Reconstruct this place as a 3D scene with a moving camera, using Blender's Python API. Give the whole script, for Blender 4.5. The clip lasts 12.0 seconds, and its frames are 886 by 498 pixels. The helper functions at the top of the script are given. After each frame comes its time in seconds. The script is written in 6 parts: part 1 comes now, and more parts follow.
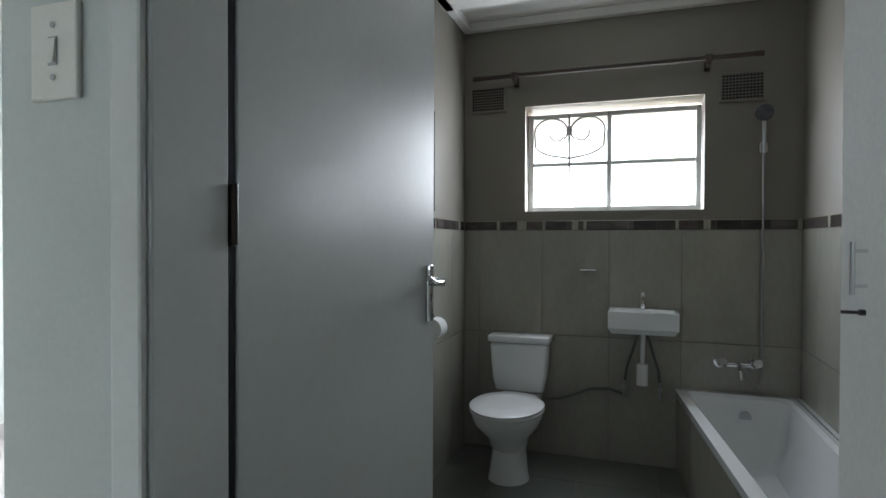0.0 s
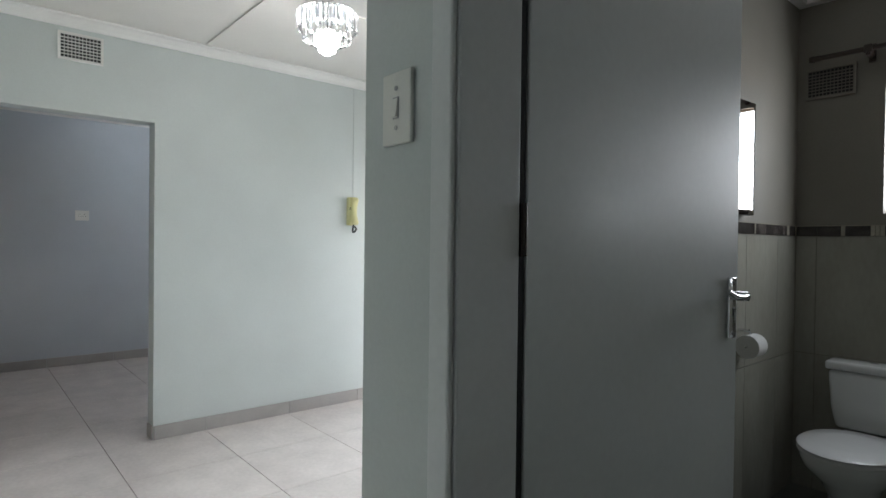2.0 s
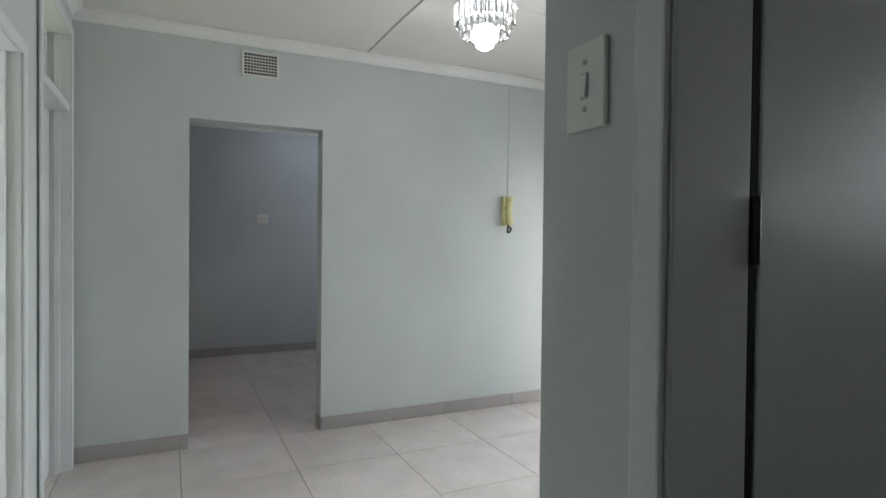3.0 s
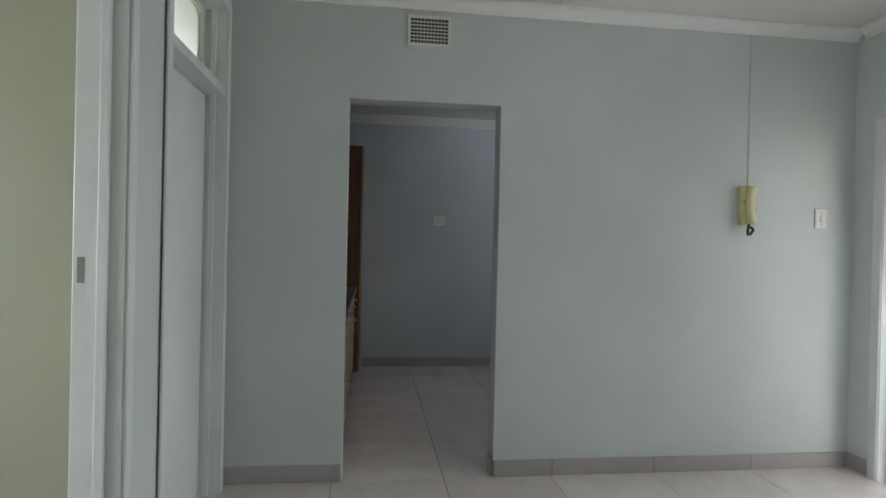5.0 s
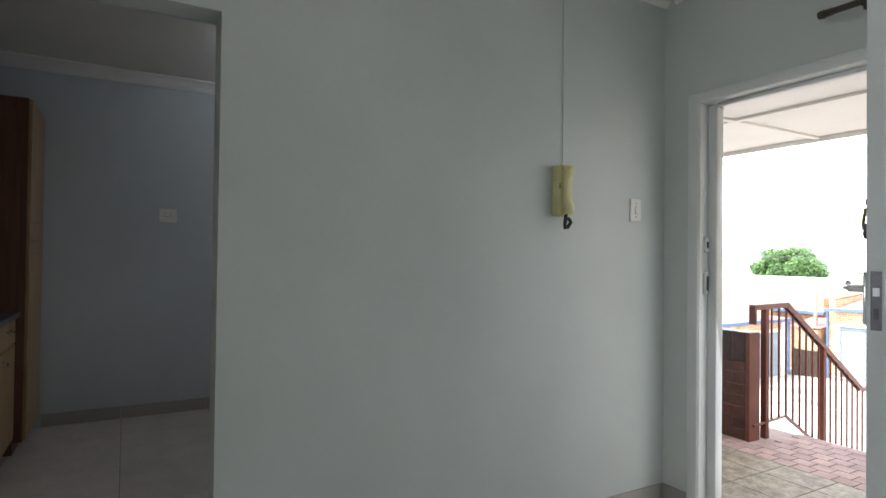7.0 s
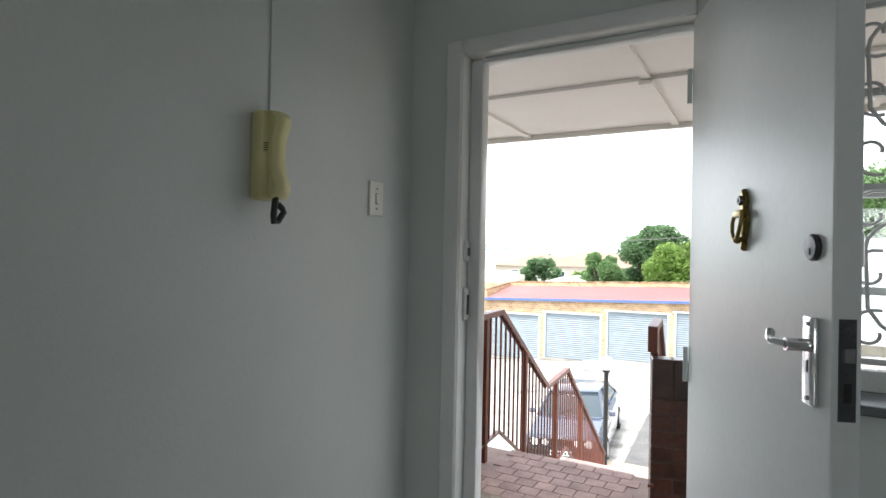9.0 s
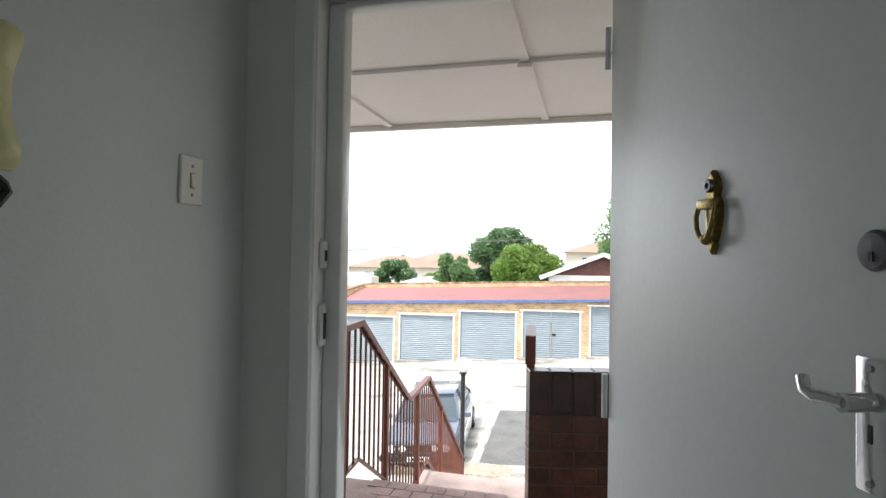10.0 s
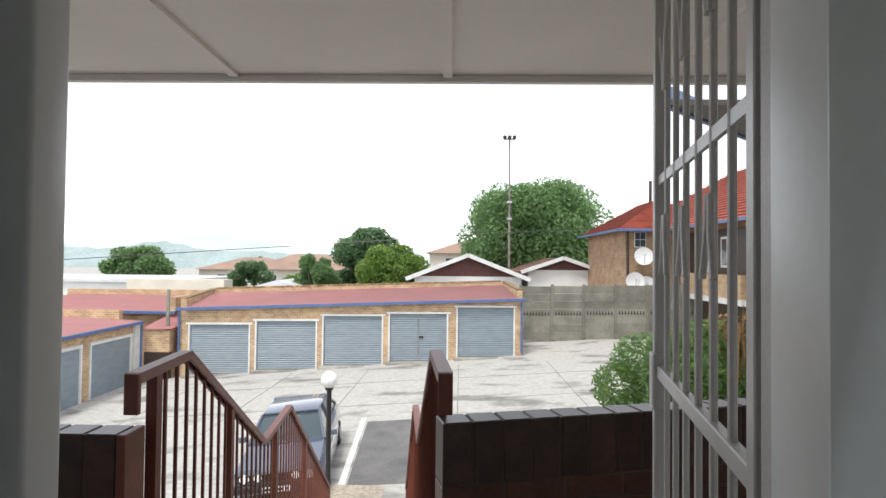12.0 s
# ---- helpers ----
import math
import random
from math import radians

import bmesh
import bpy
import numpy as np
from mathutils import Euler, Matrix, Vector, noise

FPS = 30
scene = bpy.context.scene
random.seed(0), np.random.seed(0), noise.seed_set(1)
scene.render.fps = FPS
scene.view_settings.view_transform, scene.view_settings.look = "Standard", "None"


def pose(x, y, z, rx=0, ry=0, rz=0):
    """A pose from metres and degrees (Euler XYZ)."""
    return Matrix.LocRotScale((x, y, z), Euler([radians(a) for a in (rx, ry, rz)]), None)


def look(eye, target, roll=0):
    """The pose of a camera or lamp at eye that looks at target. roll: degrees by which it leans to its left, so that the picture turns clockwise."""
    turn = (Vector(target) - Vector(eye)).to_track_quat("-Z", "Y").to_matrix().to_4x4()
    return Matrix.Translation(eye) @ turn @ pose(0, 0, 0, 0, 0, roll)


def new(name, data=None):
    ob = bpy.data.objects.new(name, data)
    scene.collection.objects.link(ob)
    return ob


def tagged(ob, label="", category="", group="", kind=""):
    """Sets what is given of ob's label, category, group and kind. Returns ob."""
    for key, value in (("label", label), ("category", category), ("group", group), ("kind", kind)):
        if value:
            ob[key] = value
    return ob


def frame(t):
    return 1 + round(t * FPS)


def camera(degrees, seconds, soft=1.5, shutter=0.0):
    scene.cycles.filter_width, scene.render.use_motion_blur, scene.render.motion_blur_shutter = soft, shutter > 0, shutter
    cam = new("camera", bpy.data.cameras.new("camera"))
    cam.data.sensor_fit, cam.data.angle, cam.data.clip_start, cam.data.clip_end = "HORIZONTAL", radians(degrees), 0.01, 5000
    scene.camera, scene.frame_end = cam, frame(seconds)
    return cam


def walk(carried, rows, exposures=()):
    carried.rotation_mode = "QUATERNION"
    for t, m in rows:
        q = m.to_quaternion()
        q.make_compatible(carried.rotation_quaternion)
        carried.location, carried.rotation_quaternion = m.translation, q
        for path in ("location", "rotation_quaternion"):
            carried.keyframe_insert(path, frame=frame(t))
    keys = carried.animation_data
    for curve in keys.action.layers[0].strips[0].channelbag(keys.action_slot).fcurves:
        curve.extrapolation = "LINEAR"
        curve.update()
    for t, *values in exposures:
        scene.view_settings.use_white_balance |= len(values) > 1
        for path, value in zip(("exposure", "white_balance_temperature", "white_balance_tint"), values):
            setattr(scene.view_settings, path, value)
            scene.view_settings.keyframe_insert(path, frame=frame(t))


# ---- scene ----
cam = camera(75.9, 12.0)
EXPOSURES = [(0.0, 4.7, 5950, 9), (0.5, 4.62, 5950, 9), (1.5, 4.3, 6050, 9), (2.5, 3.92, 6150, 9), (3.7, 3.55, 6150, 8), (5.5, 3.2, 6250, 8), (6.5, 3.05, 6300, 9), (7.0, 2.9, 6300, 9),
             (9.0, 2.2, 6300, 9), (9.5, 2.0, 6350, 9), (10.5, 1.65, 6350, 9), (12.0, 1.05, 6350, 10)]
PATH = [
    (0, (0.2, 1.136, 1.311), (-0.443, 3.03, 1.285), 0.2),
    (0.5, (0.268, 1.11, 1.311), (-0.615, 2.904, 1.286), 0.4),
    (1, (0.297, 1.102, 1.31), (-0.828, 2.755, 1.288), 0.4),
    (1.5, (0.299, 1.098, 1.315), (-1.047, 2.578, 1.292), 0.5),
    (2, (0.281, 1.1, 1.327), (-1.238, 2.401, 1.303), 0.7),
    (2.5, (0.228, 1.107, 1.333), (-1.444, 2.205, 1.307), 0.7),
    (3, (0.134, 1.138, 1.333), (-1.669, 2.003, 1.302), 0.6),
    (3.5, (-0.038, 1.195, 1.343), (-1.94, 1.813, 1.307), 0.7),
    (3.7, (-0.126, 1.194, 1.313), (-2.057, 1.713, 1.291), 0.4),
    (5.3, (-0.834, 1.413, 1.294), (-2.819, 1.657, 1.281), 1.4),
    (5.5, (-0.974, 1.424, 1.297), (-2.954, 1.709, 1.285), 1.3),
    (6, (-1.235, 1.5, 1.296), (-3.174, 1.991, 1.288), 1.0),
    (6.5, (-1.492, 1.647, 1.304), (-3.352, 2.384, 1.304), 0.6),
    (7, (-1.734, 1.813, 1.261), (-3.48, 2.788, 1.288), 0.7),
    (8.8, (-2.535, 2.426, 1.32), (-3.614, 4.11, 1.33), 1.3),
    (9, (-2.619, 2.505, 1.323), (-3.608, 4.244, 1.343), 1.2),
    (9.5, (-2.761, 2.693, 1.329), (-3.493, 4.554, 1.356), 1.1),
    (10, (-2.846, 2.920, 1.332), (-3.360, 4.852, 1.366), 0.9),
    (10.5, (-2.920, 3.139, 1.335), (-3.246, 5.112, 1.369), 0.4),
    (11, (-3.017, 3.359, 1.333), (-3.185, 5.351, 1.374), 0.6),
    (11.5, (-3.086, 3.572, 1.332), (-3.148, 5.571, 1.374), 0.5),
    (12, (-3.116, 3.822, 1.332), (-3.156, 5.821, 1.376), 0.6),
]
walk(cam, [(t, look(eye, target, roll)) for t, eye, target, roll in PATH], EXPOSURES)

# ---------- world and sun: bright overcast day ----------
world = bpy.data.worlds.new("sky")
scene.world = world
world.use_nodes = True
wn, wl = world.node_tree.nodes, world.node_tree.links
sky = wn.new("ShaderNodeTexSky")
sky.sky_type, sky.sun_disc = "NISHITA", False
sky.sun_elevation, sky.sun_rotation = radians(62), radians(150)
sky.dust_density, sky.air_density = 0.6, 1.0
hsv = wn.new("ShaderNodeHueSaturation")
hsv.inputs["Saturation"].default_value = 0.18
wl.new(sky.outputs[0], hsv.inputs["Color"])
wl.new(hsv.outputs[0], wn["Background"].inputs["Color"])
wn["Background"].inputs["Strength"].default_value = 0.15
sun = new("sun", bpy.data.lights.new("sun", "SUN"))
sun.data.energy, sun.data.angle, sun.data.color = 1.5, radians(14), (1.0, 0.96, 0.9)
sun.matrix_world = look((0, 0, 30), (0.5 * 14, 0.87 * 14, 3.7))


def opening_light(at, target, w, h, watts):
    """An area lamp that stands in for sky light through an opening."""
    ob = new("opening_light", bpy.data.lights.new("opening_light", "AREA"))
    ob.data.shape, ob.data.size, ob.data.size_y, ob.data.energy, ob.data.color = "RECTANGLE", w, h, watts, (0.93, 0.97, 1.0)
    ob.matrix_world = look(at, target)


opening_light((-1.75, 4.37, 1.53), (-1.9, 0, -1.2), 1.36, 1.08, 1.8)
# lamp added in the open front doorway to lift the lounge wall
opening_light((-3.17, 4.33, 1.02), (-3.25, 0.0, 0.2), 0.68, 1.94, 0.5)
opening_light((0.05, 4.74, 1.83), (0.05, 0, 1.2), 1.0, 0.62, 0.85)
# lamp in an added, unseen bedroom window; lifts the bedroom and nib wall
opening_light((-1.5, -2.58, 1.48), (-1.5, 4, 1.2), 1.36, 1.1, 4.6)
opening_light((-5.2, 4.36, 1.58), (-5.2, 0, 1.0), 1.06, 0.9, 0.4)


# ---------- materials ----------
def mat(name, color, rough=0.6, metal=0.0, vary=0.12, scale=6.0, bump=0.15, grain=180.0, coat=0.0, second=None, random_amount=0.0, stretch=None, spec=0.5):
    """A surface with two scales of variation: broad stains and a fine grain with relief."""
    m = bpy.data.materials.new(name)
    m.use_nodes = True
    n, l = m.node_tree.nodes, m.node_tree.links
    b = n["Principled BSDF"]
    b.inputs["Roughness"].default_value, b.inputs["Metallic"].default_value = rough, metal
    b.inputs["Coat Weight"].default_value = coat
    b.inputs["Specular IOR Level"].default_value = spec
    geo = n.new("ShaderNodeNewGeometry")
    pos = geo.outputs["Position"]
    if stretch:
        mp = n.new("ShaderNodeMapping")
        mp.inputs["Scale"].default_value = stretch
        l.new(pos, mp.inputs["Vector"])
        pos = mp.outputs[0]
    big = n.new("ShaderNodeTexNoise")
    big.inputs["Scale"].default_value, big.inputs["Detail"].default_value = scale, 5
    l.new(pos, big.inputs["Vector"])
    fine = n.new("ShaderNodeTexNoise")
    fine.inputs["Scale"].default_value, fine.inputs["Detail"].default_value = grain, 3
    l.new(pos, fine.inputs["Vector"])
    ramp = n.new("ShaderNodeValToRGB")
    c2 = second or [c * (1 - vary) for c in color]
    c1 = [min(1, c * (1 + vary * 0.6)) for c in color] if not second else color
    ramp.color_ramp.elements[0].position, ramp.color_ramp.elements[1].position = 0.32, 0.68
    ramp.color_ramp.elements[0].color = (*c2, 1)
    ramp.color_ramp.elements[1].color = (*c1, 1)
    l.new(big.outputs["Fac"], ramp.inputs["Fac"])
    mul = n.new("ShaderNodeMix")
    mul.data_type, mul.blend_type = "RGBA", "MULTIPLY"
    mul.inputs["Factor"].default_value = min(1, vary * 2)
    l.new(ramp.outputs["Color"], mul.inputs["A"])
    l.new(fine.outputs["Fac"], mul.inputs["B"])
    out = mul.outputs["Result"]
    if random_amount:
        info = n.new("ShaderNodeObjectInfo")
        rng = n.new("ShaderNodeMapRange")
        rng.inputs["To Min"].default_value, rng.inputs["To Max"].default_value = 1 - random_amount, 1 + random_amount
        l.new(info.outputs["Random"], rng.inputs["Value"])
        h = n.new("ShaderNodeHueSaturation")
        l.new(rng.outputs[0], h.inputs["Value"])
        l.new(out, h.inputs["Color"])
        out = h.outputs["Color"]
    l.new(out, b.inputs["Base Color"])
    if bump:
        bp = n.new("ShaderNodeBump")
        bp.inputs["Strength"].default_value, bp.inputs["Distance"].default_value = bump, 0.004
        l.new(fine.outputs["Fac"], bp.inputs["Height"])
        l.new(bp.outputs[0], b.inputs["Normal"])
    return m


def glass(name, rough=0.0, tint=(1, 1, 1), ior=1.45):
    m = bpy.data.materials.new(name)
    m.use_nodes = True
    b = m.node_tree.nodes["Principled BSDF"]
    b.inputs["Base Color"].default_value = (*tint, 1)
    b.inputs["Transmission Weight"].default_value, b.inputs["Roughness"].default_value, b.inputs["IOR"].default_value = 1.0, rough, ior
    return m


def glow(name, color, strength):
    m = bpy.data.materials.new(name)
    m.use_nodes = True
    b = m.node_tree.nodes["Principled BSDF"]
    b.inputs["Base Color"].default_value = (*color, 1)
    b.inputs["Emission Color"].default_value, b.inputs["Emission Strength"].default_value = (*color, 1), strength
    return m


M_WALL = mat("pale_green_grey_paint", (0.61, 0.645, 0.625), 0.42, vary=0.05, scale=1.6, bump=0.12, grain=120)
# pale olive, its colour lowered to carry the dimness of the bedroom
M_WALL_OLIVE = mat("dimmed_olive_paint", (0.36, 0.37, 0.28), 0.5, vary=0.05, scale=1.6, grain=120)
M_WALL_KITCHEN = mat("pale_blue_paint", (0.55, 0.585, 0.62), 0.5, vary=0.05, scale=1.6, grain=120)
# beige lowered below its paint so the colour carries the bathroom's dimness
M_WALL_BATH = mat("dimmed_beige_paint", (0.235, 0.215, 0.182), 0.5, vary=0.08, scale=2, grain=120)
M_CEIL = mat("white_ceiling_board", (0.78, 0.76, 0.72), 0.7, vary=0.04, scale=2, grain=90)
M_CORNICE = mat("white_cornice_paint", (0.82, 0.81, 0.78), 0.5, vary=0.03)
M_WHITE = mat("white_gloss_paint", (0.74, 0.75, 0.74), 0.45, vary=0.05, scale=3, bump=0.1, grain=60)
M_FRAME = mat("grey_enamel_frame", (0.73, 0.745, 0.735), 0.32, vary=0.05, scale=4, bump=0.03, grain=70)
M_DOOR = mat("grey_satin_door_paint", (0.70, 0.735, 0.73), 0.42, vary=0.05, scale=2.2, bump=0.06, grain=55, spec=0.8, coat=0.9)
M_DOOR.node_tree.nodes["Principled BSDF"].inputs["Coat Roughness"].default_value = 0.34
M_FRONTDOOR = mat("grey_satin_front_door_paint", (0.70, 0.735, 0.73), 0.35, vary=0.05, scale=2.2, bump=0.08, grain=55)
M_TILE = mat("glazed_floor_tile", (0.70, 0.635, 0.60), 0.22, vary=0.08, scale=5, bump=0.04, grain=40, random_amount=0.04)
M_GROUT = mat("grey_grout", (0.30, 0.27, 0.25), 0.85, vary=0.2)
M_SKIRT = mat("greige_skirting_tile", (0.43, 0.40, 0.38), 0.3, vary=0.08, scale=6, random_amount=0.05)
M_BTILE = mat("beige_wall_tile", (0.385, 0.37, 0.318), 0.2, vary=0.1, scale=3, bump=0.04, grain=30, random_amount=0.04, stretch=(1.5, 1.5, 0.6))
M_BFLOOR = mat("grey_green_bath_floor", (0.15, 0.158, 0.138), 0.3, vary=0.12, scale=4, random_amount=0.04)
M_MOSAIC = mat("dark_mosaic_band", (0.13, 0.11, 0.10), 0.15, vary=0.4, scale=9, random_amount=0.6, stretch=(1, 1, 3))
M_MOSAIC_PALE = mat("pale_mosaic_piece", (0.5, 0.46, 0.38), 0.2, vary=0.2)
M_CERAMIC = mat("white_ceramic", (0.82, 0.83, 0.83), 0.08, vary=0.02, bump=0.0, coat=0.5)
M_SEAT = mat("white_plastic_seat", (0.80, 0.80, 0.80), 0.2, vary=0.02, bump=0.0)
M_CHROME = mat("chrome", (0.80, 0.80, 0.82), 0.12, metal=1.0, vary=0.05, bump=0.03)
M_STEEL = mat("brushed_steel", (0.45, 0.45, 0.46), 0.32, metal=1.0, vary=0.12, bump=0.1)
M_DARKSTEEL = mat("tarnished_steel", (0.16, 0.16, 0.17), 0.4, metal=0.9, vary=0.25, scale=30, bump=0.1)
M_BRASS = mat("aged_brass", (0.36, 0.27, 0.09), 0.3, metal=1.0, vary=0.35, scale=30, bump=0.15)
M_BLACK = mat("black_plastic", (0.02, 0.02, 0.02), 0.4, vary=0.2)
M_DARKBROWN = mat("dark_brown_metal", (0.06, 0.04, 0.03), 0.4, vary=0.2)
M_DARKGAP = mat("hinge_gap_shade", (0.012, 0.01, 0.009), 0.8, vary=0.2)
M_GREYHOSE = mat("grey_hose", (0.18, 0.18, 0.18), 0.4, metal=0.4)
M_CREAM = mat("yellowed_cream_plastic", (0.72, 0.68, 0.34), 0.35, vary=0.08, scale=12, bump=0.05)
M_SWITCH = mat("off_white_plastic", (0.80, 0.79, 0.74), 0.3, vary=0.04, bump=0.03)
M_WOOD = mat("oak_veneer", (0.50, 0.32, 0.16), 0.4, vary=0.3, scale=5, bump=0.1, grain=90, stretch=(8, 8, 0.6))
M_WOODDARK = mat("brown_veneer", (0.20, 0.085, 0.045), 0.4, vary=0.3, scale=5, bump=0.1, grain=90, stretch=(8, 8, 0.6))
M_COUNTER = mat("dark_grey_laminate", (0.10, 0.11, 0.12), 0.3, vary=0.3, scale=60, grain=300)
M_MIRROR = mat("mirror_silver", (0.9, 0.9, 0.9), 0.02, metal=1.0, vary=0.0, bump=0.0)
M_GLASS = glass("clear_glass", 0.0)
M_CUTGLASS = glass("cut_glass", 0.04)
M_FROST = glass("frosted_glass", 0.45)
M_TUBE = glow("tube_glow", (0.9, 0.95, 1.0), 1.2)
M_LAMP = glow("lamp_glow", (1.0, 0.97, 0.92), 1.8)
M_BRICK = mat("buff_face_brick", (0.50, 0.34, 0.18), 0.85, vary=0.35, scale=2.5, bump=0.4, grain=60, random_amount=0.35)
M_MORTAR = mat("pale_mortar", (0.50, 0.44, 0.35), 0.9, vary=0.2, scale=3, bump=0.3, grain=60)
M_BROWNBRICK = mat("glazed_brown_brick", (0.085, 0.04, 0.03), 0.32, vary=0.35, scale=12, bump=0.2, grain=50, random_amount=0.4)
M_REDPAINT = mat("red_oxide_paint", (0.20, 0.058, 0.035), 0.42, vary=0.2, scale=7, bump=0.15, grain=80)
M_REDROOF = mat("faded_red_roof", (0.72, 0.34, 0.33), 0.75, vary=0.12, scale=1.2, bump=0.2, grain=20, second=(0.62, 0.33, 0.32))
M_ROOFTILE = mat("red_clay_tile", (0.46, 0.10, 0.06), 0.7, vary=0.3, scale=2.0, bump=0.3, grain=30, random_amount=0.2)
M_ROOFBROWN = mat("brown_concrete_tile", (0.25, 0.13, 0.10), 0.8, vary=0.3, scale=2.0, random_amount=0.25)
M_GABLE = mat("dark_red_boards", (0.14, 0.05, 0.04), 0.6, vary=0.25, scale=4)
M_BLUE = mat("blue_trim_paint", (0.10, 0.17, 0.36), 0.4, vary=0.15)
M_SHUTTER = mat("grey_roller_steel", (0.25, 0.30, 0.335), 0.45, vary=0.12, scale=2.0, bump=0.05, stretch=(1, 1, 4))
M_WHITEOUT = mat("weathered_white_paint", (0.76, 0.76, 0.74), 0.6, vary=0.12, scale=3)
M_CONCRETE = mat("stained_concrete", (0.58, 0.55, 0.49), 0.85, vary=0.3, scale=0.8, bump=0.35, grain=7, second=(0.29, 0.27, 0.235))
M_YARD = mat("weathered_yard_concrete", (0.60, 0.58, 0.53), 0.85, vary=0.3, scale=0.9, bump=0.35, grain=9, second=(0.30, 0.285, 0.255), stretch=(0.7, 1.2, 1))
yard_ramp = M_YARD.node_tree.nodes["Color Ramp"].color_ramp.elements
yard_ramp[0].position, yard_ramp[1].position = 0.33, 0.47
M_ASPHALT = mat("worn_asphalt", (0.15, 0.15, 0.15), 0.9, vary=0.3, scale=1.4, bump=0.4, grain=25, second=(0.27, 0.26, 0.245))
M_STAIRCON = mat("pink_screed", (0.60, 0.46, 0.41), 0.8, vary=0.2, scale=5, bump=0.3, grain=50)
M_PAVER = mat("pink_brick_paver", (0.62, 0.44, 0.40), 0.8, vary=0.2, scale=7, bump=0.3, grain=60, random_amount=0.15)
M_LANDTILE = mat("tan_crazed_tile", (0.60, 0.51, 0.39), 0.6, vary=0.35, scale=14, bump=0.2, grain=50, random_amount=0.1)
M_VIBRA = mat("grey_precast_concrete", (0.30, 0.29, 0.24), 0.9, vary=0.3, scale=1.2, bump=0.3, grain=25, random_amount=0.15)
M_SOFFIT = mat("cream_soffit_board", (0.84, 0.81, 0.77), 0.6, vary=0.06, scale=1.5, grain=70)
# plain and dark leaf greens set paler, with distant haze in the colour
M_LEAF = mat("hazed_leaf_green", (0.18, 0.28, 0.12), 0.55, vary=0.4, scale=1.5, bump=0.0, random_amount=0.2)
M_LEAF2 = mat("leaf_yellow_green", (0.17, 0.27, 0.05), 0.55, vary=0.4, scale=1.2, bump=0.0)
M_LEAFDARK = mat("hazed_leaf_dark_green", (0.16, 0.26, 0.11), 0.55, vary=0.4, scale=1.0, bump=0.0)
def thin_leaf(m, colour, share=0.62):
    """Lets light through the blade."""
    n, l = m.node_tree.nodes, m.node_tree.links
    tr, mx_, out = n.new("ShaderNodeBsdfTranslucent"), n.new("ShaderNodeMixShader"), n["Material Output"]
    tr.inputs["Color"].default_value = (*colour, 1)
    mx_.inputs[0].default_value = share
    l.new(n["Principled BSDF"].outputs[0], mx_.inputs[1])
    l.new(tr.outputs[0], mx_.inputs[2])
    l.new(mx_.outputs[0], out.inputs["Surface"])


thin_leaf(M_LEAF, (0.32, 0.49, 0.22))
thin_leaf(M_LEAF2, (0.42, 0.58, 0.19))
thin_leaf(M_LEAFDARK, (0.28, 0.43, 0.24))
M_STEMBROWN = mat("dry_orange_stem", (0.34, 0.19, 0.07), 0.7, vary=0.3)
M_BARK = mat("grey_bark", (0.16, 0.12, 0.09), 0.9, vary=0.3, scale=8, bump=0.5, grain=40)
# distance haze is mixed into the hill's own colour
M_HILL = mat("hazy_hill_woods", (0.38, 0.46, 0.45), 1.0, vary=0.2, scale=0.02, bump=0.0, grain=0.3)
M_GROUND = mat("dry_grass_ground", (0.20, 0.22, 0.12), 0.95, vary=0.3, scale=0.3)
M_CARBLUE = mat("dark_blue_car_paint", (0.10, 0.12, 0.17), 0.16, vary=0.06, bump=0.0, coat=1.0)
M_TYRE = mat("black_rubber", (0.02, 0.02, 0.02), 0.8, vary=0.2)
M_CARGLASS = mat("dark_tinted_glass", (0.05, 0.07, 0.08), 0.05, vary=0.05, bump=0.0, coat=1.0)
M_GLOBE = mat("white_opal_globe", (0.85, 0.85, 0.85), 0.3, vary=0.02, bump=0.0)
M_WALLFAR = mat("cream_plaster", (0.66, 0.60, 0.50), 0.8, vary=0.1, scale=1)
M_WALLWHITE = mat("white_plaster", (0.76, 0.76, 0.74), 0.8, vary=0.1, scale=1)
M_ROOFFAR = mat("dull_brown_roof", (0.36, 0.24, 0.18), 0.85, vary=0.15, scale=0.6)
M_TIN = mat("pale_sheet_metal", (0.66, 0.67, 0.68), 0.5, vary=0.1, scale=1, metal=0.2)
M_GATE = mat("silver_grey_gate_paint", (0.58, 0.57, 0.56), 0.38, vary=0.1)
M_RUST = mat("rusty_mast", (0.38, 0.33, 0.30), 0.7, vary=0.4, scale=3)


# ---------- builders ----------
def box(bm, x0, x1, y0, y1, z0, z1):
    v = [bm.verts.new((x, y, z)) for x in (x0, x1) for y in (y0, y1) for z in (z0, z1)]
    for f in ((0, 1, 3, 2), (4, 6, 7, 5), (0, 4, 5, 1), (2, 3, 7, 6), (0, 2, 6, 4), (1, 5, 7, 3)):
        bm.faces.new([v[i] for i in f])
    return v


def rbox(bm, x0, x1, y0, y1, z0, z1, r=0.004, seg=2):
    """A box with rounded edges."""
    t = bmesh.new()
    box(t, x0, x1, y0, y1, z0, z1)
    bmesh.ops.bevel(t, geom=t.edges[:], offset=r, segments=seg, affect="EDGES", profile=0.5)
    me = bpy.data.meshes.new("tmp")
    t.to_mesh(me)
    t.free()
    bm.from_mesh(me)
    bpy.data.meshes.remove(me)


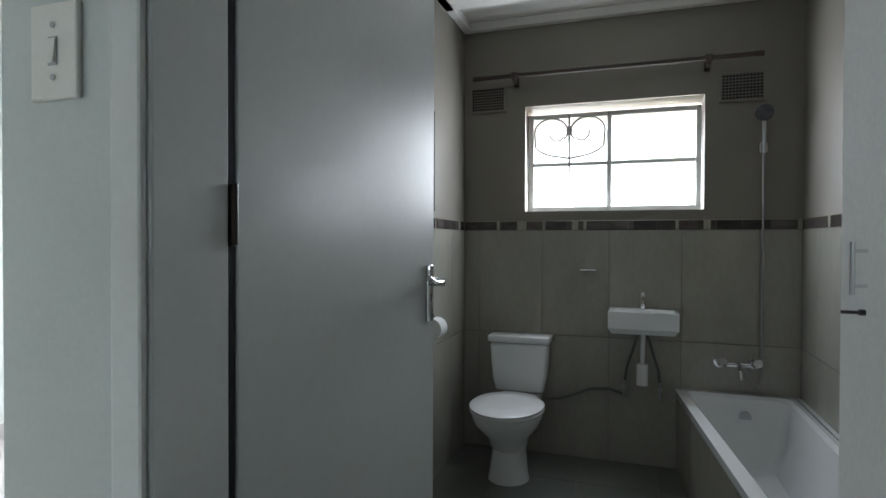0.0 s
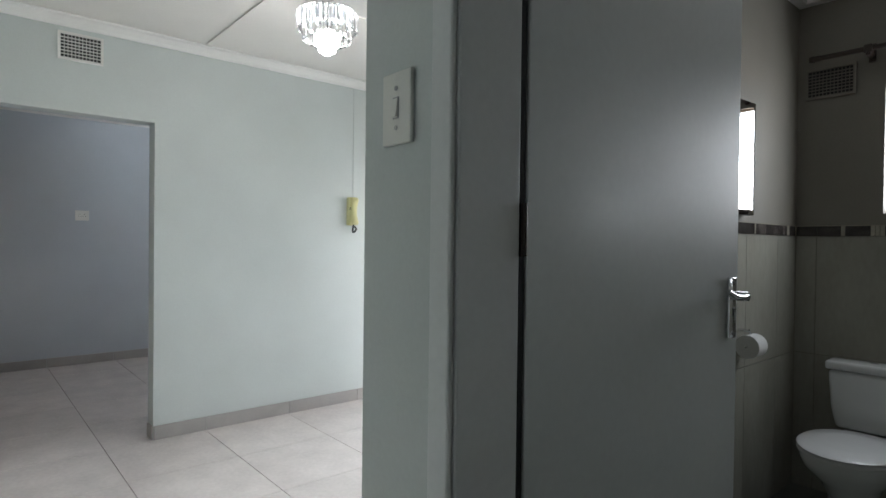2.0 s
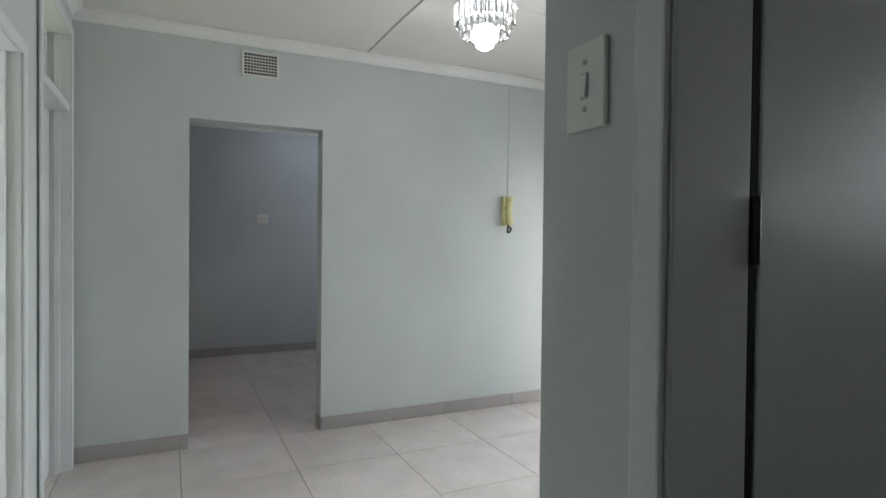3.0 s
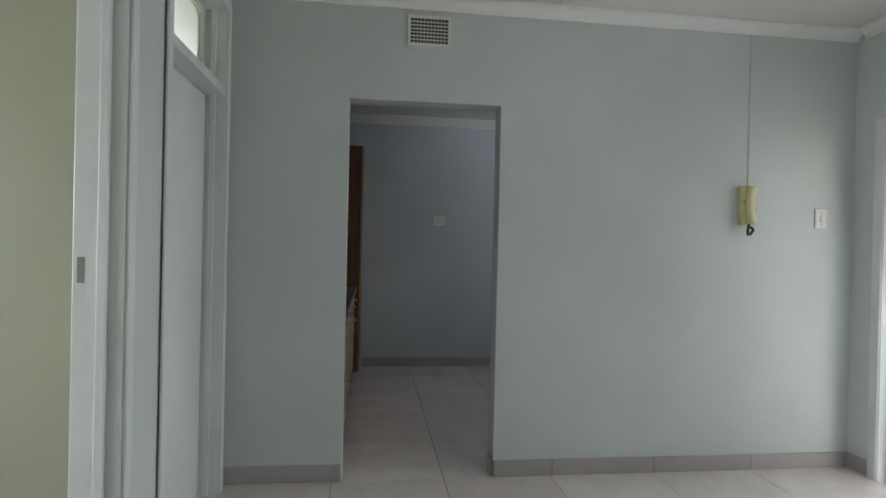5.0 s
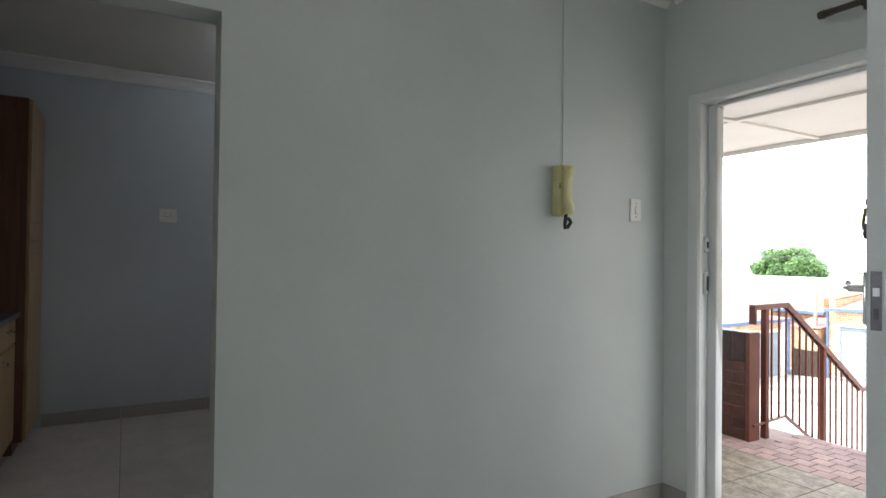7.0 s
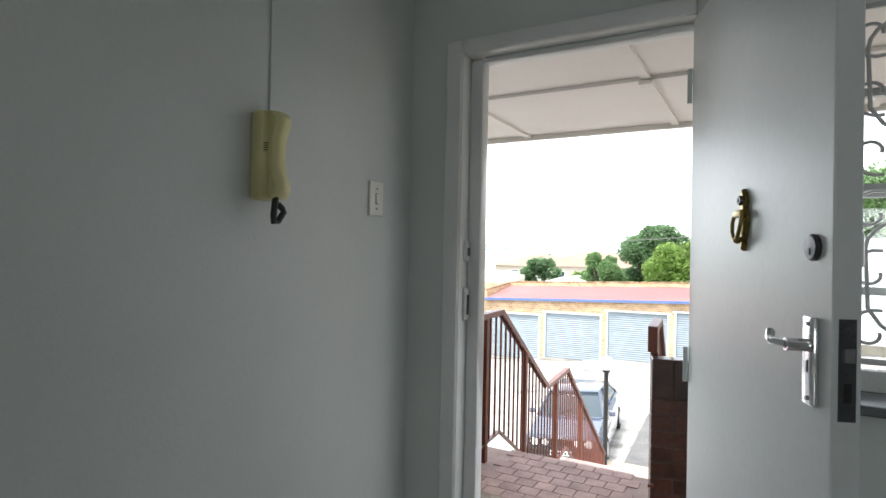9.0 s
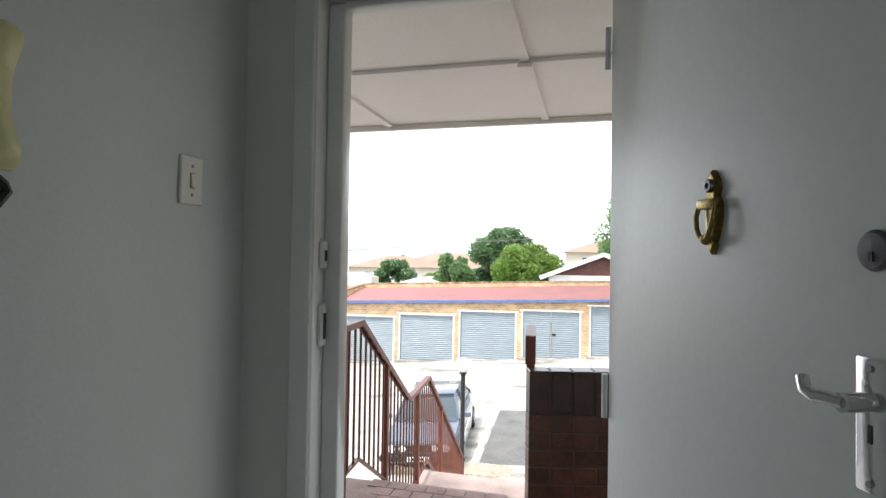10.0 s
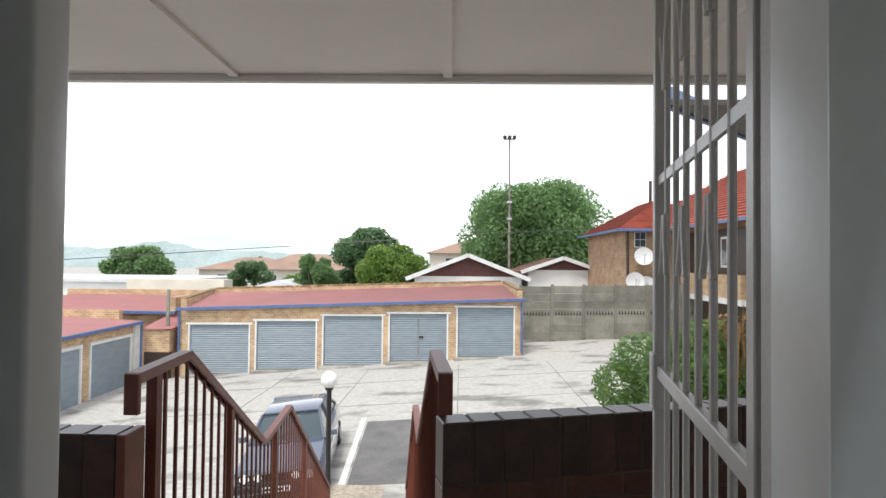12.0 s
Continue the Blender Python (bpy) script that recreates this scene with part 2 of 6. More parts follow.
def tube(bm, p, q, r, seg=10, r2=None):
    """A capped rod from p to q."""
    p, q = Vector(p), Vector(q)
    turn = (q - p).to_track_quat("Z", "Y").to_matrix().to_4x4()
    bmesh.ops.create_cone(bm, cap_ends=True, segments=seg, radius1=r, radius2=r if r2 is None else r2, depth=(q - p).length,
                          matrix=Matrix.Translation((p + q) / 2) @ turn)


def bar(bm, p, q, w, h):
    """A flat bar of section w x h from p to q, upright in its height."""
    p, q = Vector(p), Vector(q)
    d = (q - p).normalized()
    side = d.cross(Vector((0, 0, 1)))
    side = side.normalized() if side.length > 1e-4 else Vector((1, 0, 0))
    up = side.cross(d).normalized()
    v = [bm.verts.new(o + side * (sx * w / 2) + up * (sz * h / 2)) for o in (p, q) for sx, sz in ((-1, -1), (1, -1), (1, 1), (-1, 1))]
    for f in ((0, 3, 2, 1), (4, 5, 6, 7), (0, 1, 5, 4), (1, 2, 6, 5), (2, 3, 7, 6), (3, 0, 4, 7)):
        bm.faces.new([v[i] for i in f])


def path_tube(bm, pts, r, seg=8):
    """A bent round rod through pts."""
    pts = [Vector(p) for p in pts]
    rings, ref = [], None
    for i, p in enumerate(pts):
        d = (pts[min(i + 1, len(pts) - 1)] - pts[max(i - 1, 0)]).normalized()
        if ref is None:
            ref = d.orthogonal().normalized()
        ref = (ref - d * ref.dot(d)).normalized()
        other = d.cross(ref)
        rings.append([bm.verts.new(p + (ref * math.cos(a) + other * math.sin(a)) * r) for a in (2 * math.pi * k / seg for k in range(seg))])
    for a, b in zip(rings, rings[1:]):
        for k in range(seg):
            bm.faces.new((a[k], a[(k + 1) % seg], b[(k + 1) % seg], b[k]))
    bm.faces.new(rings[0][::-1])
    bm.faces.new(rings[-1])


def loft(bm, rings, caps=True):
    """A skin over closed rings of points."""
    vs = [[bm.verts.new(p) for p in r] for r in rings]
    n = len(vs[0])
    for a, b in zip(vs, vs[1:]):
        for k in range(n):
            bm.faces.new((a[k], a[(k + 1) % n], b[(k + 1) % n], b[k]))
    if caps:
        bm.faces.new(vs[0][::-1])
        bm.faces.new(vs[-1])


def lathe(bm, profile, centre=(0, 0, 0), seg=24):
    """A turned shape about the upright axis; profile of (radius, z)."""
    cx, cy, cz = centre
    loft(bm, [[(cx + r * math.cos(2 * math.pi * k / seg), cy + r * math.sin(2 * math.pi * k / seg), cz + z) for k in range(seg)] for r, z in profile])


def to_mesh(name, bm, material, smooth=False):
    bmesh.ops.recalc_face_normals(bm, faces=bm.faces[:])
    me = bpy.data.meshes.new(name)
    bm.to_mesh(me)
    bm.free()
    me.materials.append(material)
    if smooth:
        for p in me.polygons:
            p.use_smooth = True
        me.set_sharp_from_angle(angle=radians(38))
    return me


def part(name, bm, material, parent, label="", smooth=False):
    ob = new(name, to_mesh(name, bm, material, smooth))
    ob.parent = parent
    if label:
        tagged(ob, label)
    return ob


def thing(name, label, category, group="", at=None):
    ob = new(name)
    ob.empty_display_size = 0.1
    if at:
        ob.matrix_basis = at
    return tagged(ob, label, category, group)


def solo(name, bm, material, label, category, kind="", group="", smooth=False):
    return tagged(new(name, to_mesh(name, bm, material, smooth)), label, category, group, kind)


def boxes(*bs):
    bm = bmesh.new()
    for b in bs:
        box(bm, *b)
    return bm


def wall_x(x0, x1, y0, y1, z0, z1, holes):
    """Boxes of a wall that runs along y, with holes (a0, a1, z0, z1)."""
    out, y = [], y0
    for a0, a1, h0, h1 in sorted(holes):
        out.append((x0, x1, y, a0, z0, z1))
        if h0 > z0:
            out.append((x0, x1, a0, a1, z0, h0))
        if h1 < z1:
            out.append((x0, x1, a0, a1, h1, z1))
        y = a1
    out.append((x0, x1, y, y1, z0, z1))
    return boxes(*out)


def wall_y(x0, x1, y0, y1, z0, z1, holes):
    """Boxes of a wall that runs along x, with holes (a0, a1, z0, z1)."""
    out, x = [], x0
    for a0, a1, h0, h1 in sorted(holes):
        out.append((x, a0, y0, y1, z0, z1))
        if h0 > z0:
            out.append((a0, a1, y0, y1, z0, h0))
        if h1 < z1:
            out.append((a0, a1, y0, y1, h1, z1))
        x = a1
    out.append((x, x1, y0, y1, z0, z1))
    return boxes(*out)


def setting(name, bm, material, label, category, smooth=False):
    return solo(name, bm, material, label, category, "structure", smooth=smooth)


# ---------- the flat: walls, floors, ceilings ----------
H = 2.65
WX, DY, LY = -3.78, 4.29, 0.62        # phone wall, front wall, passage wall
setting("wall_kitchen_side", wall_x(-3.90, WX, LY, DY, -0.1, H, [(1.243, 2.084, -0.1, 2.085)]), M_WALL, "pale green grey painted wall with a plain kitchen opening", "wall")
setting("wall_front", wall_y(-3.90, -0.86, DY, 4.40, -0.1, H, [(-3.60, -2.755, -0.1, 2.07), (-2.45, -1.05, 0.97, 2.08)]), M_WALL, "pale green grey front wall with door and window openings", "wall")
setting("wall_front_outer", wall_y(-3.90, -0.98, 4.401, 4.52, -0.1, H, [(-3.66, -2.745, -0.1, 2.10), (-2.47, -1.03, 0.95, 2.10)]), M_WALLWHITE, "white plastered outer face of the front wall", "wall")
setting("wall_passage", wall_y(-3.90, 1.30, 0.48, LY, -0.1, H, [(-3.70, -2.84, -0.1, 2.50), (-2.545, -1.635, -0.1, 2.06)]), M_WALL, "pale green grey passage wall with two doorways", "wall")
setting("wall_bathroom_front", wall_y(-0.632, 1.30, 1.686, 1.816, -0.1, H, [(-0.393, 0.438, -0.1, 2.06)]), M_WALL, "pale green grey nib wall beside the bathroom door", "wall")
setting("wall_bathroom_side", boxes((-0.632, -0.52, 1.817, 2.06, 0, H), (-0.97, -0.52, 2.06, 2.17, 0, H), (-0.97, -0.86, 2.17, DY, 0, H)), M_WALL, "pale green grey partition between lounge and bathroom", "wall")
setting("wall_passage_end", boxes((1.30, 1.42, 0.48, 4.9, 0, H)), M_WALL, "pale green grey end wall of the passage", "wall")
setting("floor", boxes((-6.8, 1.30, 0.48, DY, -0.12, -0.006)), M_GROUT, "greige glazed floor tiles with dark grout", "floor")
setting("ceiling", boxes((-3.78, 1.30, 0.62, 4.29, H, H + 0.06)), M_CEIL, "white ceiling boards with cover strips", "ceiling")
setting("roof_slab", boxes((-6.8, 1.5, -3.0, 4.9, H + 0.12, H + 0.25)), M_CONCRETE, "concrete slab above the flat", "roof")


def cornice(name, a, b, nx, ny):
    """A coved strip along a wall from a to b; (nx, ny) points into the room."""
    bm = bmesh.new()
    prof = [(0, -0.065), (0.012, -0.065), (0.02, -0.045), (0.045, -0.02), (0.065, -0.012), (0.065, -0.001), (0, -0.001)]
    loft(bm, [[(p[0] + nx * u, p[1] + ny * u, H + w) for u, w in prof] for p in (a, b)])
    return setting(name, bm, M_CORNICE, "white coved plaster cornice", "cornice")


cornice("cornice_kitchen_side", (WX + 0.001, LY, 0), (WX + 0.001, DY, 0), 1, 0)
cornice("cornice_front", (WX + 0.07, DY - 0.001, 0), (-0.97, DY - 0.001, 0), 0, -1)
cornice("cornice_passage", (WX + 0.07, LY + 0.001, 0), (1.3, LY + 0.001, 0), 0, 1)
bm = bmesh.new()
for x in (-2.62, -1.40):
    box(bm, x - 0.02, x + 0.02, 0.70, 4.21, H - 0.008, H - 0.001)
box(bm, -3.70, -2.645, 2.38, 2.42, H - 0.008, H - 0.001)
setting("ceiling_cover_strips", bm, M_CEIL, "white cover strips between ceiling boards", "trim")

# kitchen shell
setting("wall_kitchen_far", boxes((-6.84, -6.72, 0.48, DY, -0.1, H)), M_WALL_KITCHEN, "pale blue grey kitchen wall", "wall")
setting("wall_kitchen_back", boxes((-6.72, -3.90, 0.48, 0.60, -0.1, H)), M_WALL_KITCHEN, "pale blue grey kitchen wall behind the units", "wall")
setting("wall_kitchen_front", wall_y(-6.84, -3.90, DY, 4.52, 0, H, [(-5.75, -4.65, 1.1, 2.05)]), M_WALL_KITCHEN, "pale blue kitchen wall with a window", "wall")
setting("wall_kitchen_inner", wall_x(-3.916, -3.901, 0.60, DY, -0.1, H, [(1.243, 2.084, -0.1, 2.085)]), M_WALL_KITCHEN, "pale blue plaster of the kitchen partition", "wall")
setting("ceiling_kitchen", boxes((-6.72, -3.92, 0.60, DY, H, H + 0.06)), M_CEIL, "white kitchen ceiling", "ceiling")
bm = bmesh.new()
loft(bm, [[(-6.719 + u, y, H + w) for u, w in [(0, -0.085), (0.012, -0.085), (0.03, -0.055), (0.06, -0.025), (0.085, -0.012), (0.085, -0.001), (0, -0.001)]] for y in (0.6, DY)])
setting("cornice_kitchen", bm, M_CORNICE, "white coved cornice in the kitchen", "cornice")

# room behind the first passage door
setting("floor_bedroom", boxes((-2.9, 0.4, -2.6, 0.48, -0.12, 0.0)), M_TILE, "pale tiled bedroom floor", "floor")
# window openings in this room are unseen, added to let light in
setting("wall_bedroom_left", wall_x(-3.02, -2.90, -2.6, 0.478, 0, H, [(-1.6, -0.5, 1.0, 2.0)]), M_WALL_OLIVE, "pale olive bedroom wall with an added window opening", "wall")
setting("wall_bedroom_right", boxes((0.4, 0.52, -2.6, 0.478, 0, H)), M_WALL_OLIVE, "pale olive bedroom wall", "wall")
setting("wall_bedroom_back", wall_y(-3.02, 0.52, -2.72, -2.6, 0, H, [(-2.2, -0.8, 0.9, 2.05)]), M_WALL_OLIVE, "pale olive bedroom wall with an added window opening", "wall")
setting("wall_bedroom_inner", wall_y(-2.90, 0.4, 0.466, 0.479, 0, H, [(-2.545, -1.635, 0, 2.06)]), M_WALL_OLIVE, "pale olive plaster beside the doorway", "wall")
setting("ceiling_bedroom", boxes((-2.9, 0.4, -2.6, 0.466, H, H + 0.06)), M_CEIL, "white bedroom ceiling", "ceiling")

# bathroom shell
BY, BL, BR = 4.677, -0.86, 1.06
BH = 2.75
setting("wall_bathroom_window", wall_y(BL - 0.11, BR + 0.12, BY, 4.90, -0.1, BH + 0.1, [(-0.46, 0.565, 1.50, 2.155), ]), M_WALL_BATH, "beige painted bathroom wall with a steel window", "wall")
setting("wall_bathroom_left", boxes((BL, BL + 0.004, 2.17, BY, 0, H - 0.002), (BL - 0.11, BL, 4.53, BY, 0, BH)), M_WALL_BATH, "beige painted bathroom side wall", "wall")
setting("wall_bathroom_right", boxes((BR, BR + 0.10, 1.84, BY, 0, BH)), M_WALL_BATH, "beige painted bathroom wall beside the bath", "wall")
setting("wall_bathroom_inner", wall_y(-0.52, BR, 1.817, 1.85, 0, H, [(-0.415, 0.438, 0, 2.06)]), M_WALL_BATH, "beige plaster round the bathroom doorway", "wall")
setting("ceiling_bathroom", boxes((BL, BR, 1.85, BY, BH - 0.05, BH)), M_CEIL, "white bathroom ceiling", "ceiling")
setting("floor_bathroom", boxes((BL, BR, DY + 0.001, BY, -0.12, -0.006), (-0.52, BR, 1.687, 1.70, -0.11, -0.0062)), M_GROUT, "grey green bathroom floor tiles", "floor")
setting("cornice_bathroom", boxes((BL + 0.005, BR, BY - 0.05, BY - 0.001, BH - 0.10, BH - 0.051), (BL + 0.005, BL + 0.055, 2.2, BY - 0.052, BH - 0.10, BH - 0.051)), M_CORNICE, "white cornice strip in the bathroom", "cornice")

# ---------- outside: levels ----------
def yard(x, y=0.0):
    """Height of the yard, which climbs towards +x, less so near the garages."""
    xc = min(max(x, -17.0), 4.0)
    return -2.46 + 0.074 * (xc + 0.5) - 0.012 * (xc + 7.2) * min(max((y - 18.0) / 8.0, 0.0), 1.0)


def brick_mat(name, c1, c2, mortar, scale=1.0, size=(0.222, 0.085)):
    m = mat(name, c1, 0.85, vary=0.2, scale=1.5)
    n, l = m.node_tree.nodes, m.node_tree.links
    geo = n.new("ShaderNodeNewGeometry")
    sep, add, com = n.new("ShaderNodeSeparateXYZ"), n.new("ShaderNodeMath"), n.new("ShaderNodeCombineXYZ")
    l.new(geo.outputs["Position"], sep.inputs[0])
    l.new(sep.outputs["X"], add.inputs[0])
    l.new(sep.outputs["Y"], add.inputs[1])
    l.new(add.outputs[0], com.inputs["X"])
    l.new(sep.outputs["Z"], com.inputs["Y"])
    br = n.new("ShaderNodeTexBrick")
    br.inputs["Color1"].default_value, br.inputs["Color2"].default_value, br.inputs["Mortar"].default_value = (*c1, 1), (*c2, 1), (*mortar, 1)
    br.inputs["Scale"].default_value, br.inputs["Brick Width"].default_value, br.inputs["Row Height"].default_value = scale, *size
    br.inputs["Mortar Size"].default_value = 0.008
    l.new(com.outputs[0], br.inputs["Vector"])
    noise_tex = n.new("ShaderNodeTexNoise")
    noise_tex.inputs["Scale"].default_value = 2.0
    l.new(geo.outputs["Position"], noise_tex.inputs["Vector"])
    mx = n.new("ShaderNodeMix")
    mx.data_type, mx.blend_type = "RGBA", "OVERLAY"
    mx.inputs["Factor"].default_value = 0.5
    l.new(br.outputs["Color"], mx.inputs["A"])
    l.new(noise_tex.outputs["Fac"], mx.inputs["B"])
    l.new(mx.outputs["Result"], n["Principled BSDF"].inputs["Base Color"])
    return m


M_BRICKWALL = brick_mat("buff_brickwork", (0.52, 0.345, 0.18), (0.37, 0.23, 0.115), (0.52, 0.46, 0.37))
M_BRICKRED = brick_mat("brown_brickwork", (0.42, 0.26, 0.14), (0.30, 0.17, 0.09), (0.45, 0.38, 0.3))

bm = bmesh.new()
xs = [-900, -200, -60, -17, -12, -8, -4, 0, 4, 60, 200, 900]
ys = [4.53, 9, 14, 18, 22, 26, 34, 60, 150, 400, 2500]
grid = [[bm.verts.new((x, y, yard(x, y) - (0.035 * max(0, y - 40) if y < 200 else 5.6))) for x in xs] for y in ys]
for a, b in zip(grid, grid[1:]):
    for k in range(len(xs) - 1):
        bm.faces.new((a[k], a[k + 1], b[k + 1], b[k]))
ground = setting("ground", bm, M_YARD, "pale stained concrete yard with dark patches", "ground")
bm = bmesh.new()
v = [bm.verts.new((x, y, yard(x) - 0.05)) for x, y in ((-900, -900), (900, -900), (900, 4.5), (4, 4.5), (-17, 4.5), (-900, 4.5))]
bm.faces.new(v)
setting("ground_behind", bm, M_GROUND, "dry grass round the block of flats", "ground")


def patch(name, x0, x1, y0, y1, material, label, lift=0.006, shear=0.0):
    bm = bmesh.new()
    q = [bm.verts.new((x + (shear if y == y1 else 0), y, yard(x + (shear if y == y1 else 0)) + lift)) for x, y in ((x0, y0), (x1, y0), (x1, y1), (x0, y1))]
    bm.faces.new(q)
    return setting(name, bm, material, label, "ground")


patch("parking_bay", -5.05, -3.50, 14.25, 18.5, M_ASPHALT, "worn dark asphalt parking bay", 0.006, -0.25)
patch("bay_line", -5.22, -5.09, 14.3, 18.9, M_WHITEOUT, "worn white painted bay line", 0.008, -0.3)
patch("bay_line_far", -3.46, -3.36, 14.3, 18.5, M_WHITEOUT, "worn white painted bay line", 0.008, -0.2)
bm = bmesh.new()
box(bm, -6.6, -2.6, 13.55, 14.2, yard(-4.6) - 0.3, yard(-4.6) + 0.02)
setting("pavement", bm, M_LANDTILE, "tan paved strip at the foot of the stairs", "pavement")
bm = bmesh.new()
for x in (-12.5, -9.5, -6.5, -3.0, 0.4, 3.6):
    bar(bm, (x, 18.2, yard(x, 18.2) + 0.001), (x + 0.1, 26.0, yard(x + 0.1, 26.0) + 0.001), 0.018, 0.008)
for y in (20.2, 23.4):
    bar(bm, (-12.5, y, yard(-12.5, y) + 0.001), (4.0, y + 0.2, yard(4.0, y + 0.2) + 0.001), 0.018, 0.008)
setting("yard_joints", bm, M_VIBRA, "dark joints between concrete slabs", "ground")

# ---------- landing, parapets and stairs ----------
setting("landing", boxes((-9.0, -0.98, 4.53, 6.19, -0.28, -0.03), (-0.98, 1.5, 4.91, 6.19, -0.28, -0.03), (-2.9, 1.5, 6.19, 6.75, -0.28, -0.031)), M_STAIRCON, "pink screed landing slab outside the front door", "landing")
setting("soffit", boxes((-9.0, -0.98, 4.53, 6.60, 2.24, 2.32), (-0.98, 2.5, 4.91, 6.60, 2.24, 2.32)), M_SOFFIT, "cream boarded soffit over the landing", "ceiling")
setting("soffit_edge", boxes((-9.0, 2.5, 6.60, 6.64, 2.225, 2.62)), M_SOFFIT, "cream fascia board at the edge of the soffit", "trim")
setting("landing_roof", boxes((-9.0, -0.98, 4.53, 6.60, 2.60, 2.64), (-0.98, 2.5, 4.91, 6.60, 2.60, 2.64)), M_SOFFIT, "plain roof slab over the landing", "roof")
bm = bmesh.new()
for x in (-6.32, -5.26, -4.20, -3.155, -2.09):
    box(bm, x - 0.022, x + 0.022, 4.55, 6.56, 2.223, 2.2395)
box(bm, -8.9, -1.0, 5.475, 5.520, 2.221, 2.2385)
box(bm, -8.9, 2.4, 6.565, 6.599, 2.205, 2.239)
setting("soffit_strips", bm, M_SOFFIT, "cream cover strips on the soffit", "trim")


def skew(y):
    """Sideways drift of the stairs, which run off a little askew."""
    return -0.1 * (y - 5.77)


SL, SR = -4.20, -3.145
steps = [(6.19 + 0.289 * i, 6.479 + 0.289 * i, -0.03 - 0.163 * (i + 1)) for i in range(4)] + [(7.346, 8.56, -0.845)]
steps += [(8.56 + 0.289 * i, 8.849 + 0.289 * i, -0.845 - 0.165 * (i + 1)) for i in range(10)] + [(11.45, 12.4, -2.66)]
stairs = thing("staircase", "pink screeded concrete stairs going down to the yard", "stairs")
for y0, y1, z in steps:
    bm = bmesh.new()
    low = z - 0.35 if y0 < 10.5 else -2.95
    loft(bm, [[(SL - 0.09 + skew(y0), y0, q), (SR + 0.09 + skew(y0), y0, q), (SR + 0.09 + skew(y1), y1, q), (SL - 0.09 + skew(y1), y1, q)] for q in (low, z)])
    part("step", bm, M_STAIRCON, stairs)
part("support_pier", boxes((SL - 0.1, SR - 0.3, 7.6, 8.4, -2.95, -1.196)), M_BRICKRED, stairs)


def railing(name, x_start, top):
    t = thing(name, "red oxide painted steel stair railing with thin balusters", "railing", "stair railings")
    X = lambda y: x_start + skew(y)
    knots = [(5.73, top), (6.21, top), (7.634, top - 0.82), (8.558, top - 0.82), (11.5, top - 2.65)]
    for (ya, za), (yb, zb) in zip(knots, knots[1:]):
        bm = bmesh.new()
        bar(bm, (X(ya), ya, za - 0.006), (X(yb), yb, zb - 0.006), 0.05, 0.012)
        bar(bm, (X(ya) - 0.019, ya, za - 0.022), (X(yb) - 0.019, yb, zb - 0.022), 0.012, 0.03)
        bar(bm, (X(ya) + 0.019, ya, za - 0.022), (X(yb) + 0.019, yb, zb - 0.022), 0.012, 0.03)
        part("handrail", bm, M_REDPAINT, t)
        bm = bmesh.new()
        bar(bm, (X(ya), ya, za - 0.86), (X(yb), yb, zb - 0.86), 0.03, 0.012)
        part("bottom_rail", bm, M_REDPAINT, t)
    bm = bmesh.new()
    rbox(bm, X(5.73) - 0.025, X(5.73) + 0.025, 5.715, 5.738, top - 0.14, top - 0.001, 0.004)
    part("end_plate", bm, M_REDPAINT, t)

    def level(y):
        for (ya, za), (yb, zb) in zip(knots, knots[1:]):
            if ya <= y <= yb:
                return za + (zb - za) * (y - ya) / (yb - ya)
        return knots[-1][1]
    posts = (5.90, 6.86, 8.02, 9.4, 11.4)
    for y in posts:
        bm = bmesh.new()
        x = X(y)
        box(bm, x - 0.02, x + 0.02, y - 0.02, y + 0.02, level(y) - 1.0 if y > 6.1 else -0.03, level(y) - 0.013)
        part("post", bm, M_REDPAINT, t)
    y = 6.0
    while y < 11.35:
        if min(abs(y - p) for p in posts) > 0.04:
            bm = bmesh.new()
            x = X(y)
            box(bm, x - 0.006, x + 0.006, y - 0.006, y + 0.006, level(y) - 0.862, level(y) - 0.013)
            part("baluster", bm, M_REDPAINT, t)
        y += 0.112
    return t


railing("stair_railing", SL, 0.945)
railing("stair_railing", SR, 0.962)


def parapet(name, x0, x1, top, y0, y1, at=None, group="landing parapets"):
    """A low wall of dark brown bricks with a course of bricks on end under the coping."""
    t = thing(name, "low landing wall of dark glazed brown bricks", "parapet", group, at)
    bm = bmesh.new()
    box(bm, x0 + 0.004, x1 - 0.004, y0 + 0.004, y1 - 0.004, -0.031, top - 0.004)
    part("core", bm, M_DARKMORTAR, t)
    shared = {}

    def piece(name_, sx, sy, sz, cx, cy, cz, m):
        key = (round(sx, 3), round(sy, 3), round(sz, 3), m.name)
        if key not in shared:
            b = bmesh.new()
            rbox(b, -sx / 2, sx / 2, -sy / 2, sy / 2, -sz / 2, sz / 2, 0.005, 1)
            shared[key] = to_mesh(name_, b, m)
        ob = new(name_, shared[key])
        ob.parent, ob.location = t, (cx, cy, cz)

    n = max(2, round((x1 - x0) / 0.112))
    w = (x1 - x0) / n
    for i in range(n):
        piece("coping_brick", w - 0.006, y1 - y0, 0.215, x0 + (i + 0.5) * w, (y0 + y1) / 2, top - 0.1075, M_BROWNBRICK)
    rows = 7
    h = (top - 0.215 + 0.03) / rows
    for r in range(rows):
        m = max(1, round((x1 - x0) / 0.23))
        bw = (x1 - x0) / m
        off = bw / 2 if r % 2 else 0
        edges = [x0] + [x0 + off + k * bw for k in range(0 if off else 1, m)] + [x1]
        for a, b in zip(edges, edges[1:]):
            piece("brick", b - a - 0.004, y1 - y0 - 0.004, h - 0.004, (a + b) / 2, (y0 + y1) / 2, -0.03 + (r + 0.5) * h, M_REDBRICKDARK)
    return t


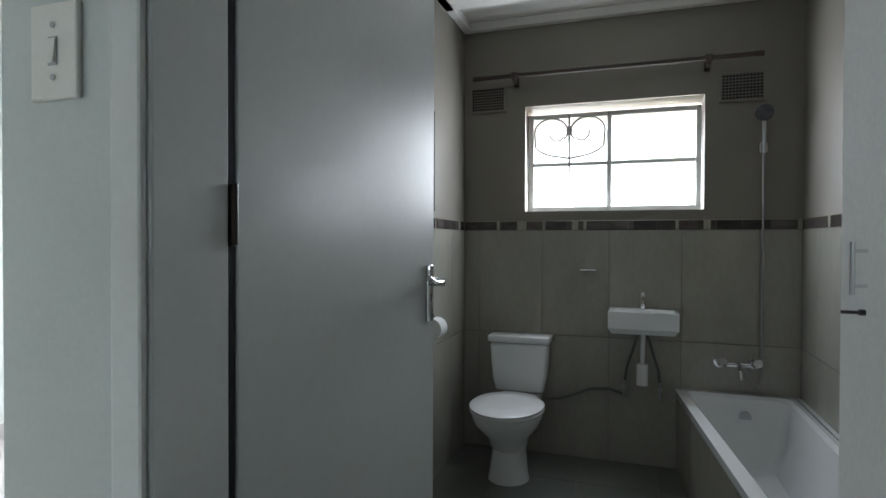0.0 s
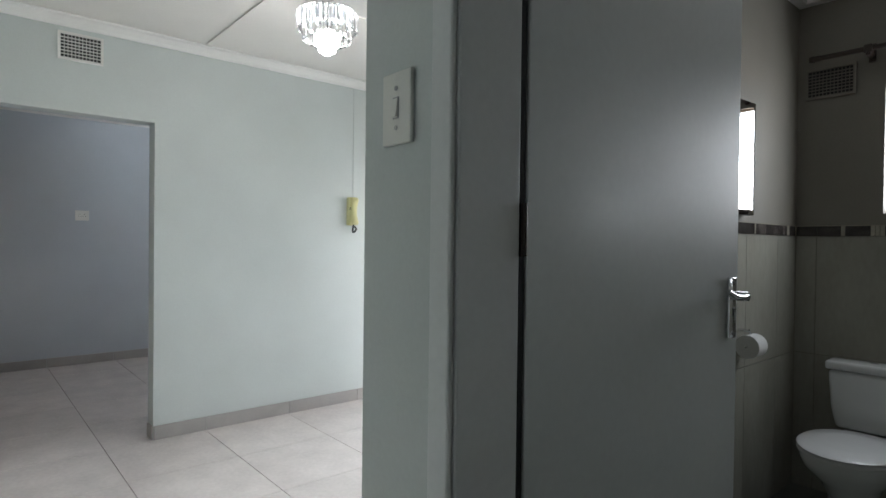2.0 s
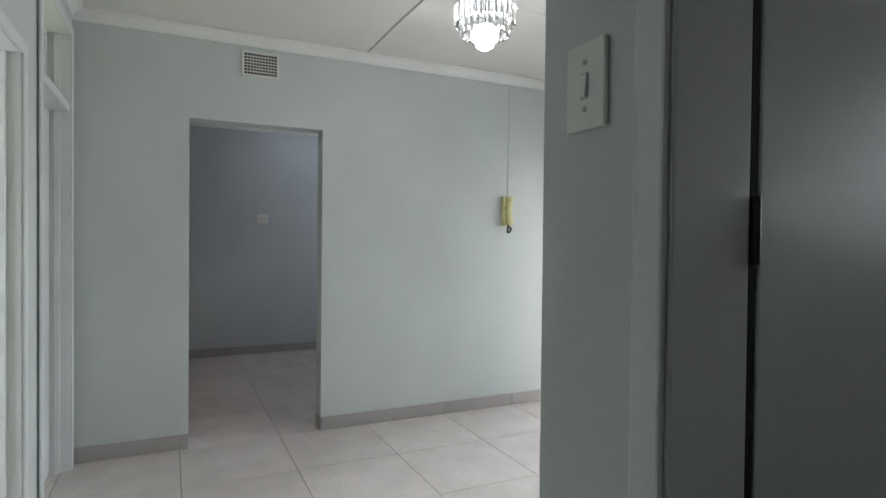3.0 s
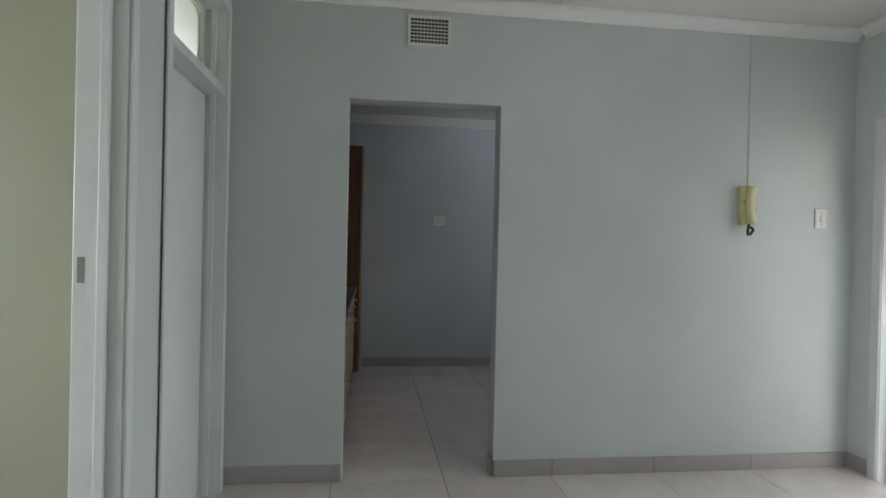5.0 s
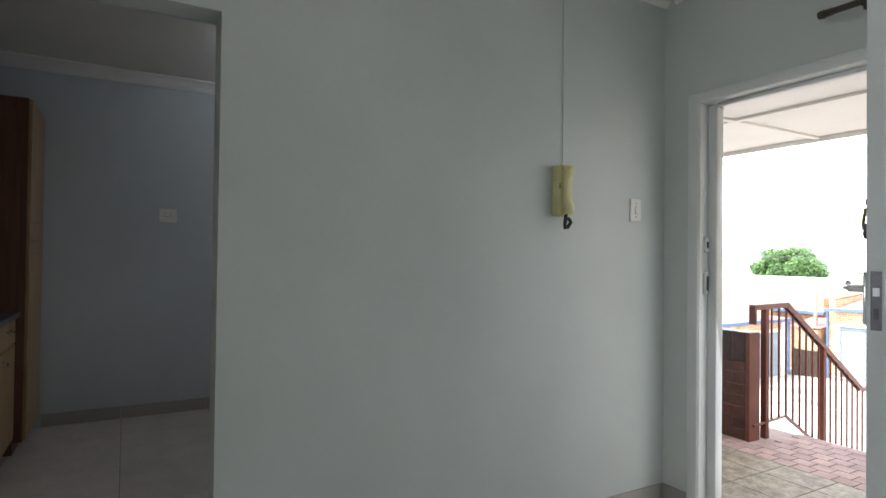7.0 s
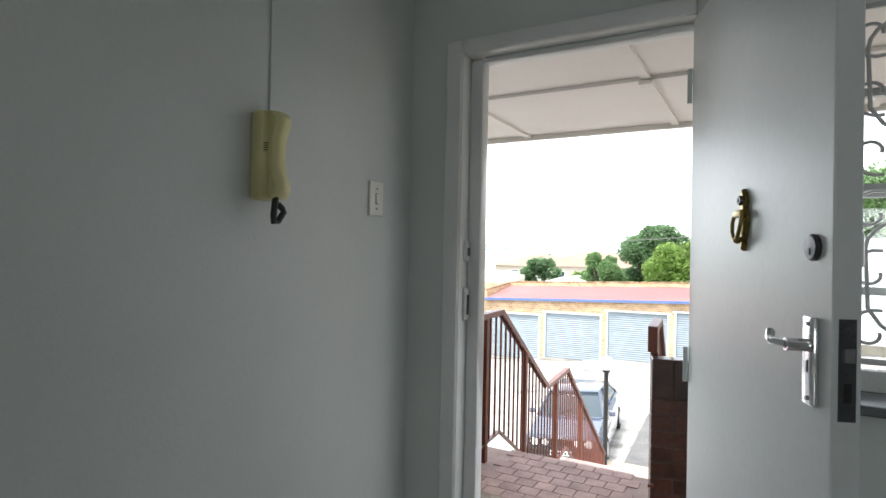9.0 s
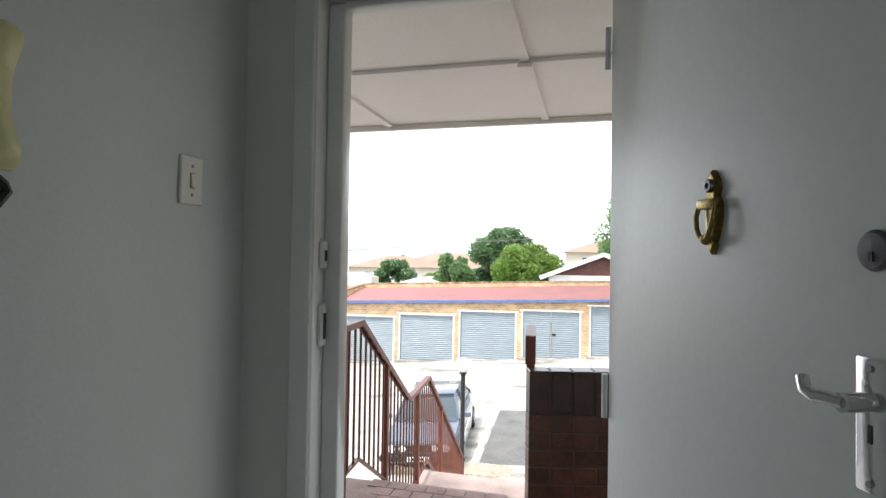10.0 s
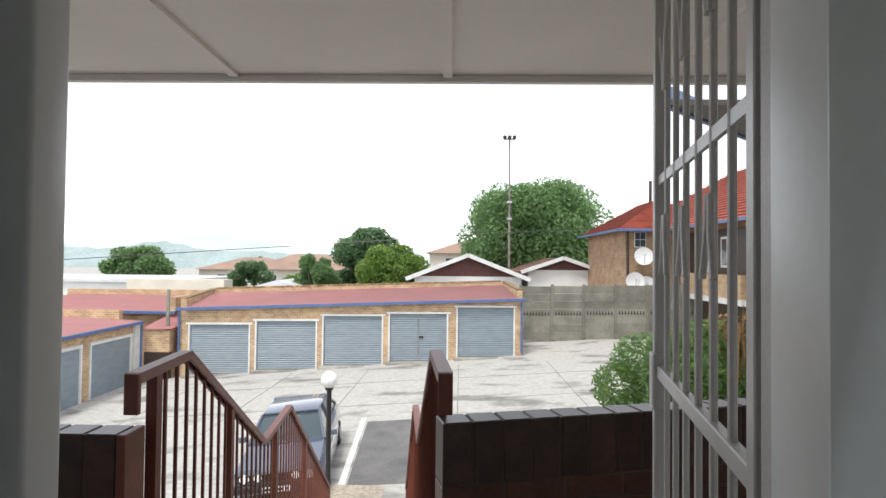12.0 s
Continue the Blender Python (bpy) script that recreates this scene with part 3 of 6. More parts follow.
M_DARKMORTAR = mat("dark_brown_mortar", (0.10, 0.07, 0.058), 0.7, vary=0.25, scale=8)
M_REDBRICKDARK = mat("glazed_red_brown_brick", (0.12, 0.045, 0.03), 0.3, vary=0.3, scale=10, bump=0.2, grain=40, random_amount=0.25)
parapet("landing_wall", 0.0, 2.3, 0.782, 0.0, 0.115, Matrix.Translation((-3.15, 5.76, 0)) @ pose(0, 0, 0, 0, 0, 15))
parapet("landing_wall", -8.9, -4.231, 0.745, 5.70, 5.815)
bm = bmesh.new()
rbox(bm, -4.230, -4.200, 5.695, 5.82, -0.03, 0.745, 0.003, 1)
solo("pier_face", bm, M_REDPAINT, "red oxide painted end of the landing wall", "wall face", "structure")

# ---------- garages ----------
def shutter(parent, x0, x1, y, z0, z1, axis="x", split=False):
    """A grey roller door of curved slats."""
    door = bmesh.new()
    n = int((z1 - z0) / 0.085)
    h = (z1 - z0) / n
    prof = []
    for i in range(n):
        prof += [(0.0, i * h), (-0.018, i * h + h * 0.35), (-0.018, i * h + h * 0.65), (0.0, i * h + h * 0.92)]
    pts0 = [(x0, y + d, z0 + w) for d, w in prof] + [(x0, y + 0.05, z1), (x0, y + 0.05, z0)]
    pts1 = [(x1, y + d, z0 + w) for d, w in prof] + [(x1, y + 0.05, z1), (x1, y + 0.05, z0)]
    if axis == "y":
        pts0, pts1 = [[(q[1], q[0], q[2]) for q in p] for p in (pts0, pts1)]
    loft(door, [pts0, pts1])
    d = part("roller_door", door, M_SHUTTER, parent)
    if split:
        b = boxes(((x0 + x1) / 2 - 0.02, (x0 + x1) / 2 + 0.02, y - 0.03, y - 0.019, z0, z1))
        part("meeting_strip", b, M_STEEL, d)
        b = boxes(((x0 + x1) / 2 + 0.03, (x0 + x1) / 2 + 0.2, y - 0.045, y - 0.02, z0 + 0.95, z0 + 1.03))
        part("bolt", b, M_BLACK, d)
    return d


GY = 26.89
GTURN = Matrix.Translation((-7.2, GY, 0)) @ pose(0, 0, 0, 0, 0, 5) @ Matrix.Translation((7.2, -GY, 0))
gar = thing("garage_block", "row of five buff brick garages with grey roller doors", "garages", at=GTURN)
gx = [-13.71, -11.10, -8.44, -5.77, -2.99]
gw = [2.42, 2.46, 2.46, 2.45, 2.44]
gtop = [-1.28, -1.13, -0.92, -0.82, -0.55]
roof_z = lambda x: -0.61 + 0.0322 * (x + 13.85)
X0, X1, GD = -14.10, -0.20, 3.6
edges = [X0] + [e for x, w in zip(gx, gw) for e in (x, x + w)] + [X1]
for i in range(0, len(edges) - 1):
    a, b = edges[i], edges[i + 1]
    low = gtop[i // 2] + 0.07 if i % 2 else yard(a) - 0.4
    wall = bmesh.new()
    v = [wall.verts.new((x, y, z)) for x in (a, b) for y in (GY, GY + 0.22) for z in (low, roof_z(x) - 0.05)]
    for f in ((0, 1, 3, 2), (4, 6, 7, 5), (0, 4, 5, 1), (2, 3, 7, 6), (0, 2, 6, 4), (1, 5, 7, 3)):
        wall.faces.new([v[k] for k in f])
    part("lintel_wall" if i % 2 else "brick_pier", wall, M_BRICKWALL, gar)
for a, b in ((X0, X0 + 0.23), (X1 - 0.23, X1)):
    for nm, o, lo, hi, m in (("end_wall", 0.0, -9.0, 0.0, M_BRICKWALL), ("end_cap", 0.01, 0.0, 0.06, M_BRICK)):
        wall = bmesh.new()
        loft(wall, [[(x, y, yard(a, 27) - 0.4 if lo < -1 else roof_z(a) + up + lo) if k < 2 else (x, y, roof_z(a) + up + hi) for k, x in enumerate((a - o, b + o, b + o, a - o))] for y, up in ((GY + 0.22, 0.33), (GY + GD + 0.23, 0.54))])
        part(nm, wall, m, gar)
b = bmesh.new()
loft(b, [[(x, GY + GD, -4.0), (x, GY + GD + 0.23, -4.0), (x, GY + GD + 0.23, roof_z(x) + 0.56), (x, GY + GD, roof_z(x) + 0.56)] for x in (X0 + 0.231, X1 - 0.231)])
part("back_wall", b, M_BRICKWALL, gar)
rnd = random.Random(31)
x = X0 + 0.24
while x < X1 - 0.36:
    part("coping_brick", boxes((x, x + 0.105, GY + GD - 0.01, GY + GD + 0.24, roof_z(x) + 0.562, roof_z(x) + 0.63 + rnd.uniform(0, 0.015))), M_BRICK, gar)
    x += 0.115
for x, w, zt in zip(gx, gw, gtop):
    g = yard(x + w / 2, 26.5) + 0.03
    shutter(gar, x + 0.06, x + w - 0.06, GY + 0.07, g, zt, split=(x == -5.77))
    b = boxes((x, x + 0.06, GY - 0.02, GY + 0.12, g - 0.1, zt), (x + w - 0.06, x + w, GY - 0.02, GY + 0.12, g - 0.1, zt), (x - 0.08, x + w + 0.08, GY - 0.03, GY + 0.12, zt, zt + 0.075))
    part("door_frame", b, M_WHITEOUT, gar)
    part("threshold", boxes((x - 0.1, x + w + 0.1, GY - 0.35, GY + 0.1, g - 0.3, g)), M_CONCRETE, gar)
b = bmesh.new()
v = [b.verts.new(p) for p in ((X0 + 0.23, GY - 0.12, roof_z(X0)), (X1 - 0.23, GY - 0.12, roof_z(X1)), (X1 - 0.23, GY + GD, roof_z(X1) + 0.40), (X0 + 0.23, GY + GD, roof_z(X0) + 0.40))]
b.faces.new(v)
bmesh.ops.solidify(b, geom=b.faces[:], thickness=0.05)
part("roof", b, M_REDROOF, gar)
b = bmesh.new()
bar(b, (X0 - 0.05, GY - 0.16, roof_z(X0) - 0.04), (X1 + 0.05, GY - 0.16, roof_z(X1) - 0.04), 0.09, 0.11)
part("gutter", b, M_BLUE, gar, "blue painted gutter")
for x in (X0 + 0.05, X1 - 0.08):
    b = bmesh.new()
    tube(b, (x, GY - 0.07, yard(x)), (x, GY - 0.07, roof_z(x) - 0.08), 0.045)
    part("downpipe", b, M_BLUE, gar)

# second row, side on
gar2 = thing("garage_row", "second row of buff brick garages with pink red roof", "garages")
for y0, y1, low in ((14.0, 17.2, -9), (17.2, 19.7, -1.62), (19.7, 20.05, -9), (20.05, 22.6, -1.62), (22.6, 23.0, -9), (23.0, 25.5, -1.62), (25.5, 25.95, -9)):
    part("lintel_wall" if low > -5 else "brick_pier", boxes((-15.75, -15.5, y0, y1, max(low, -4.0), -1.22)), M_BRICKWALL, gar2)
part("end_wall", boxes((-21.5, -15.75, 25.72, 25.95, -4.0, -1.22)), M_BRICKWALL, gar2)
for y0 in (17.2, 20.05, 23.0):
    shutter(gar2, y0 + 0.05, y0 + 2.45, -15.57, -3.55, -1.66, axis="y")
    part("door_frame", boxes((-15.56, -15.46, y0 - 0.02, y0 + 0.06, -3.7, -1.62), (-15.56, -15.46, y0 + 2.44, y0 + 2.52, -3.7, -1.62), (-15.56, -15.45, y0 - 0.02, y0 + 2.52, -1.67, -1.56)), M_WHITEOUT, gar2)
part("corner_post", boxes((-15.5, -15.42, 25.62, 25.96, -3.8, -1.25)), M_WHITEOUT, gar2)
b = bmesh.new()
bm_pts = [(-15.38, 14.0, -1.2), (-15.38, 26.0, -1.12), (-21.5, 26.0, -0.88), (-21.5, 14.0, -0.96)]
b.faces.new([b.verts.new(p) for p in bm_pts])
bmesh.ops.solidify(b, geom=b.faces[:], thickness=0.05)
part("roof", b, M_REDROOF, gar2)
b = bmesh.new()
bar(b, (-15.34, 14.0, -1.26), (-15.34, 26.05, -1.18), 0.09, 0.11)
part("gutter", b, M_BLUE, gar2)
b = bmesh.new()
tube(b, (-15.4, 26.0, -3.7), (-15.4, 26.0, -1.2), 0.05)
part("downpipe", b, M_BLUE, gar2)
part("parapet", boxes((-22.0, -16.3, 26.0, 26.25, -1.4, -0.72)), M_BRICKWALL, gar2)
gar3 = thing("garage_row", "far brick garage with pink red roof and parapet", "garages")
part("wall", boxes((-23.0, -15.2, 28.0, 33.0, -4.2, -0.95)), M_BRICKWALL, gar3)
b = bmesh.new()
b.faces.new([b.verts.new(p) for p in ((-23.0, 27.8, -0.92), (-15.0, 27.8, -0.90), (-15.0, 33.0, -0.55), (-23.0, 33.0, -0.55))])
bmesh.ops.solidify(b, geom=b.faces[:], thickness=0.05)
part("roof", b, M_REDROOF, gar3)
part("parapet", boxes((-23.2, -14.9, 33.0, 33.25, -4.2, -0.28), (-15.2, -14.95, 27.8, 33.0, -0.9, -0.30)), M_BRICKWALL, gar3)
part("gutter", boxes((-23.0, -14.9, 27.68, 27.8, -1.02, -0.90)), M_BLUE, gar3)
shed = thing("lean_to_shed", "small buff brick lean-to shed with red sheet roof", "shed")
part("wall", boxes((-15.3, -14.3, 26.05, 26.25, -2.35, -1.5), (-14.5, -14.3, 26.25, 27.9, -3.6, -1.45)), M_BRICKWALL, shed)
part("lower_wall", boxes((-15.3, -14.3, 26.04, 26.26, -3.7, -2.35)), M_DARKBROWN, shed)
b = bmesh.new()
b.faces.new([b.verts.new(p) for p in ((-15.4, 25.95, -1.45), (-14.15, 25.95, -1.42), (-14.15, 28.0, -1.1), (-15.4, 28.0, -1.1))])
bmesh.ops.solidify(b, geom=b.faces[:], thickness=0.04)
part("roof", b, M_REDROOF, shed)

# ---------- doors, frames and windows ----------
def steel_frame(name, x0, x1, y0, y1, top, proud, side, label):
    """A pressed steel door frame round an opening x0..x1 in a wall y0..y1; side +1 or -1: the face that sits proud."""
    t = thing(name, label, "door frame")
    t["kind"] = "structure"
    face = 0.05
    for nm, a, b in (("jamb", x0, x0 + 0.03), ("jamb", x1 - 0.03, x1)):
        bm = bmesh.new()
        inner = b if a == x0 else a
        out = -1 if a == x0 else 1
        rbox(bm, min(a, b), max(a, b), y0 - proud, y1 + proud, -0.03, top, 0.004, 2)
        part(nm, bm, M_FRAME, t)
        bm = bmesh.new()
        yy = y0 - proud - 0.012 if side < 0 else y1 + proud
        xa = inner + out * (face + 0.005)
        rbox(bm, min(xa, inner + out * 0.004), max(xa, inner + out * 0.004), yy, yy + 0.012, -0.03, top + 0.02, 0.005, 2)
        part("architrave", bm, M_FRAME, t)
        if name == "door_frame_bathroom":
            continue
        bm = bmesh.new()
        ymid = (y0 + y1) / 2
        xs_ = sorted((inner, inner - out * 0.014))
        rbox(bm, *xs_, ymid - 0.0, ymid + 0.03, -0.03, top - 0.03, 0.003, 1)
        part("stop", bm, M_FRAME, t)
    bm = bmesh.new()
    rbox(bm, x0 + 0.031, x1 - 0.031, y0 - proud, y1 + proud, top - 0.03, top, 0.004, 2)
    part("head", bm, M_FRAME, t)
    bm = bmesh.new()
    yy = y0 - proud - 0.012 if side < 0 else y1 + proud
    rbox(bm, x0 + 0.027, x1 - 0.027, yy, yy + 0.012, top - 0.03, top + 0.02, 0.005, 2)
    part("head_architrave", bm, M_FRAME, t)
    return t


ff = thing("door_frame_front", "white enamelled steel front door frame", "door frame")
ff["kind"] = "structure"
for nm, bx in (("jamb", (-3.60, -3.562, DY - 0.008, 4.40, -0.03, 2.07)), ("stop", (-3.562, -3.512, 4.342, 4.395, -0.03, 2.03)), ("architrave", (-3.625, -3.565, DY - 0.018, DY - 0.008, -0.03, 2.085)),
               ("jamb", (-2.80, -2.755, DY + 0.012, 4.40, -0.03, 2.07)), ("architrave", (-2.80, -2.74, DY - 0.010, DY + 0.012, -0.03, 2.085)),
               ("head", (-3.562, -2.80, DY - 0.008, 4.40, 2.035, 2.07)), ("head_stop", (-3.512, -2.80, 4.342, 4.395, 2.015, 2.035)), ("head_architrave", (-3.565, -2.80, DY - 0.018, DY - 0.008, 2.035, 2.085))):
    bm = bmesh.new()
    rbox(bm, *bx, 0.006, 3)
    part(nm, bm, M_FRAME, ff, "", True)
steel_frame("door_frame_bathroom", -0.392, 0.437, 1.686, 1.815, 2.055, 0.006, -1, "white enamelled steel bathroom door frame")
steel_frame("door_frame_bedroom", -2.54, -1.64, 0.48, LY, 2.055, 0.006, 1, "white enamelled steel bedroom door frame")
t = steel_frame("door_frame_passage", -3.695, -2.845, 0.48, LY, 2.49, 0.006, 1, "white steel door frame with a fanlight above")
bm = bmesh.new()
rbox(bm, -3.664, -2.876, 0.475, 0.625, 2.03, 2.075, 0.004)
part("transom", bm, M_FRAME, t)
bm = bmesh.new()
box(bm, -3.63, -2.91, 0.50, 0.505, 2.11, 2.43)
pane = part("fanlight_pane", bm, M_FROST, t, "frosted fanlight glass")
bm = boxes((-3.664, -3.63, 0.485, 0.52, 2.075, 2.46), (-2.91, -2.876, 0.485, 0.52, 2.075, 2.46), (-3.63, -2.91, 0.485, 0.52, 2.075, 2.11), (-3.63, -2.91, 0.485, 0.52, 2.43, 2.46))
part("fanlight_frame", bm, M_FRAME, t)
# strike plates
for nm, b in (("strike_plate", (-2.5115, -2.509, 0.490, 0.510, 1.155, 1.235)),):
    solo(nm, boxes(b), M_STEEL, "dull steel strike plate in the bedroom jamb", "strike plate")


def lever_handle(parent, x, z0, z1, y, toward, lever_z, length=0.11, w=0.042):
    """A chrome plate with a curved lever on the face y of a leaf (it stands out towards -y)."""
    bm = bmesh.new()
    rbox(bm, x - w / 2, x + w / 2, y - 0.010, y, z0, z1, 0.004, 2)
    plate = part("handle_plate", bm, M_CHROME, parent, "chrome handle plate", True)
    bm = bmesh.new()
    tube(bm, (x, y - 0.01, lever_z), (x, y - 0.045, lever_z), 0.011, 14)
    part("spindle", bm, M_CHROME, plate, "", True)
    bm = bmesh.new()
    pts = [(x, y - 0.042, lever_z), (x + toward * 0.02, y - 0.05, lever_z + 0.002), (x + toward * length * 0.5, y - 0.053, lever_z + 0.001),
           (x + toward * length * 0.8, y - 0.052, lever_z + 0.004), (x + toward * length, y - 0.046, lever_z + 0.016)]
    path_tube(bm, pts, 0.0075, 10)
    part("lever", bm, M_CHROME, plate, "", True)
    for zz in (z0 + 0.012, z1 - 0.012):
        bm = bmesh.new()
        tube(bm, (x, y - 0.010, zz), (x, y - 0.0125, zz), 0.004, 8)
        part("screw", bm, M_STEEL, plate)
    bm = bmesh.new()
    rbox(bm, x - 0.003, x + 0.003, y - 0.0112, y - 0.0098, z0 + 0.055, z0 + 0.075, 0.0005, 1)
    part("keyhole", bm, M_BLACK, plate)


# front door: open inwards, hinged on the window side
fd = thing("front_door", "grey painted front door standing open, brass knocker", "door", at=pose(-2.812, 4.297, 0, 0, 0, -68.2))
bm = bmesh.new()
rbox(bm, 0.003, 0.768, 0.0, 0.043, 0.006, 2.022, 0.003, 2)
part("leaf", bm, M_FRONTDOOR, fd)
lever_handle(fd, 0.712, 1.085, 1.233, 0.0, -1, 1.185, 0.054, 0.042)
bm = bmesh.new()
lathe(bm, [(0.0005, 0.0), (0.022, 0.0), (0.023, 0.005), (0.019, 0.009), (0.0005, 0.010)], seg=24)
bm.transform(Matrix.Translation((0.712, 0, 1.348)) @ Euler((radians(90), 0, 0)).to_matrix().to_4x4())
lk = part("lock_rose", bm, M_DARKSTEEL, fd, "dull steel lock rose", True)
part("keyhole", boxes((0.7095, 0.7145, -0.0112, -0.0095, 1.336, 1.347)), M_BLACK, lk)
part("lock_plate", boxes((0.768, 0.7705, 0.009, 0.034, 1.075, 1.235)), M_DARKSTEEL, fd, "dull steel lock plate")
part("latch", boxes((0.7705, 0.777, 0.014, 0.029, 1.168, 1.19)), M_STEEL, fd)
part("bolt_slot", boxes((0.7705, 0.7715, 0.016, 0.027, 1.105, 1.135)), M_BLACK, fd)
for z in (0.2, 1.02, 1.83):
    bm = bmesh.new()
    tube(bm, (-0.004, -0.006, z - 0.05), (-0.004, -0.006, z + 0.05), 0.007, 10)
    part("hinge", bm, M_FRONTDOOR, fd)
bm = bmesh.new()
rbox(bm, 0.62, 0.73, 0.043, 0.068, 1.315, 1.375, 0.004, 1)
part("night_latch", bm, M_SWITCH, fd, "white rim lock case")
part("house_number", boxes((0.395, 0.401, -0.004, -0.0005, 1.93, 1.975), (0.401, 0.412, -0.004, -0.0005, 1.948, 1.954)), M_BLACK, fd)
# knocker
kn = thing("door_knocker", "aged brass door knocker with a peephole on the front door", "door knocker", at=fd.matrix_basis @ pose(0.417, -0.0005, 1.415))
bm = bmesh.new()
outline = [(0, 0.066), (0.007, 0.058), (0.013, 0.050), (0.017, 0.036), (0.012, 0.024), (0.021, 0.010), (0.020, -0.012), (0.012, -0.040), (0.006, -0.050), (0.009, -0.056), (0, -0.070)]
pts = outline + [(-x, z) for x, z in outline[-2:0:-1]]
loft(bm, [[(x, 0.0, z) for x, z in pts], [(x, -0.007, z) for x, z in pts], [(x * 0.7, -0.011, z * 0.94) for x, z in pts]])
part("back_plate", bm, M_BRASS, kn, "", True)
bm = bmesh.new()
lathe(bm, [(0.0005, 0.0), (0.011, 0.0), (0.011, 0.006), (0.009, 0.009), (0.005, 0.009), (0.0045, 0.006), (0.0005, 0.006)], seg=20)
bm.transform(Matrix.Translation((0, -0.008, 0.040)) @ Euler((radians(90), 0, 0)).to_matrix().to_4x4())
part("peephole", bm, M_DARKSTEEL, kn, "", True)
bm = bmesh.new()
rbox(bm, -0.025, 0.025, -0.021, -0.009, 0.003, 0.019, 0.003, 2)
part("yoke", bm, M_BRASS, kn, "", True)
bm = bmesh.new()
loop = [(-0.022, -0.016, 0.010), (-0.024, -0.020, -0.008), (-0.019, -0.022, -0.028), (-0.010, -0.022, -0.042), (0, -0.021, -0.047), (0.010, -0.022, -0.042), (0.019, -0.022, -0.028), (0.024, -0.020, -0.008), (0.022, -0.016, 0.010)]
path_tube(bm, loop, 0.0042, 10)
part("ring", bm, M_BRASS, kn, "", True)
bm = bmesh.new()
bmesh.ops.create_uvsphere(bm, u_segments=14, v_segments=10, radius=0.009, matrix=Matrix.Translation((0, -0.018, -0.046)))
part("striker", bm, M_BRASS, kn, "", True)
# keeps on the front jamb
for z0, z1, nm in ((1.30, 1.375, "latch_keep"), (1.09, 1.205, "lock_keep")):
    bm = bmesh.new()
    rbox(bm, -3.5625, -3.548, 4.31, 4.34, z0, z1, 0.004, 1)
    k = solo(nm, bm, M_FRAME, "small painted steel lock keep on the jamb", "lock keep")
    part("slot", boxes((-3.548, -3.5465, 4.318, 4.332, z0 + 0.02, z1 - 0.025)), M_BLACK, k)

# bathroom door: open into the bathroom
bd = thing("bathroom_door", "grey glossy painted bathroom door standing open", "door", at=pose(-0.362, 1.834, 0, 0, 0, 86.7))
bm = bmesh.new()
rbox(bm, 0.004, 0.752, -0.001, 0.039, 0.006, 2.02, 0.003, 2)
part("leaf", bm, M_DOOR, bd)
lever_handle(bd, 0.712, 1.10, 1.25, -0.001, -1, 1.205, 0.10, 0.036)
# near-black strip put in as the shade of the open hinge gap
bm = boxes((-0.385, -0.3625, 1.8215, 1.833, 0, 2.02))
solo("door_gap_shade", bm, M_DARKGAP, "near-black strip standing for the shade in the bathroom hinge gap", "seal", "structure")
for z in (0.22, 1.35, 1.82):
    bm = bmesh.new()
    tube(bm, (-0.006, -0.004, z - 0.045), (-0.006, -0.004, z + 0.045), 0.006, 10)
    part("hinge", bm, M_DARKBROWN, bd)

# closed passage door
pd = thing("passage_door", "white painted closed door under a fanlight", "door")
bm = bmesh.new()
rbox(bm, -3.658, -2.882, 0.490, 0.530, 0.008, 2.026, 0.003, 2)
part("leaf", bm, M_WHITE, pd)

# white side panel with a pull handle and key
cd = thing("side_panel", "white painted panel with chrome pull handle and key", "panel")
bm = bmesh.new()
rbox(bm, 0.397, 0.4065, 1.690, 1.812, 0.02, 2.02, 0.002, 1)
part("panel", bm, M_WALLWHITE, cd)
bm = bmesh.new()
tube(bm, (0.386, 1.742, 1.264), (0.386, 1.742, 1.312), 0.0022, 10)
hp = part("pull_bar", bm, M_CHROME, cd)
for z in (1.272, 1.304):
    bm = bmesh.new()
    tube(bm, (0.386, 1.742, z), (0.397, 1.742, z), 0.0018, 8)
    part("stand_off", bm, M_CHROME, hp)
bm = bmesh.new()
tube(bm, (0.397, 1.745, 1.248), (0.392, 1.745, 1.248), 0.0028, 8)
box(bm, 0.378, 0.393, 1.7443, 1.7457, 1.2465, 1.2495)
part("key", bm, M_DARKSTEEL, cd)


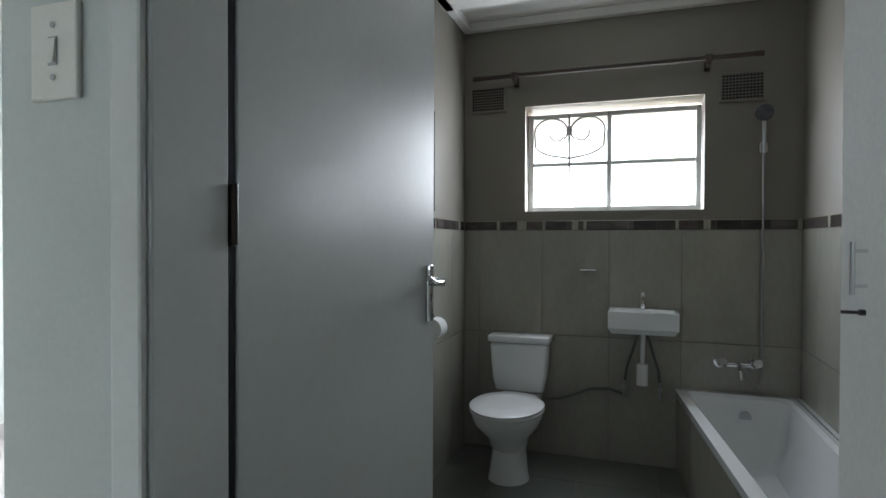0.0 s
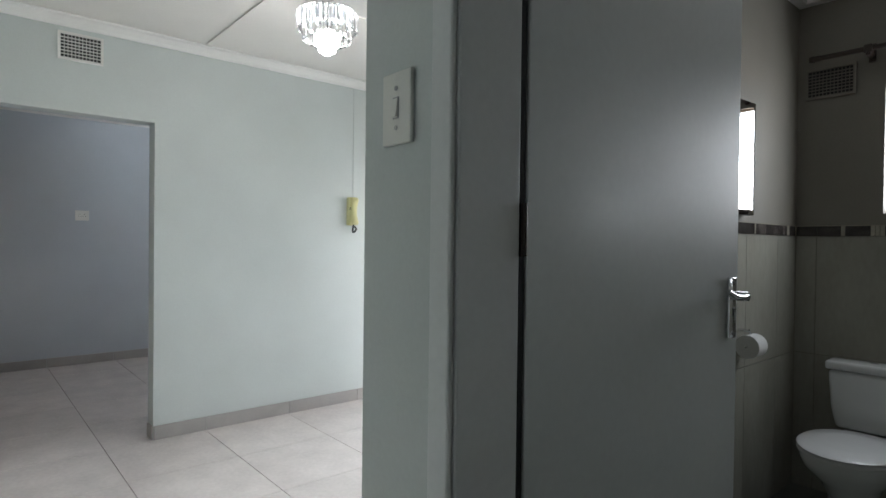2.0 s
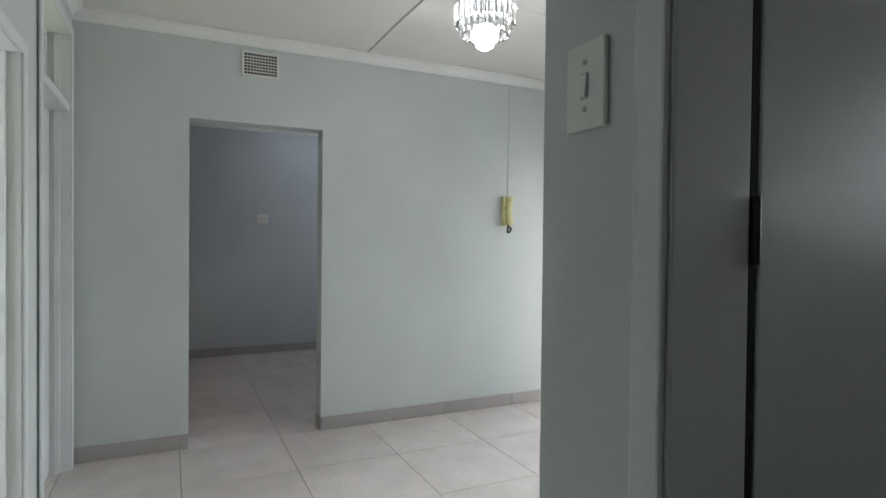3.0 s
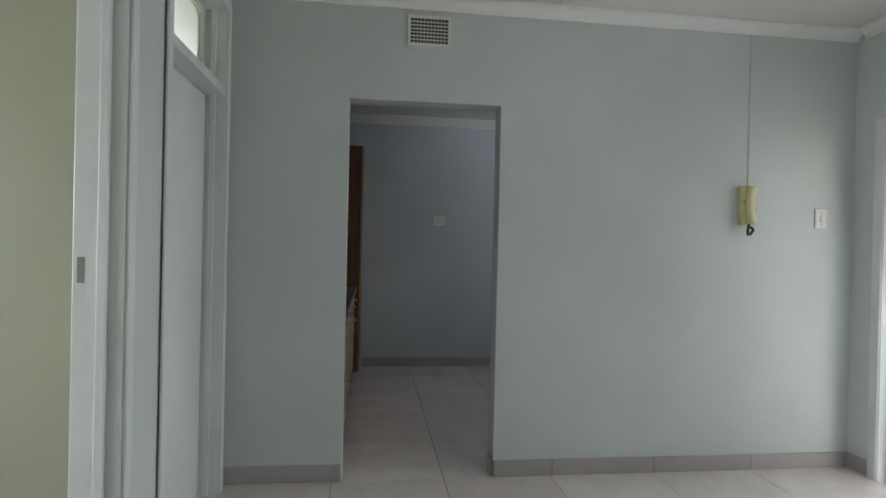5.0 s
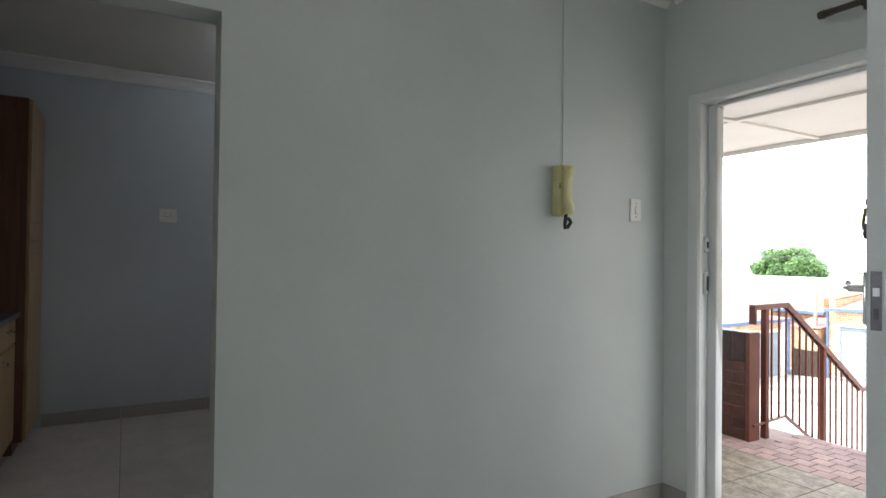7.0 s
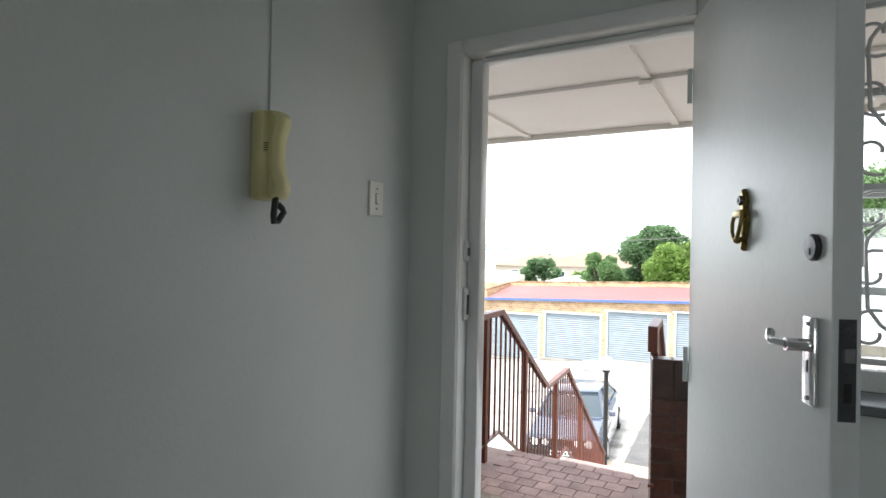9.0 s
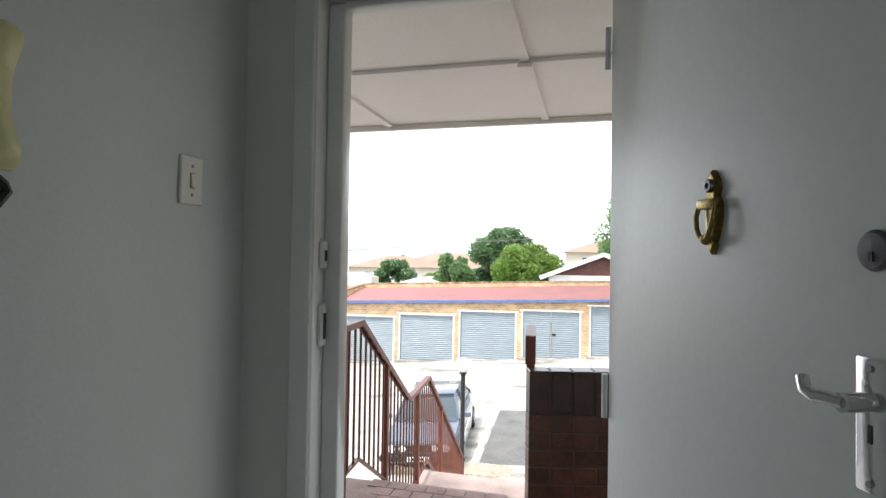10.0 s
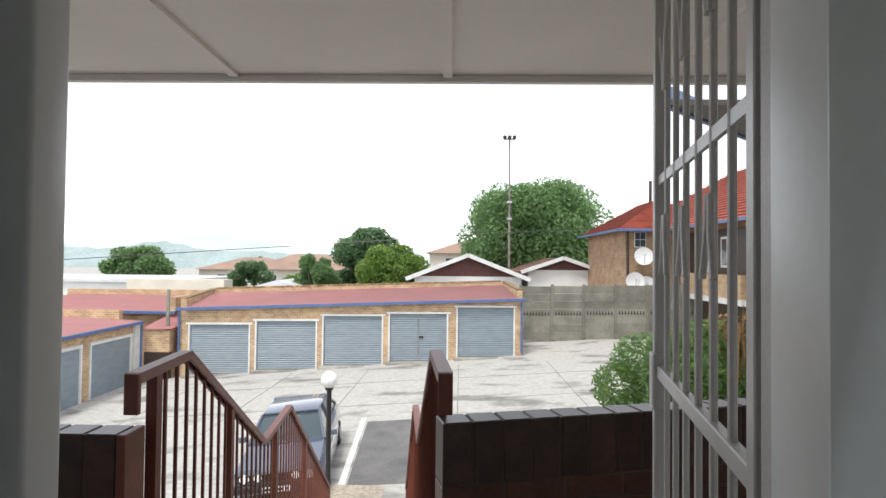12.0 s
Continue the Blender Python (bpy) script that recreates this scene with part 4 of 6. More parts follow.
def steel_window(name, x0, x1, y, z0, z1, mullions, transoms, label, mats=M_FRAME, bar_w=0.028, glazing=M_GLASS):
    """A steel casement with panes between its bars."""
    t = thing(name, label, "window")
    t["kind"] = "structure"
    xs_, zs_ = [x0] + list(mullions) + [x1], [z0] + list(transoms) + [z1]
    for i, x in enumerate(xs_):
        w = bar_w if 0 < i < len(xs_) - 1 else bar_w
        bm = bmesh.new()
        xa = x if i == 0 else x - w if i == len(xs_) - 1 else x - w / 2
        rbox(bm, xa, xa + w, y - 0.018, y + 0.018, z0, z1, 0.003, 1)
        part("window_frame" if i in (0, len(xs_) - 1) else "mullion", bm, mats, t)
    for j, z in enumerate(zs_):
        za = z if j == 0 else z - bar_w if j == len(zs_) - 1 else z - bar_w / 2
        bm = bmesh.new()
        for a, b in zip(xs_, xs_[1:]):
            xa = a + (bar_w if a == x0 else bar_w / 2)
            xb = b - (bar_w if b == x1 else bar_w / 2)
            box(bm, xa, xb, y - 0.015, y + 0.015, za, za + bar_w * (1 if j in (0, len(zs_) - 1) else 0.8))
        part("window_frame" if j in (0, len(zs_) - 1) else "glazing_bar", bm, mats, t)
    for a, b in zip(xs_, xs_[1:]):
        for c, d in zip(zs_, zs_[1:]):
            p = part("pane", boxes((a + 0.01, b - 0.01, y + 0.016, y + 0.019, c + 0.01, d - 0.01)), glazing, t)
            p.visible_shadow = False
    return t


def heart_grille(name, cx, cz, w, h, y, label, r0=0.0085, stem=0.5):
    """Wrought iron burglar bars: two scrolls that meet in a heart."""
    t = thing(name, label, "burglar bars")
    for s in (-1, 1):
        bm = bmesh.new()
        pts = [(cx + s * 0.0, y, cz - h * 0.40)]
        pts += [(cx + s * w * (0.5 * math.sin(a)), y, cz - h * 0.05 - h * 0.33 * math.cos(a)) for a in (0.25, 0.6, 0.95, 1.25)]
        r = w * 0.235
        pts += [(cx + s * (w * 0.255 + r * math.cos(a)), y, cz + h * 0.17 + r * 0.8 * math.sin(a)) for a in [k * 0.32 for k in range(0, 13)]]
        pts += [(cx + s * (w * 0.255 + r * 0.45 * math.cos(a) - r * 0.35), y, cz + h * 0.12 + r * 0.45 * math.sin(a)) for a in (3.6, 4.3, 5.1, 5.9, 6.6)]
        path_tube(bm, pts, r0, 8)
        part("scroll", bm, M_GATE, t)
    bm = bmesh.new()
    tube(bm, (cx, y, cz - h * stem), (cx, y, cz + h * 0.5), r0, 8)
    part("stem", bm, M_GATE, t)
    bm = bmesh.new()
    rbox(bm, cx - 0.02, cx + 0.02, y - 0.008, y + 0.008, cz + h * 0.15, cz + h * 0.22, 0.003, 1)
    part("collar", bm, M_GATE, t)
    return t


steel_window("window_bathroom", -0.455, 0.56, 4.80, 1.505, 2.12, [0.04], [1.805], "white steel bathroom window with obscured panes", glazing=M_FROST)
heart_grille("burglar_bars", -0.20, 1.955, 0.44, 0.30, 4.765, "wrought iron scroll burglar bars in the bathroom window", 0.0075, 1.3)
bm = bmesh.new()
box(bm, -0.43, 0.03, 4.76, 4.768, 1.60, 1.606)
solo("burglar_bar", bm, M_GATE, "thin flat cross bar in the bathroom window", "burglar bars")
steel_window("window_lounge", -2.445, -1.055, 4.46, 0.985, 2.075, [-1.95, -1.5], [1.25, 1.52, 1.80], "white steel lounge window")
for i, cx in enumerate((-2.18, -1.72, -1.28)):
    heart_grille("burglar_bars", cx, 1.82, 0.42, 0.5, 4.40, "wrought iron scroll burglar bars in the lounge window", 0.0055)
    heart_grille("burglar_bars", cx, 1.28, 0.42, 0.5, 4.40, "wrought iron scroll burglar bars in the lounge window", 0.0055)
def scroll(bm, x, z, r, turn, flip, y=4.40):
    """An iron curl that winds inwards."""
    pts = []
    for k in range(15):
        a = turn + flip * k * 0.36
        q = r * (1 - k / 19)
        pts.append((x + q * math.cos(a), y, z + q * math.sin(a)))
    path_tube(bm, pts, 0.005, 6)


sg = thing("scroll_bars", "wrought iron curls and flat bars across the lounge window", "burglar bars")
for z in (1.06, 1.53, 2.02):
    bm = bmesh.new()
    box(bm, -2.44, -1.06, 4.396, 4.404, z - 0.008, z + 0.008)
    part("flat_bar", bm, M_GATE, sg)
for cx in (-2.37, -1.94, -1.50):
    for z in (1.14, 1.30, 1.46, 1.62, 1.78, 1.94):
        bm = bmesh.new()
        scroll(bm, cx, z, 0.062, 1.2 if z < 1.5 else -1.2, 1 if z < 1.5 else -1)
        part("curl", bm, M_GATE, sg)
bm = bmesh.new()
rbox(bm, -2.50, -1.0, 4.245, 4.44, 0.945, 0.972, 0.006, 2)
setting("window_sill", bm, M_COUNTER, "dark painted window sill in the lounge", "window sill")
bm = bmesh.new()
rbox(bm, -2.455, -1.045, 4.44, 4.445, 0.972, 1.03, 0.002, 1)
setting("window_apron", bm, M_WHITEOUT, "white painted inner edge of the window", "trim")
latch = bmesh.new()
lathe(latch, [(0.0005, 0), (0.012, 0), (0.008, 0.012), (0.014, 0.025), (0.009, 0.034), (0.0005, 0.036)], centre=(-2.30, 4.42, 1.03), seg=12)
solo("window_stay_knob", latch, M_BLACK, "black window stay knob on the sill", "window latch", smooth=True)
steel_window("window_kitchen", -5.745, -4.655, 4.40, 1.105, 2.045, [-5.2], [1.5], "white steel kitchen window")
# both bedroom windows are unseen, added as a source of light
steel_window("window_bedroom_unseen", -2.19, -0.81, -2.66, 0.91, 2.045, [-1.5], [1.5], "white steel bedroom window, added out of view for light")
bm = bmesh.new()
box(bm, -2.98, -2.94, -1.595, -0.505, 1.0, 2.0)
setting("window_bedroom_side_unseen", bm, M_FROST, "obscured side window, added out of view for light", "window")


def curtain_rail(name, x0, x1, y, z, brackets, wall_y0, label):
    t = thing(name, label, "curtain rail")
    bm = bmesh.new()
    tube(bm, (x0, y, z), (x1, y, z), 0.013, 14)
    part("rod", bm, M_DARKBROWN, t, "", True)
    for x, s in ((x0, -1), (x1, 1)):
        bm = bmesh.new()
        tube(bm, (x - s * 0.03, y, z), (x, y, z), 0.015, 14)
        tube(bm, (x, y, z), (x + s * 0.02, y, z), 0.018, 14, 0.015)
        part("finial", bm, M_DARKBROWN, t, "", True)
    for x in brackets:
        bm = bmesh.new()
        box(bm, x - 0.015, x + 0.015, wall_y0 - 0.012, wall_y0 - 0.001, z - 0.05, z + 0.04)
        box(bm, x - 0.01, x + 0.01, y - 0.01, wall_y0 - 0.012, z - 0.035, z - 0.012)
        rbox(bm, x - 0.018, x + 0.018, y - 0.02, y + 0.02, z - 0.022, z + 0.018, 0.004, 1)
        part("bracket", bm, M_DARKBROWN, t)


curtain_rail("curtain_rail", -0.755, 0.825, 4.59, 2.33, (-0.515, 0.575), BY, "dark brown curtain rod on brackets above the bathroom window")
curtain_rail("curtain_rail", -2.95, -0.99, 4.20, 2.235, (-2.80, -1.1), DY, "dark brown curtain rod above the lounge window")

# ---------- security gate ----------
gate = thing("security_gate", "grey painted steel security gate standing open outwards", "security gate", at=pose(-2.765, 4.47, 0, 0, 0, 79))
GW = 0.76
for nm, x in (("stile", 0.0), ("stile", GW - 0.03)):
    bm = bmesh.new()
    rbox(bm, x, x + 0.03, -0.012, 0.012, 0.03, 2.02, 0.002, 1)
    part(nm, bm, M_GATE, gate)
for z in (0.045, 1.08, 2.005):
    bm = bmesh.new()
    rbox(bm, 0.031, GW - 0.031, -0.010, 0.010, z - 0.015, z + 0.015, 0.002, 1)
    part("rail", bm, M_GATE, gate)
bm = bmesh.new()
bar(bm, (0.03, 0, 1.53), (GW - 0.03, 0, 1.53), 0.008, 0.022)
part("rail", bm, M_GATE, gate)
for i in range(6):
    x = 0.03 + (GW - 0.06) * (i + 1) / 7
    bm = bmesh.new()
    tube(bm, (x, 0, 0.06), (x, 0, 1.99), 0.0065, 8)
    part("bar", bm, M_GATE, gate)
    if i % 2:
        for z0, s in ((1.44, -1), (1.72, 1)):
            for d in (-1, 1):
                bm = bmesh.new()
                path_tube(bm, [(x + d * 0.008, 0.006, z0), (x + d * 0.012, 0.007, z0 + s * 0.06), (x + d * 0.035, 0.008, z0 + s * 0.13)], 0.006, 8)
                part("barb", bm, M_GATE, gate)
bm = bmesh.new()
rbox(bm, GW - 0.055, GW - 0.002, -0.02, 0.02, 0.99, 1.12, 0.003, 1)
part("lock_box", bm, M_GATE, gate)
for z in (0.35, 1.72):
    bm = bmesh.new()
    rbox(bm, -0.03, 0.0, -0.016, 0.016, z - 0.04, z + 0.04, 0.003, 1)
    part("hinge", bm, M_GATE, gate)
gp = bmesh.new()
rbox(gp, -2.785, -2.746, 4.405, 4.445, -0.03, 2.02, 0.003, 1)
solo("gate_post", gp, M_GATE, "grey painted steel gate frame beside the door", "gate post", "structure")

# ---------- lounge fittings ----------
def switch_plate(name, m, label, w=0.083, h=0.126, sockets=False):
    """A wall plate facing local -y."""
    t = thing(name, label, "socket" if sockets else "light switch", at=m)
    bm = bmesh.new()
    rbox(bm, -w / 2, w / 2, -0.009, 0, -h / 2, h / 2, 0.003, 2)
    part("plate", bm, M_SWITCH, t)
    if sockets:
        for x in (-0.02, 0.02):
            for dx, dz in ((0, 0.014), (-0.011, -0.008), (0.011, -0.008)):
                bm = bmesh.new()
                tube(bm, (x + dx, -0.0088, dz), (x + dx, -0.0096, dz), 0.0035, 8)
                part("pin_hole", bm, M_BLACK, t)
    else:
        bm = bmesh.new()
        rbox(bm, -0.0085, 0.0085, -0.0105, -0.0085, -0.019, 0.019, 0.001, 1)
        well = part("rocker_surround", bm, M_STEEL, t)
        bm = bmesh.new()
        v = box(bm, -0.0065, 0.0065, -0.015, -0.0095, -0.016, 0.016)
        for q in v:
            if q.co.z > 0 and q.co.y < -0.012:
                q.co.y = -0.0115
        part("rocker", bm, M_SWITCH, t)
        for z in (-0.034, 0.034):
            bm = bmesh.new()
            tube(bm, (0, -0.0085, z), (0, -0.0105, z), 0.0042, 10)
            part("screw", bm, M_STEEL, t)
    return t


switch_plate("light_switch", pose(-0.522, 1.686, 1.558), "off-white light switch on the nib wall by the bathroom")
switch_plate("light_switch", pose(WX, 4.069, 1.508, 0, 0, 90), "off-white light switch near the front door", 0.075, 0.115)
switch_plate("wall_socket", pose(-6.72, 2.10, 1.56, 0, 0, 90), "cream double wall socket in the kitchen", 0.125, 0.105, True)
switch_plate("light_switch", pose(-2.90, -0.35, 1.55, 0, 0, 90), "off-white light switch on the bedroom wall")

ph = thing("intercom_phone", "yellowed cream intercom handset on the lounge wall", "intercom")
bm = bmesh.new()
rbox(bm, WX, WX + 0.045, 3.527, 3.598, 1.455, 1.685, 0.008, 3)
part("base", bm, M_CREAM, ph, "", True)
bm = bmesh.new()
rings = []
for k in range(15):
    u = k / 14
    z = 1.458 + 0.226 * u
    ends = 0.016 * math.exp(-((u - 0.13) / 0.13) ** 2) + 0.013 * math.exp(-((u - 0.87) / 0.13) ** 2)
    edge = 0.012 if k in (0, 14) else 0.0
    x1_ = WX + 0.072 + ends - edge
    y1_ = 3.602 - 0.010 * math.sin(math.pi * u)
    rings.append([(WX + 0.046, 3.547, z), (WX + 0.046, y1_, z), (x1_ - 0.010, y1_, z), (x1_ - 0.002, y1_ - 0.008, z), (x1_, y1_ - 0.03, z), (x1_ - 0.004, 3.553, z), (x1_ - 0.012, 3.546, z)])
loft(bm, rings)
part("handset", bm, M_CREAM, ph, "", True)
for i in range(4):
    bm = bmesh.new()
    bar(bm, (WX + 0.0455, 3.532, 1.580 + i * 0.006), (WX + 0.0455, 3.545, 1.583 + i * 0.006), 0.002, 0.0025)
    part("grille_slot", bm, M_BLACK, ph)
bm = bmesh.new()
path_tube(bm, [(WX + 0.06, 3.562, 1.462), (WX + 0.066, 3.554, 1.44), (WX + 0.066, 3.551, 1.415), (WX + 0.062, 3.556, 1.398), (WX + 0.064, 3.568, 1.400), (WX + 0.068, 3.584, 1.425), (WX + 0.066, 3.580, 1.434), (WX + 0.062, 3.568, 1.445)], 0.0085, 8)
part("cord", bm, M_BLACK, ph, "black coiled cord stub", True)
bm = bmesh.new()
tube(bm, (WX + 0.003, 3.590, 1.68), (WX + 0.003, 3.586, H - 0.06), 0.0026, 8)
solo("phone_cable", bm, M_WALL, "thin painted cable running up to the ceiling", "cable")


def louvre_vent(name, m, w, h, label, rows=6, grid=False, mt=None):
    """A plaster air brick facing local -y."""
    mt = mt or M_CEIL
    t = thing(name, label, "air vent", at=m)
    # black sheet close behind the slats paints the shade inside the holes
    part("backing", boxes((-w / 2 + 0.004, w / 2 - 0.004, -0.003, 0.0, -h / 2 + 0.004, h / 2 - 0.004)), M_BLACK, t)
    f = 0.014
    for b in ((-w / 2, w / 2, -0.014, 0, h / 2 - f, h / 2), (-w / 2, w / 2, -0.014, 0, -h / 2, -h / 2 + f), (-w / 2, -w / 2 + f, -0.014, 0, -h / 2 + f, h / 2 - f), (w / 2 - f, w / 2, -0.014, 0, -h / 2 + f, h / 2 - f)):
        part("frame", boxes(b), mt, t)
    step = (h - 2 * f) / rows
    for i in range(1, rows):
        z = -h / 2 + f + i * step
        part("slat", boxes((-w / 2 + f, w / 2 - f, -0.013, -0.002, z - step * 0.11, z + step * 0.11)), mt, t)
    if grid:
        n = round((w - 2 * f) / step)
        for i in range(1, n):
            x = -w / 2 + f + i * (w - 2 * f) / n
            part("slat", boxes((x - step * 0.08, x + step * 0.08, -0.009, -0.0025, -h / 2 + f, h / 2 - f)), mt, t)


louvre_vent("air_vent", pose(WX, 1.670, 2.472, 0, 0, 90), 0.235, 0.165, "white plaster air brick above the kitchen opening", 7, True)
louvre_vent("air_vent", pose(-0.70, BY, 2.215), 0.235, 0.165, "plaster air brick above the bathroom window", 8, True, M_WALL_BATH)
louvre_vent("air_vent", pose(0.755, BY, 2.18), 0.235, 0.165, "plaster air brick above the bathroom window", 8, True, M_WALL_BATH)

# glass pendant
LX, LYY, LZ = -2.44, 2.60, 2.315
lamp = thing("ceiling_lamp", "tiered cut glass ceiling lamp, lit", "ceiling lamp")
bm = bmesh.new()
lathe(bm, [(0.0005, H - 0.0005), (0.05, H - 0.0005), (0.045, H - 0.025), (0.0005, H - 0.03)], centre=(LX, LYY, 0), seg=20)
part("ceiling_rose", bm, M_CHROME, lamp, "", True)
bm = bmesh.new()
tube(bm, (LX, LYY, H - 0.03), (LX, LYY, LZ + 0.235), 0.006, 8)
part("rod", bm, M_CHROME, lamp)
bm = bmesh.new()
lathe(bm, [(0.12, 0.232), (0.155, 0.232), (0.157, 0.222), (0.153, 0.216), (0.12, 0.218)], centre=(LX, LYY, LZ), seg=32)
part("rim", bm, M_CHROME, lamp, "", True)
for r, z0, z1, n in ((0.148, 0.13, 0.216, 28), (0.118, 0.075, 0.15, 22)):
    for k in range(n):
        a = 2 * math.pi * k / n
        bm = bmesh.new()
        tube(bm, (LX + r * math.cos(a), LYY + r * math.sin(a), LZ + z0), (LX + r * 1.02 * math.cos(a), LYY + r * 1.02 * math.sin(a), LZ + z1), 0.0135, 6)
        p = part("glass_drop", bm, M_CUTGLASS, lamp)
        p.visible_shadow = False
bm = bmesh.new()
prof = [(0.0005, 0.0), (0.02, 0.004), (0.022, 0.012), (0.045, 0.02), (0.048, 0.045), (0.068, 0.055), (0.072, 0.095), (0.05, 0.12), (0.0005, 0.125)]
lathe(bm, prof, centre=(LX, LYY, LZ), seg=20)
part("bulb_cluster", bm, M_LAMP, lamp, "glowing frosted bulb glass", True)

# ---------- skirting tiles and floor tiles ----------
def skirting(name, x0, y0, x1, y1, nx, ny, joints, h=0.093):
    t = thing(name, "greige tile skirting along the wall", "skirting")
    t["kind"] = "structure"
    L = math.hypot(x1 - x0, y1 - y0)
    dx, dy = (x1 - x0) / L, (y1 - y0) / L
    cuts = [0.0] + [j for j in joints if 0.01 < j < L - 0.01] + [L]
    for a, b in zip(cuts, cuts[1:]):
        bm = bmesh.new()
        px = sorted((x0 + dx * (a + 0.0015), x0 + dx * (b - 0.0015)))
        py = sorted((y0 + dy * (a + 0.0015), y0 + dy * (b - 0.0015)))
        if nx:
            rbox(bm, *sorted((x0, x0 + nx * 0.010)), *py, 0.0005, h, 0.0015, 1)
        else:
            rbox(bm, *px, *sorted((y0, y0 + ny * 0.010)), 0.0005, h, 0.0015, 1)
        part("skirting_tile", bm, M_SKIRT, t)


skirting("skirting_kitchen_side", WX + 0.001, 2.086, WX + 0.001, DY - 0.001, 1, 0, [0.339, 0.954, 1.562, 2.17])
skirting("skirting_kitchen_side_short", WX + 0.001, LY + 0.005, WX + 0.001, 1.241, 1, 0, [0.55])
skirting("skirting_front", WX + 0.012, DY - 0.001, -3.632, DY - 0.001, 0, -1, [])
skirting("skirting_front_window", -2.70, DY - 0.001, -0.98, DY - 0.001, 0, -1, [0.6, 1.2])
skirting("skirting_kitchen_far", -6.719, 1.30, -6.719, DY - 0.01, 1, 0, [0.5, 1.1, 1.7, 2.3, 2.9])
skirting("skirting_opening", -3.90, 2.083, -3.785, 2.083, 0, -1, [])
skirting("skirting_passage", -2.835, LY + 0.001, -2.60, LY + 0.001, 0, 1, [])


def tile_floor(parent, x0, x1, y0, y1, ox, oy, size, material, gap=0.004, top=0.0, name="floor_tile"):
    shared = {}
    i0, i1 = math.floor((x0 - ox) / size), math.ceil((x1 - ox) / size)
    j0, j1 = math.floor((y0 - oy) / size), math.ceil((y1 - oy) / size)
    for i in range(i0, i1):
        for j in range(j0, j1):
            a, b = max(x0, ox + i * size + gap / 2), min(x1, ox + (i + 1) * size - gap / 2)
            c, d = max(y0, oy + j * size + gap / 2), min(y1, oy + (j + 1) * size - gap / 2)
            if b - a < 0.01 or d - c < 0.01:
                continue
            key = (round(b - a, 3), round(d - c, 3))
            if key not in shared:
                bm = bmesh.new()
                rbox(bm, -key[0] / 2, key[0] / 2, -key[1] / 2, key[1] / 2, -0.006, 0.0, 0.0012, 1)
                shared[key] = to_mesh(name, bm, material)
            ob = new(name, shared[key])
            ob.parent, ob.location = parent, ((a + b) / 2, (c + d) / 2, top)


fl = bpy.data.objects["floor"]
tile_floor(fl, -3.7625, 1.30, 0.484, 1.805, -3.15, 1.805, 0.6125, M_TILE)
tile_floor(fl, -3.7625, -0.98, 1.805, 4.285, -3.15, 1.805, 0.6125, M_TILE)
tile_floor(fl, -6.715, -3.7625, 0.62, 4.285, -3.15, 1.805, 0.6125, M_TILE)
fb = bpy.data.objects["floor_bathroom"]
tile_floor(fb, BL + 0.004, BR, 1.807, BY, -0.1, 4.3, 0.42, M_BFLOOR)

# ---------- bathroom fittings ----------
def wall_tiles(name, along, fixed, a0, a1, normal, label, width=0.40, offset=0.0):
    """Beige wall tiles in two rows with a band of small mosaic pieces above."""
    t = thing(name, label, "wall tiles")
    t["kind"] = "structure"
    shared = {}

    def put(nm, w, h, c, z, m, d=0.006):
        key = (round(w, 3), round(h, 3), m.name)
        if key not in shared:
            bm = bmesh.new()
            rbox(bm, -w / 2, w / 2, -d, 0.0, -h / 2, h / 2, 0.0012, 1)
            shared[key] = to_mesh(nm, bm, m)
        ob = new(nm, shared[key])
        ob.parent = t
        if along == "x":
            ob.matrix_basis = pose(c, fixed, z) if normal < 0 else pose(c, fixed, z, 0, 0, 180)
        else:
            ob.matrix_basis = pose(fixed, c, z, 0, 0, 90 if normal > 0 else -90)

    n0 = math.floor((a0 - offset) / width)
    for z0, z1 in ((0.0, 0.738), (0.742, 1.382)):
        k = n0
        while offset + k * width < a1:
            a, b = max(a0, offset + k * width + 0.001), min(a1, offset + (k + 1) * width - 0.001)
            if b - a > 0.01:
                put("wall_tile", b - a, z1 - z0, (a + b) / 2, (z0 + z1) / 2, M_BTILE)
            k += 1
    a = a0
    rnd = random.Random(5)
    while a < a1 - 0.012:
        w = min(rnd.choice((0.018, 0.03, 0.11, 0.13, 0.10, 0.02)), a1 - a)
        put("mosaic_piece", w - 0.002, 0.052, a + w / 2, 1.412, M_MOSAIC_PALE if w < 0.025 else M_MOSAIC, 0.007)
        a += w
    put("trim_strip", a1 - a0, 0.004, (a0 + a1) / 2, 1.4405, M_MOSAIC_PALE, 0.008)


wall_tiles("tiles_window_wall", "x", BY - 0.0005, BL + 0.011, BR - 0.007, -1, "beige wall tiles with a dark mosaic band", 0.40, 0.05)
wall_tiles("tiles_left_wall", "y", BL + 0.0045, 2.18, BY - 0.008, 1, "beige wall tiles with a dark mosaic band")
wall_tiles("tiles_right_wall", "y", BR - 0.0005, 1.86, BY - 0.008, -1, "beige wall tiles with a dark mosaic band")


def oval(cx, cy, rx, ry, z, n=28, front=1.0):
    """A ring, longer towards -y by the factor front."""
    out = []
    for k in range(n):
        a = 2 * math.pi * k / n
        y = math.sin(a) * ry
        out.append((cx + math.cos(a) * rx, cy + (y * front if y < 0 else y), z))
    return out


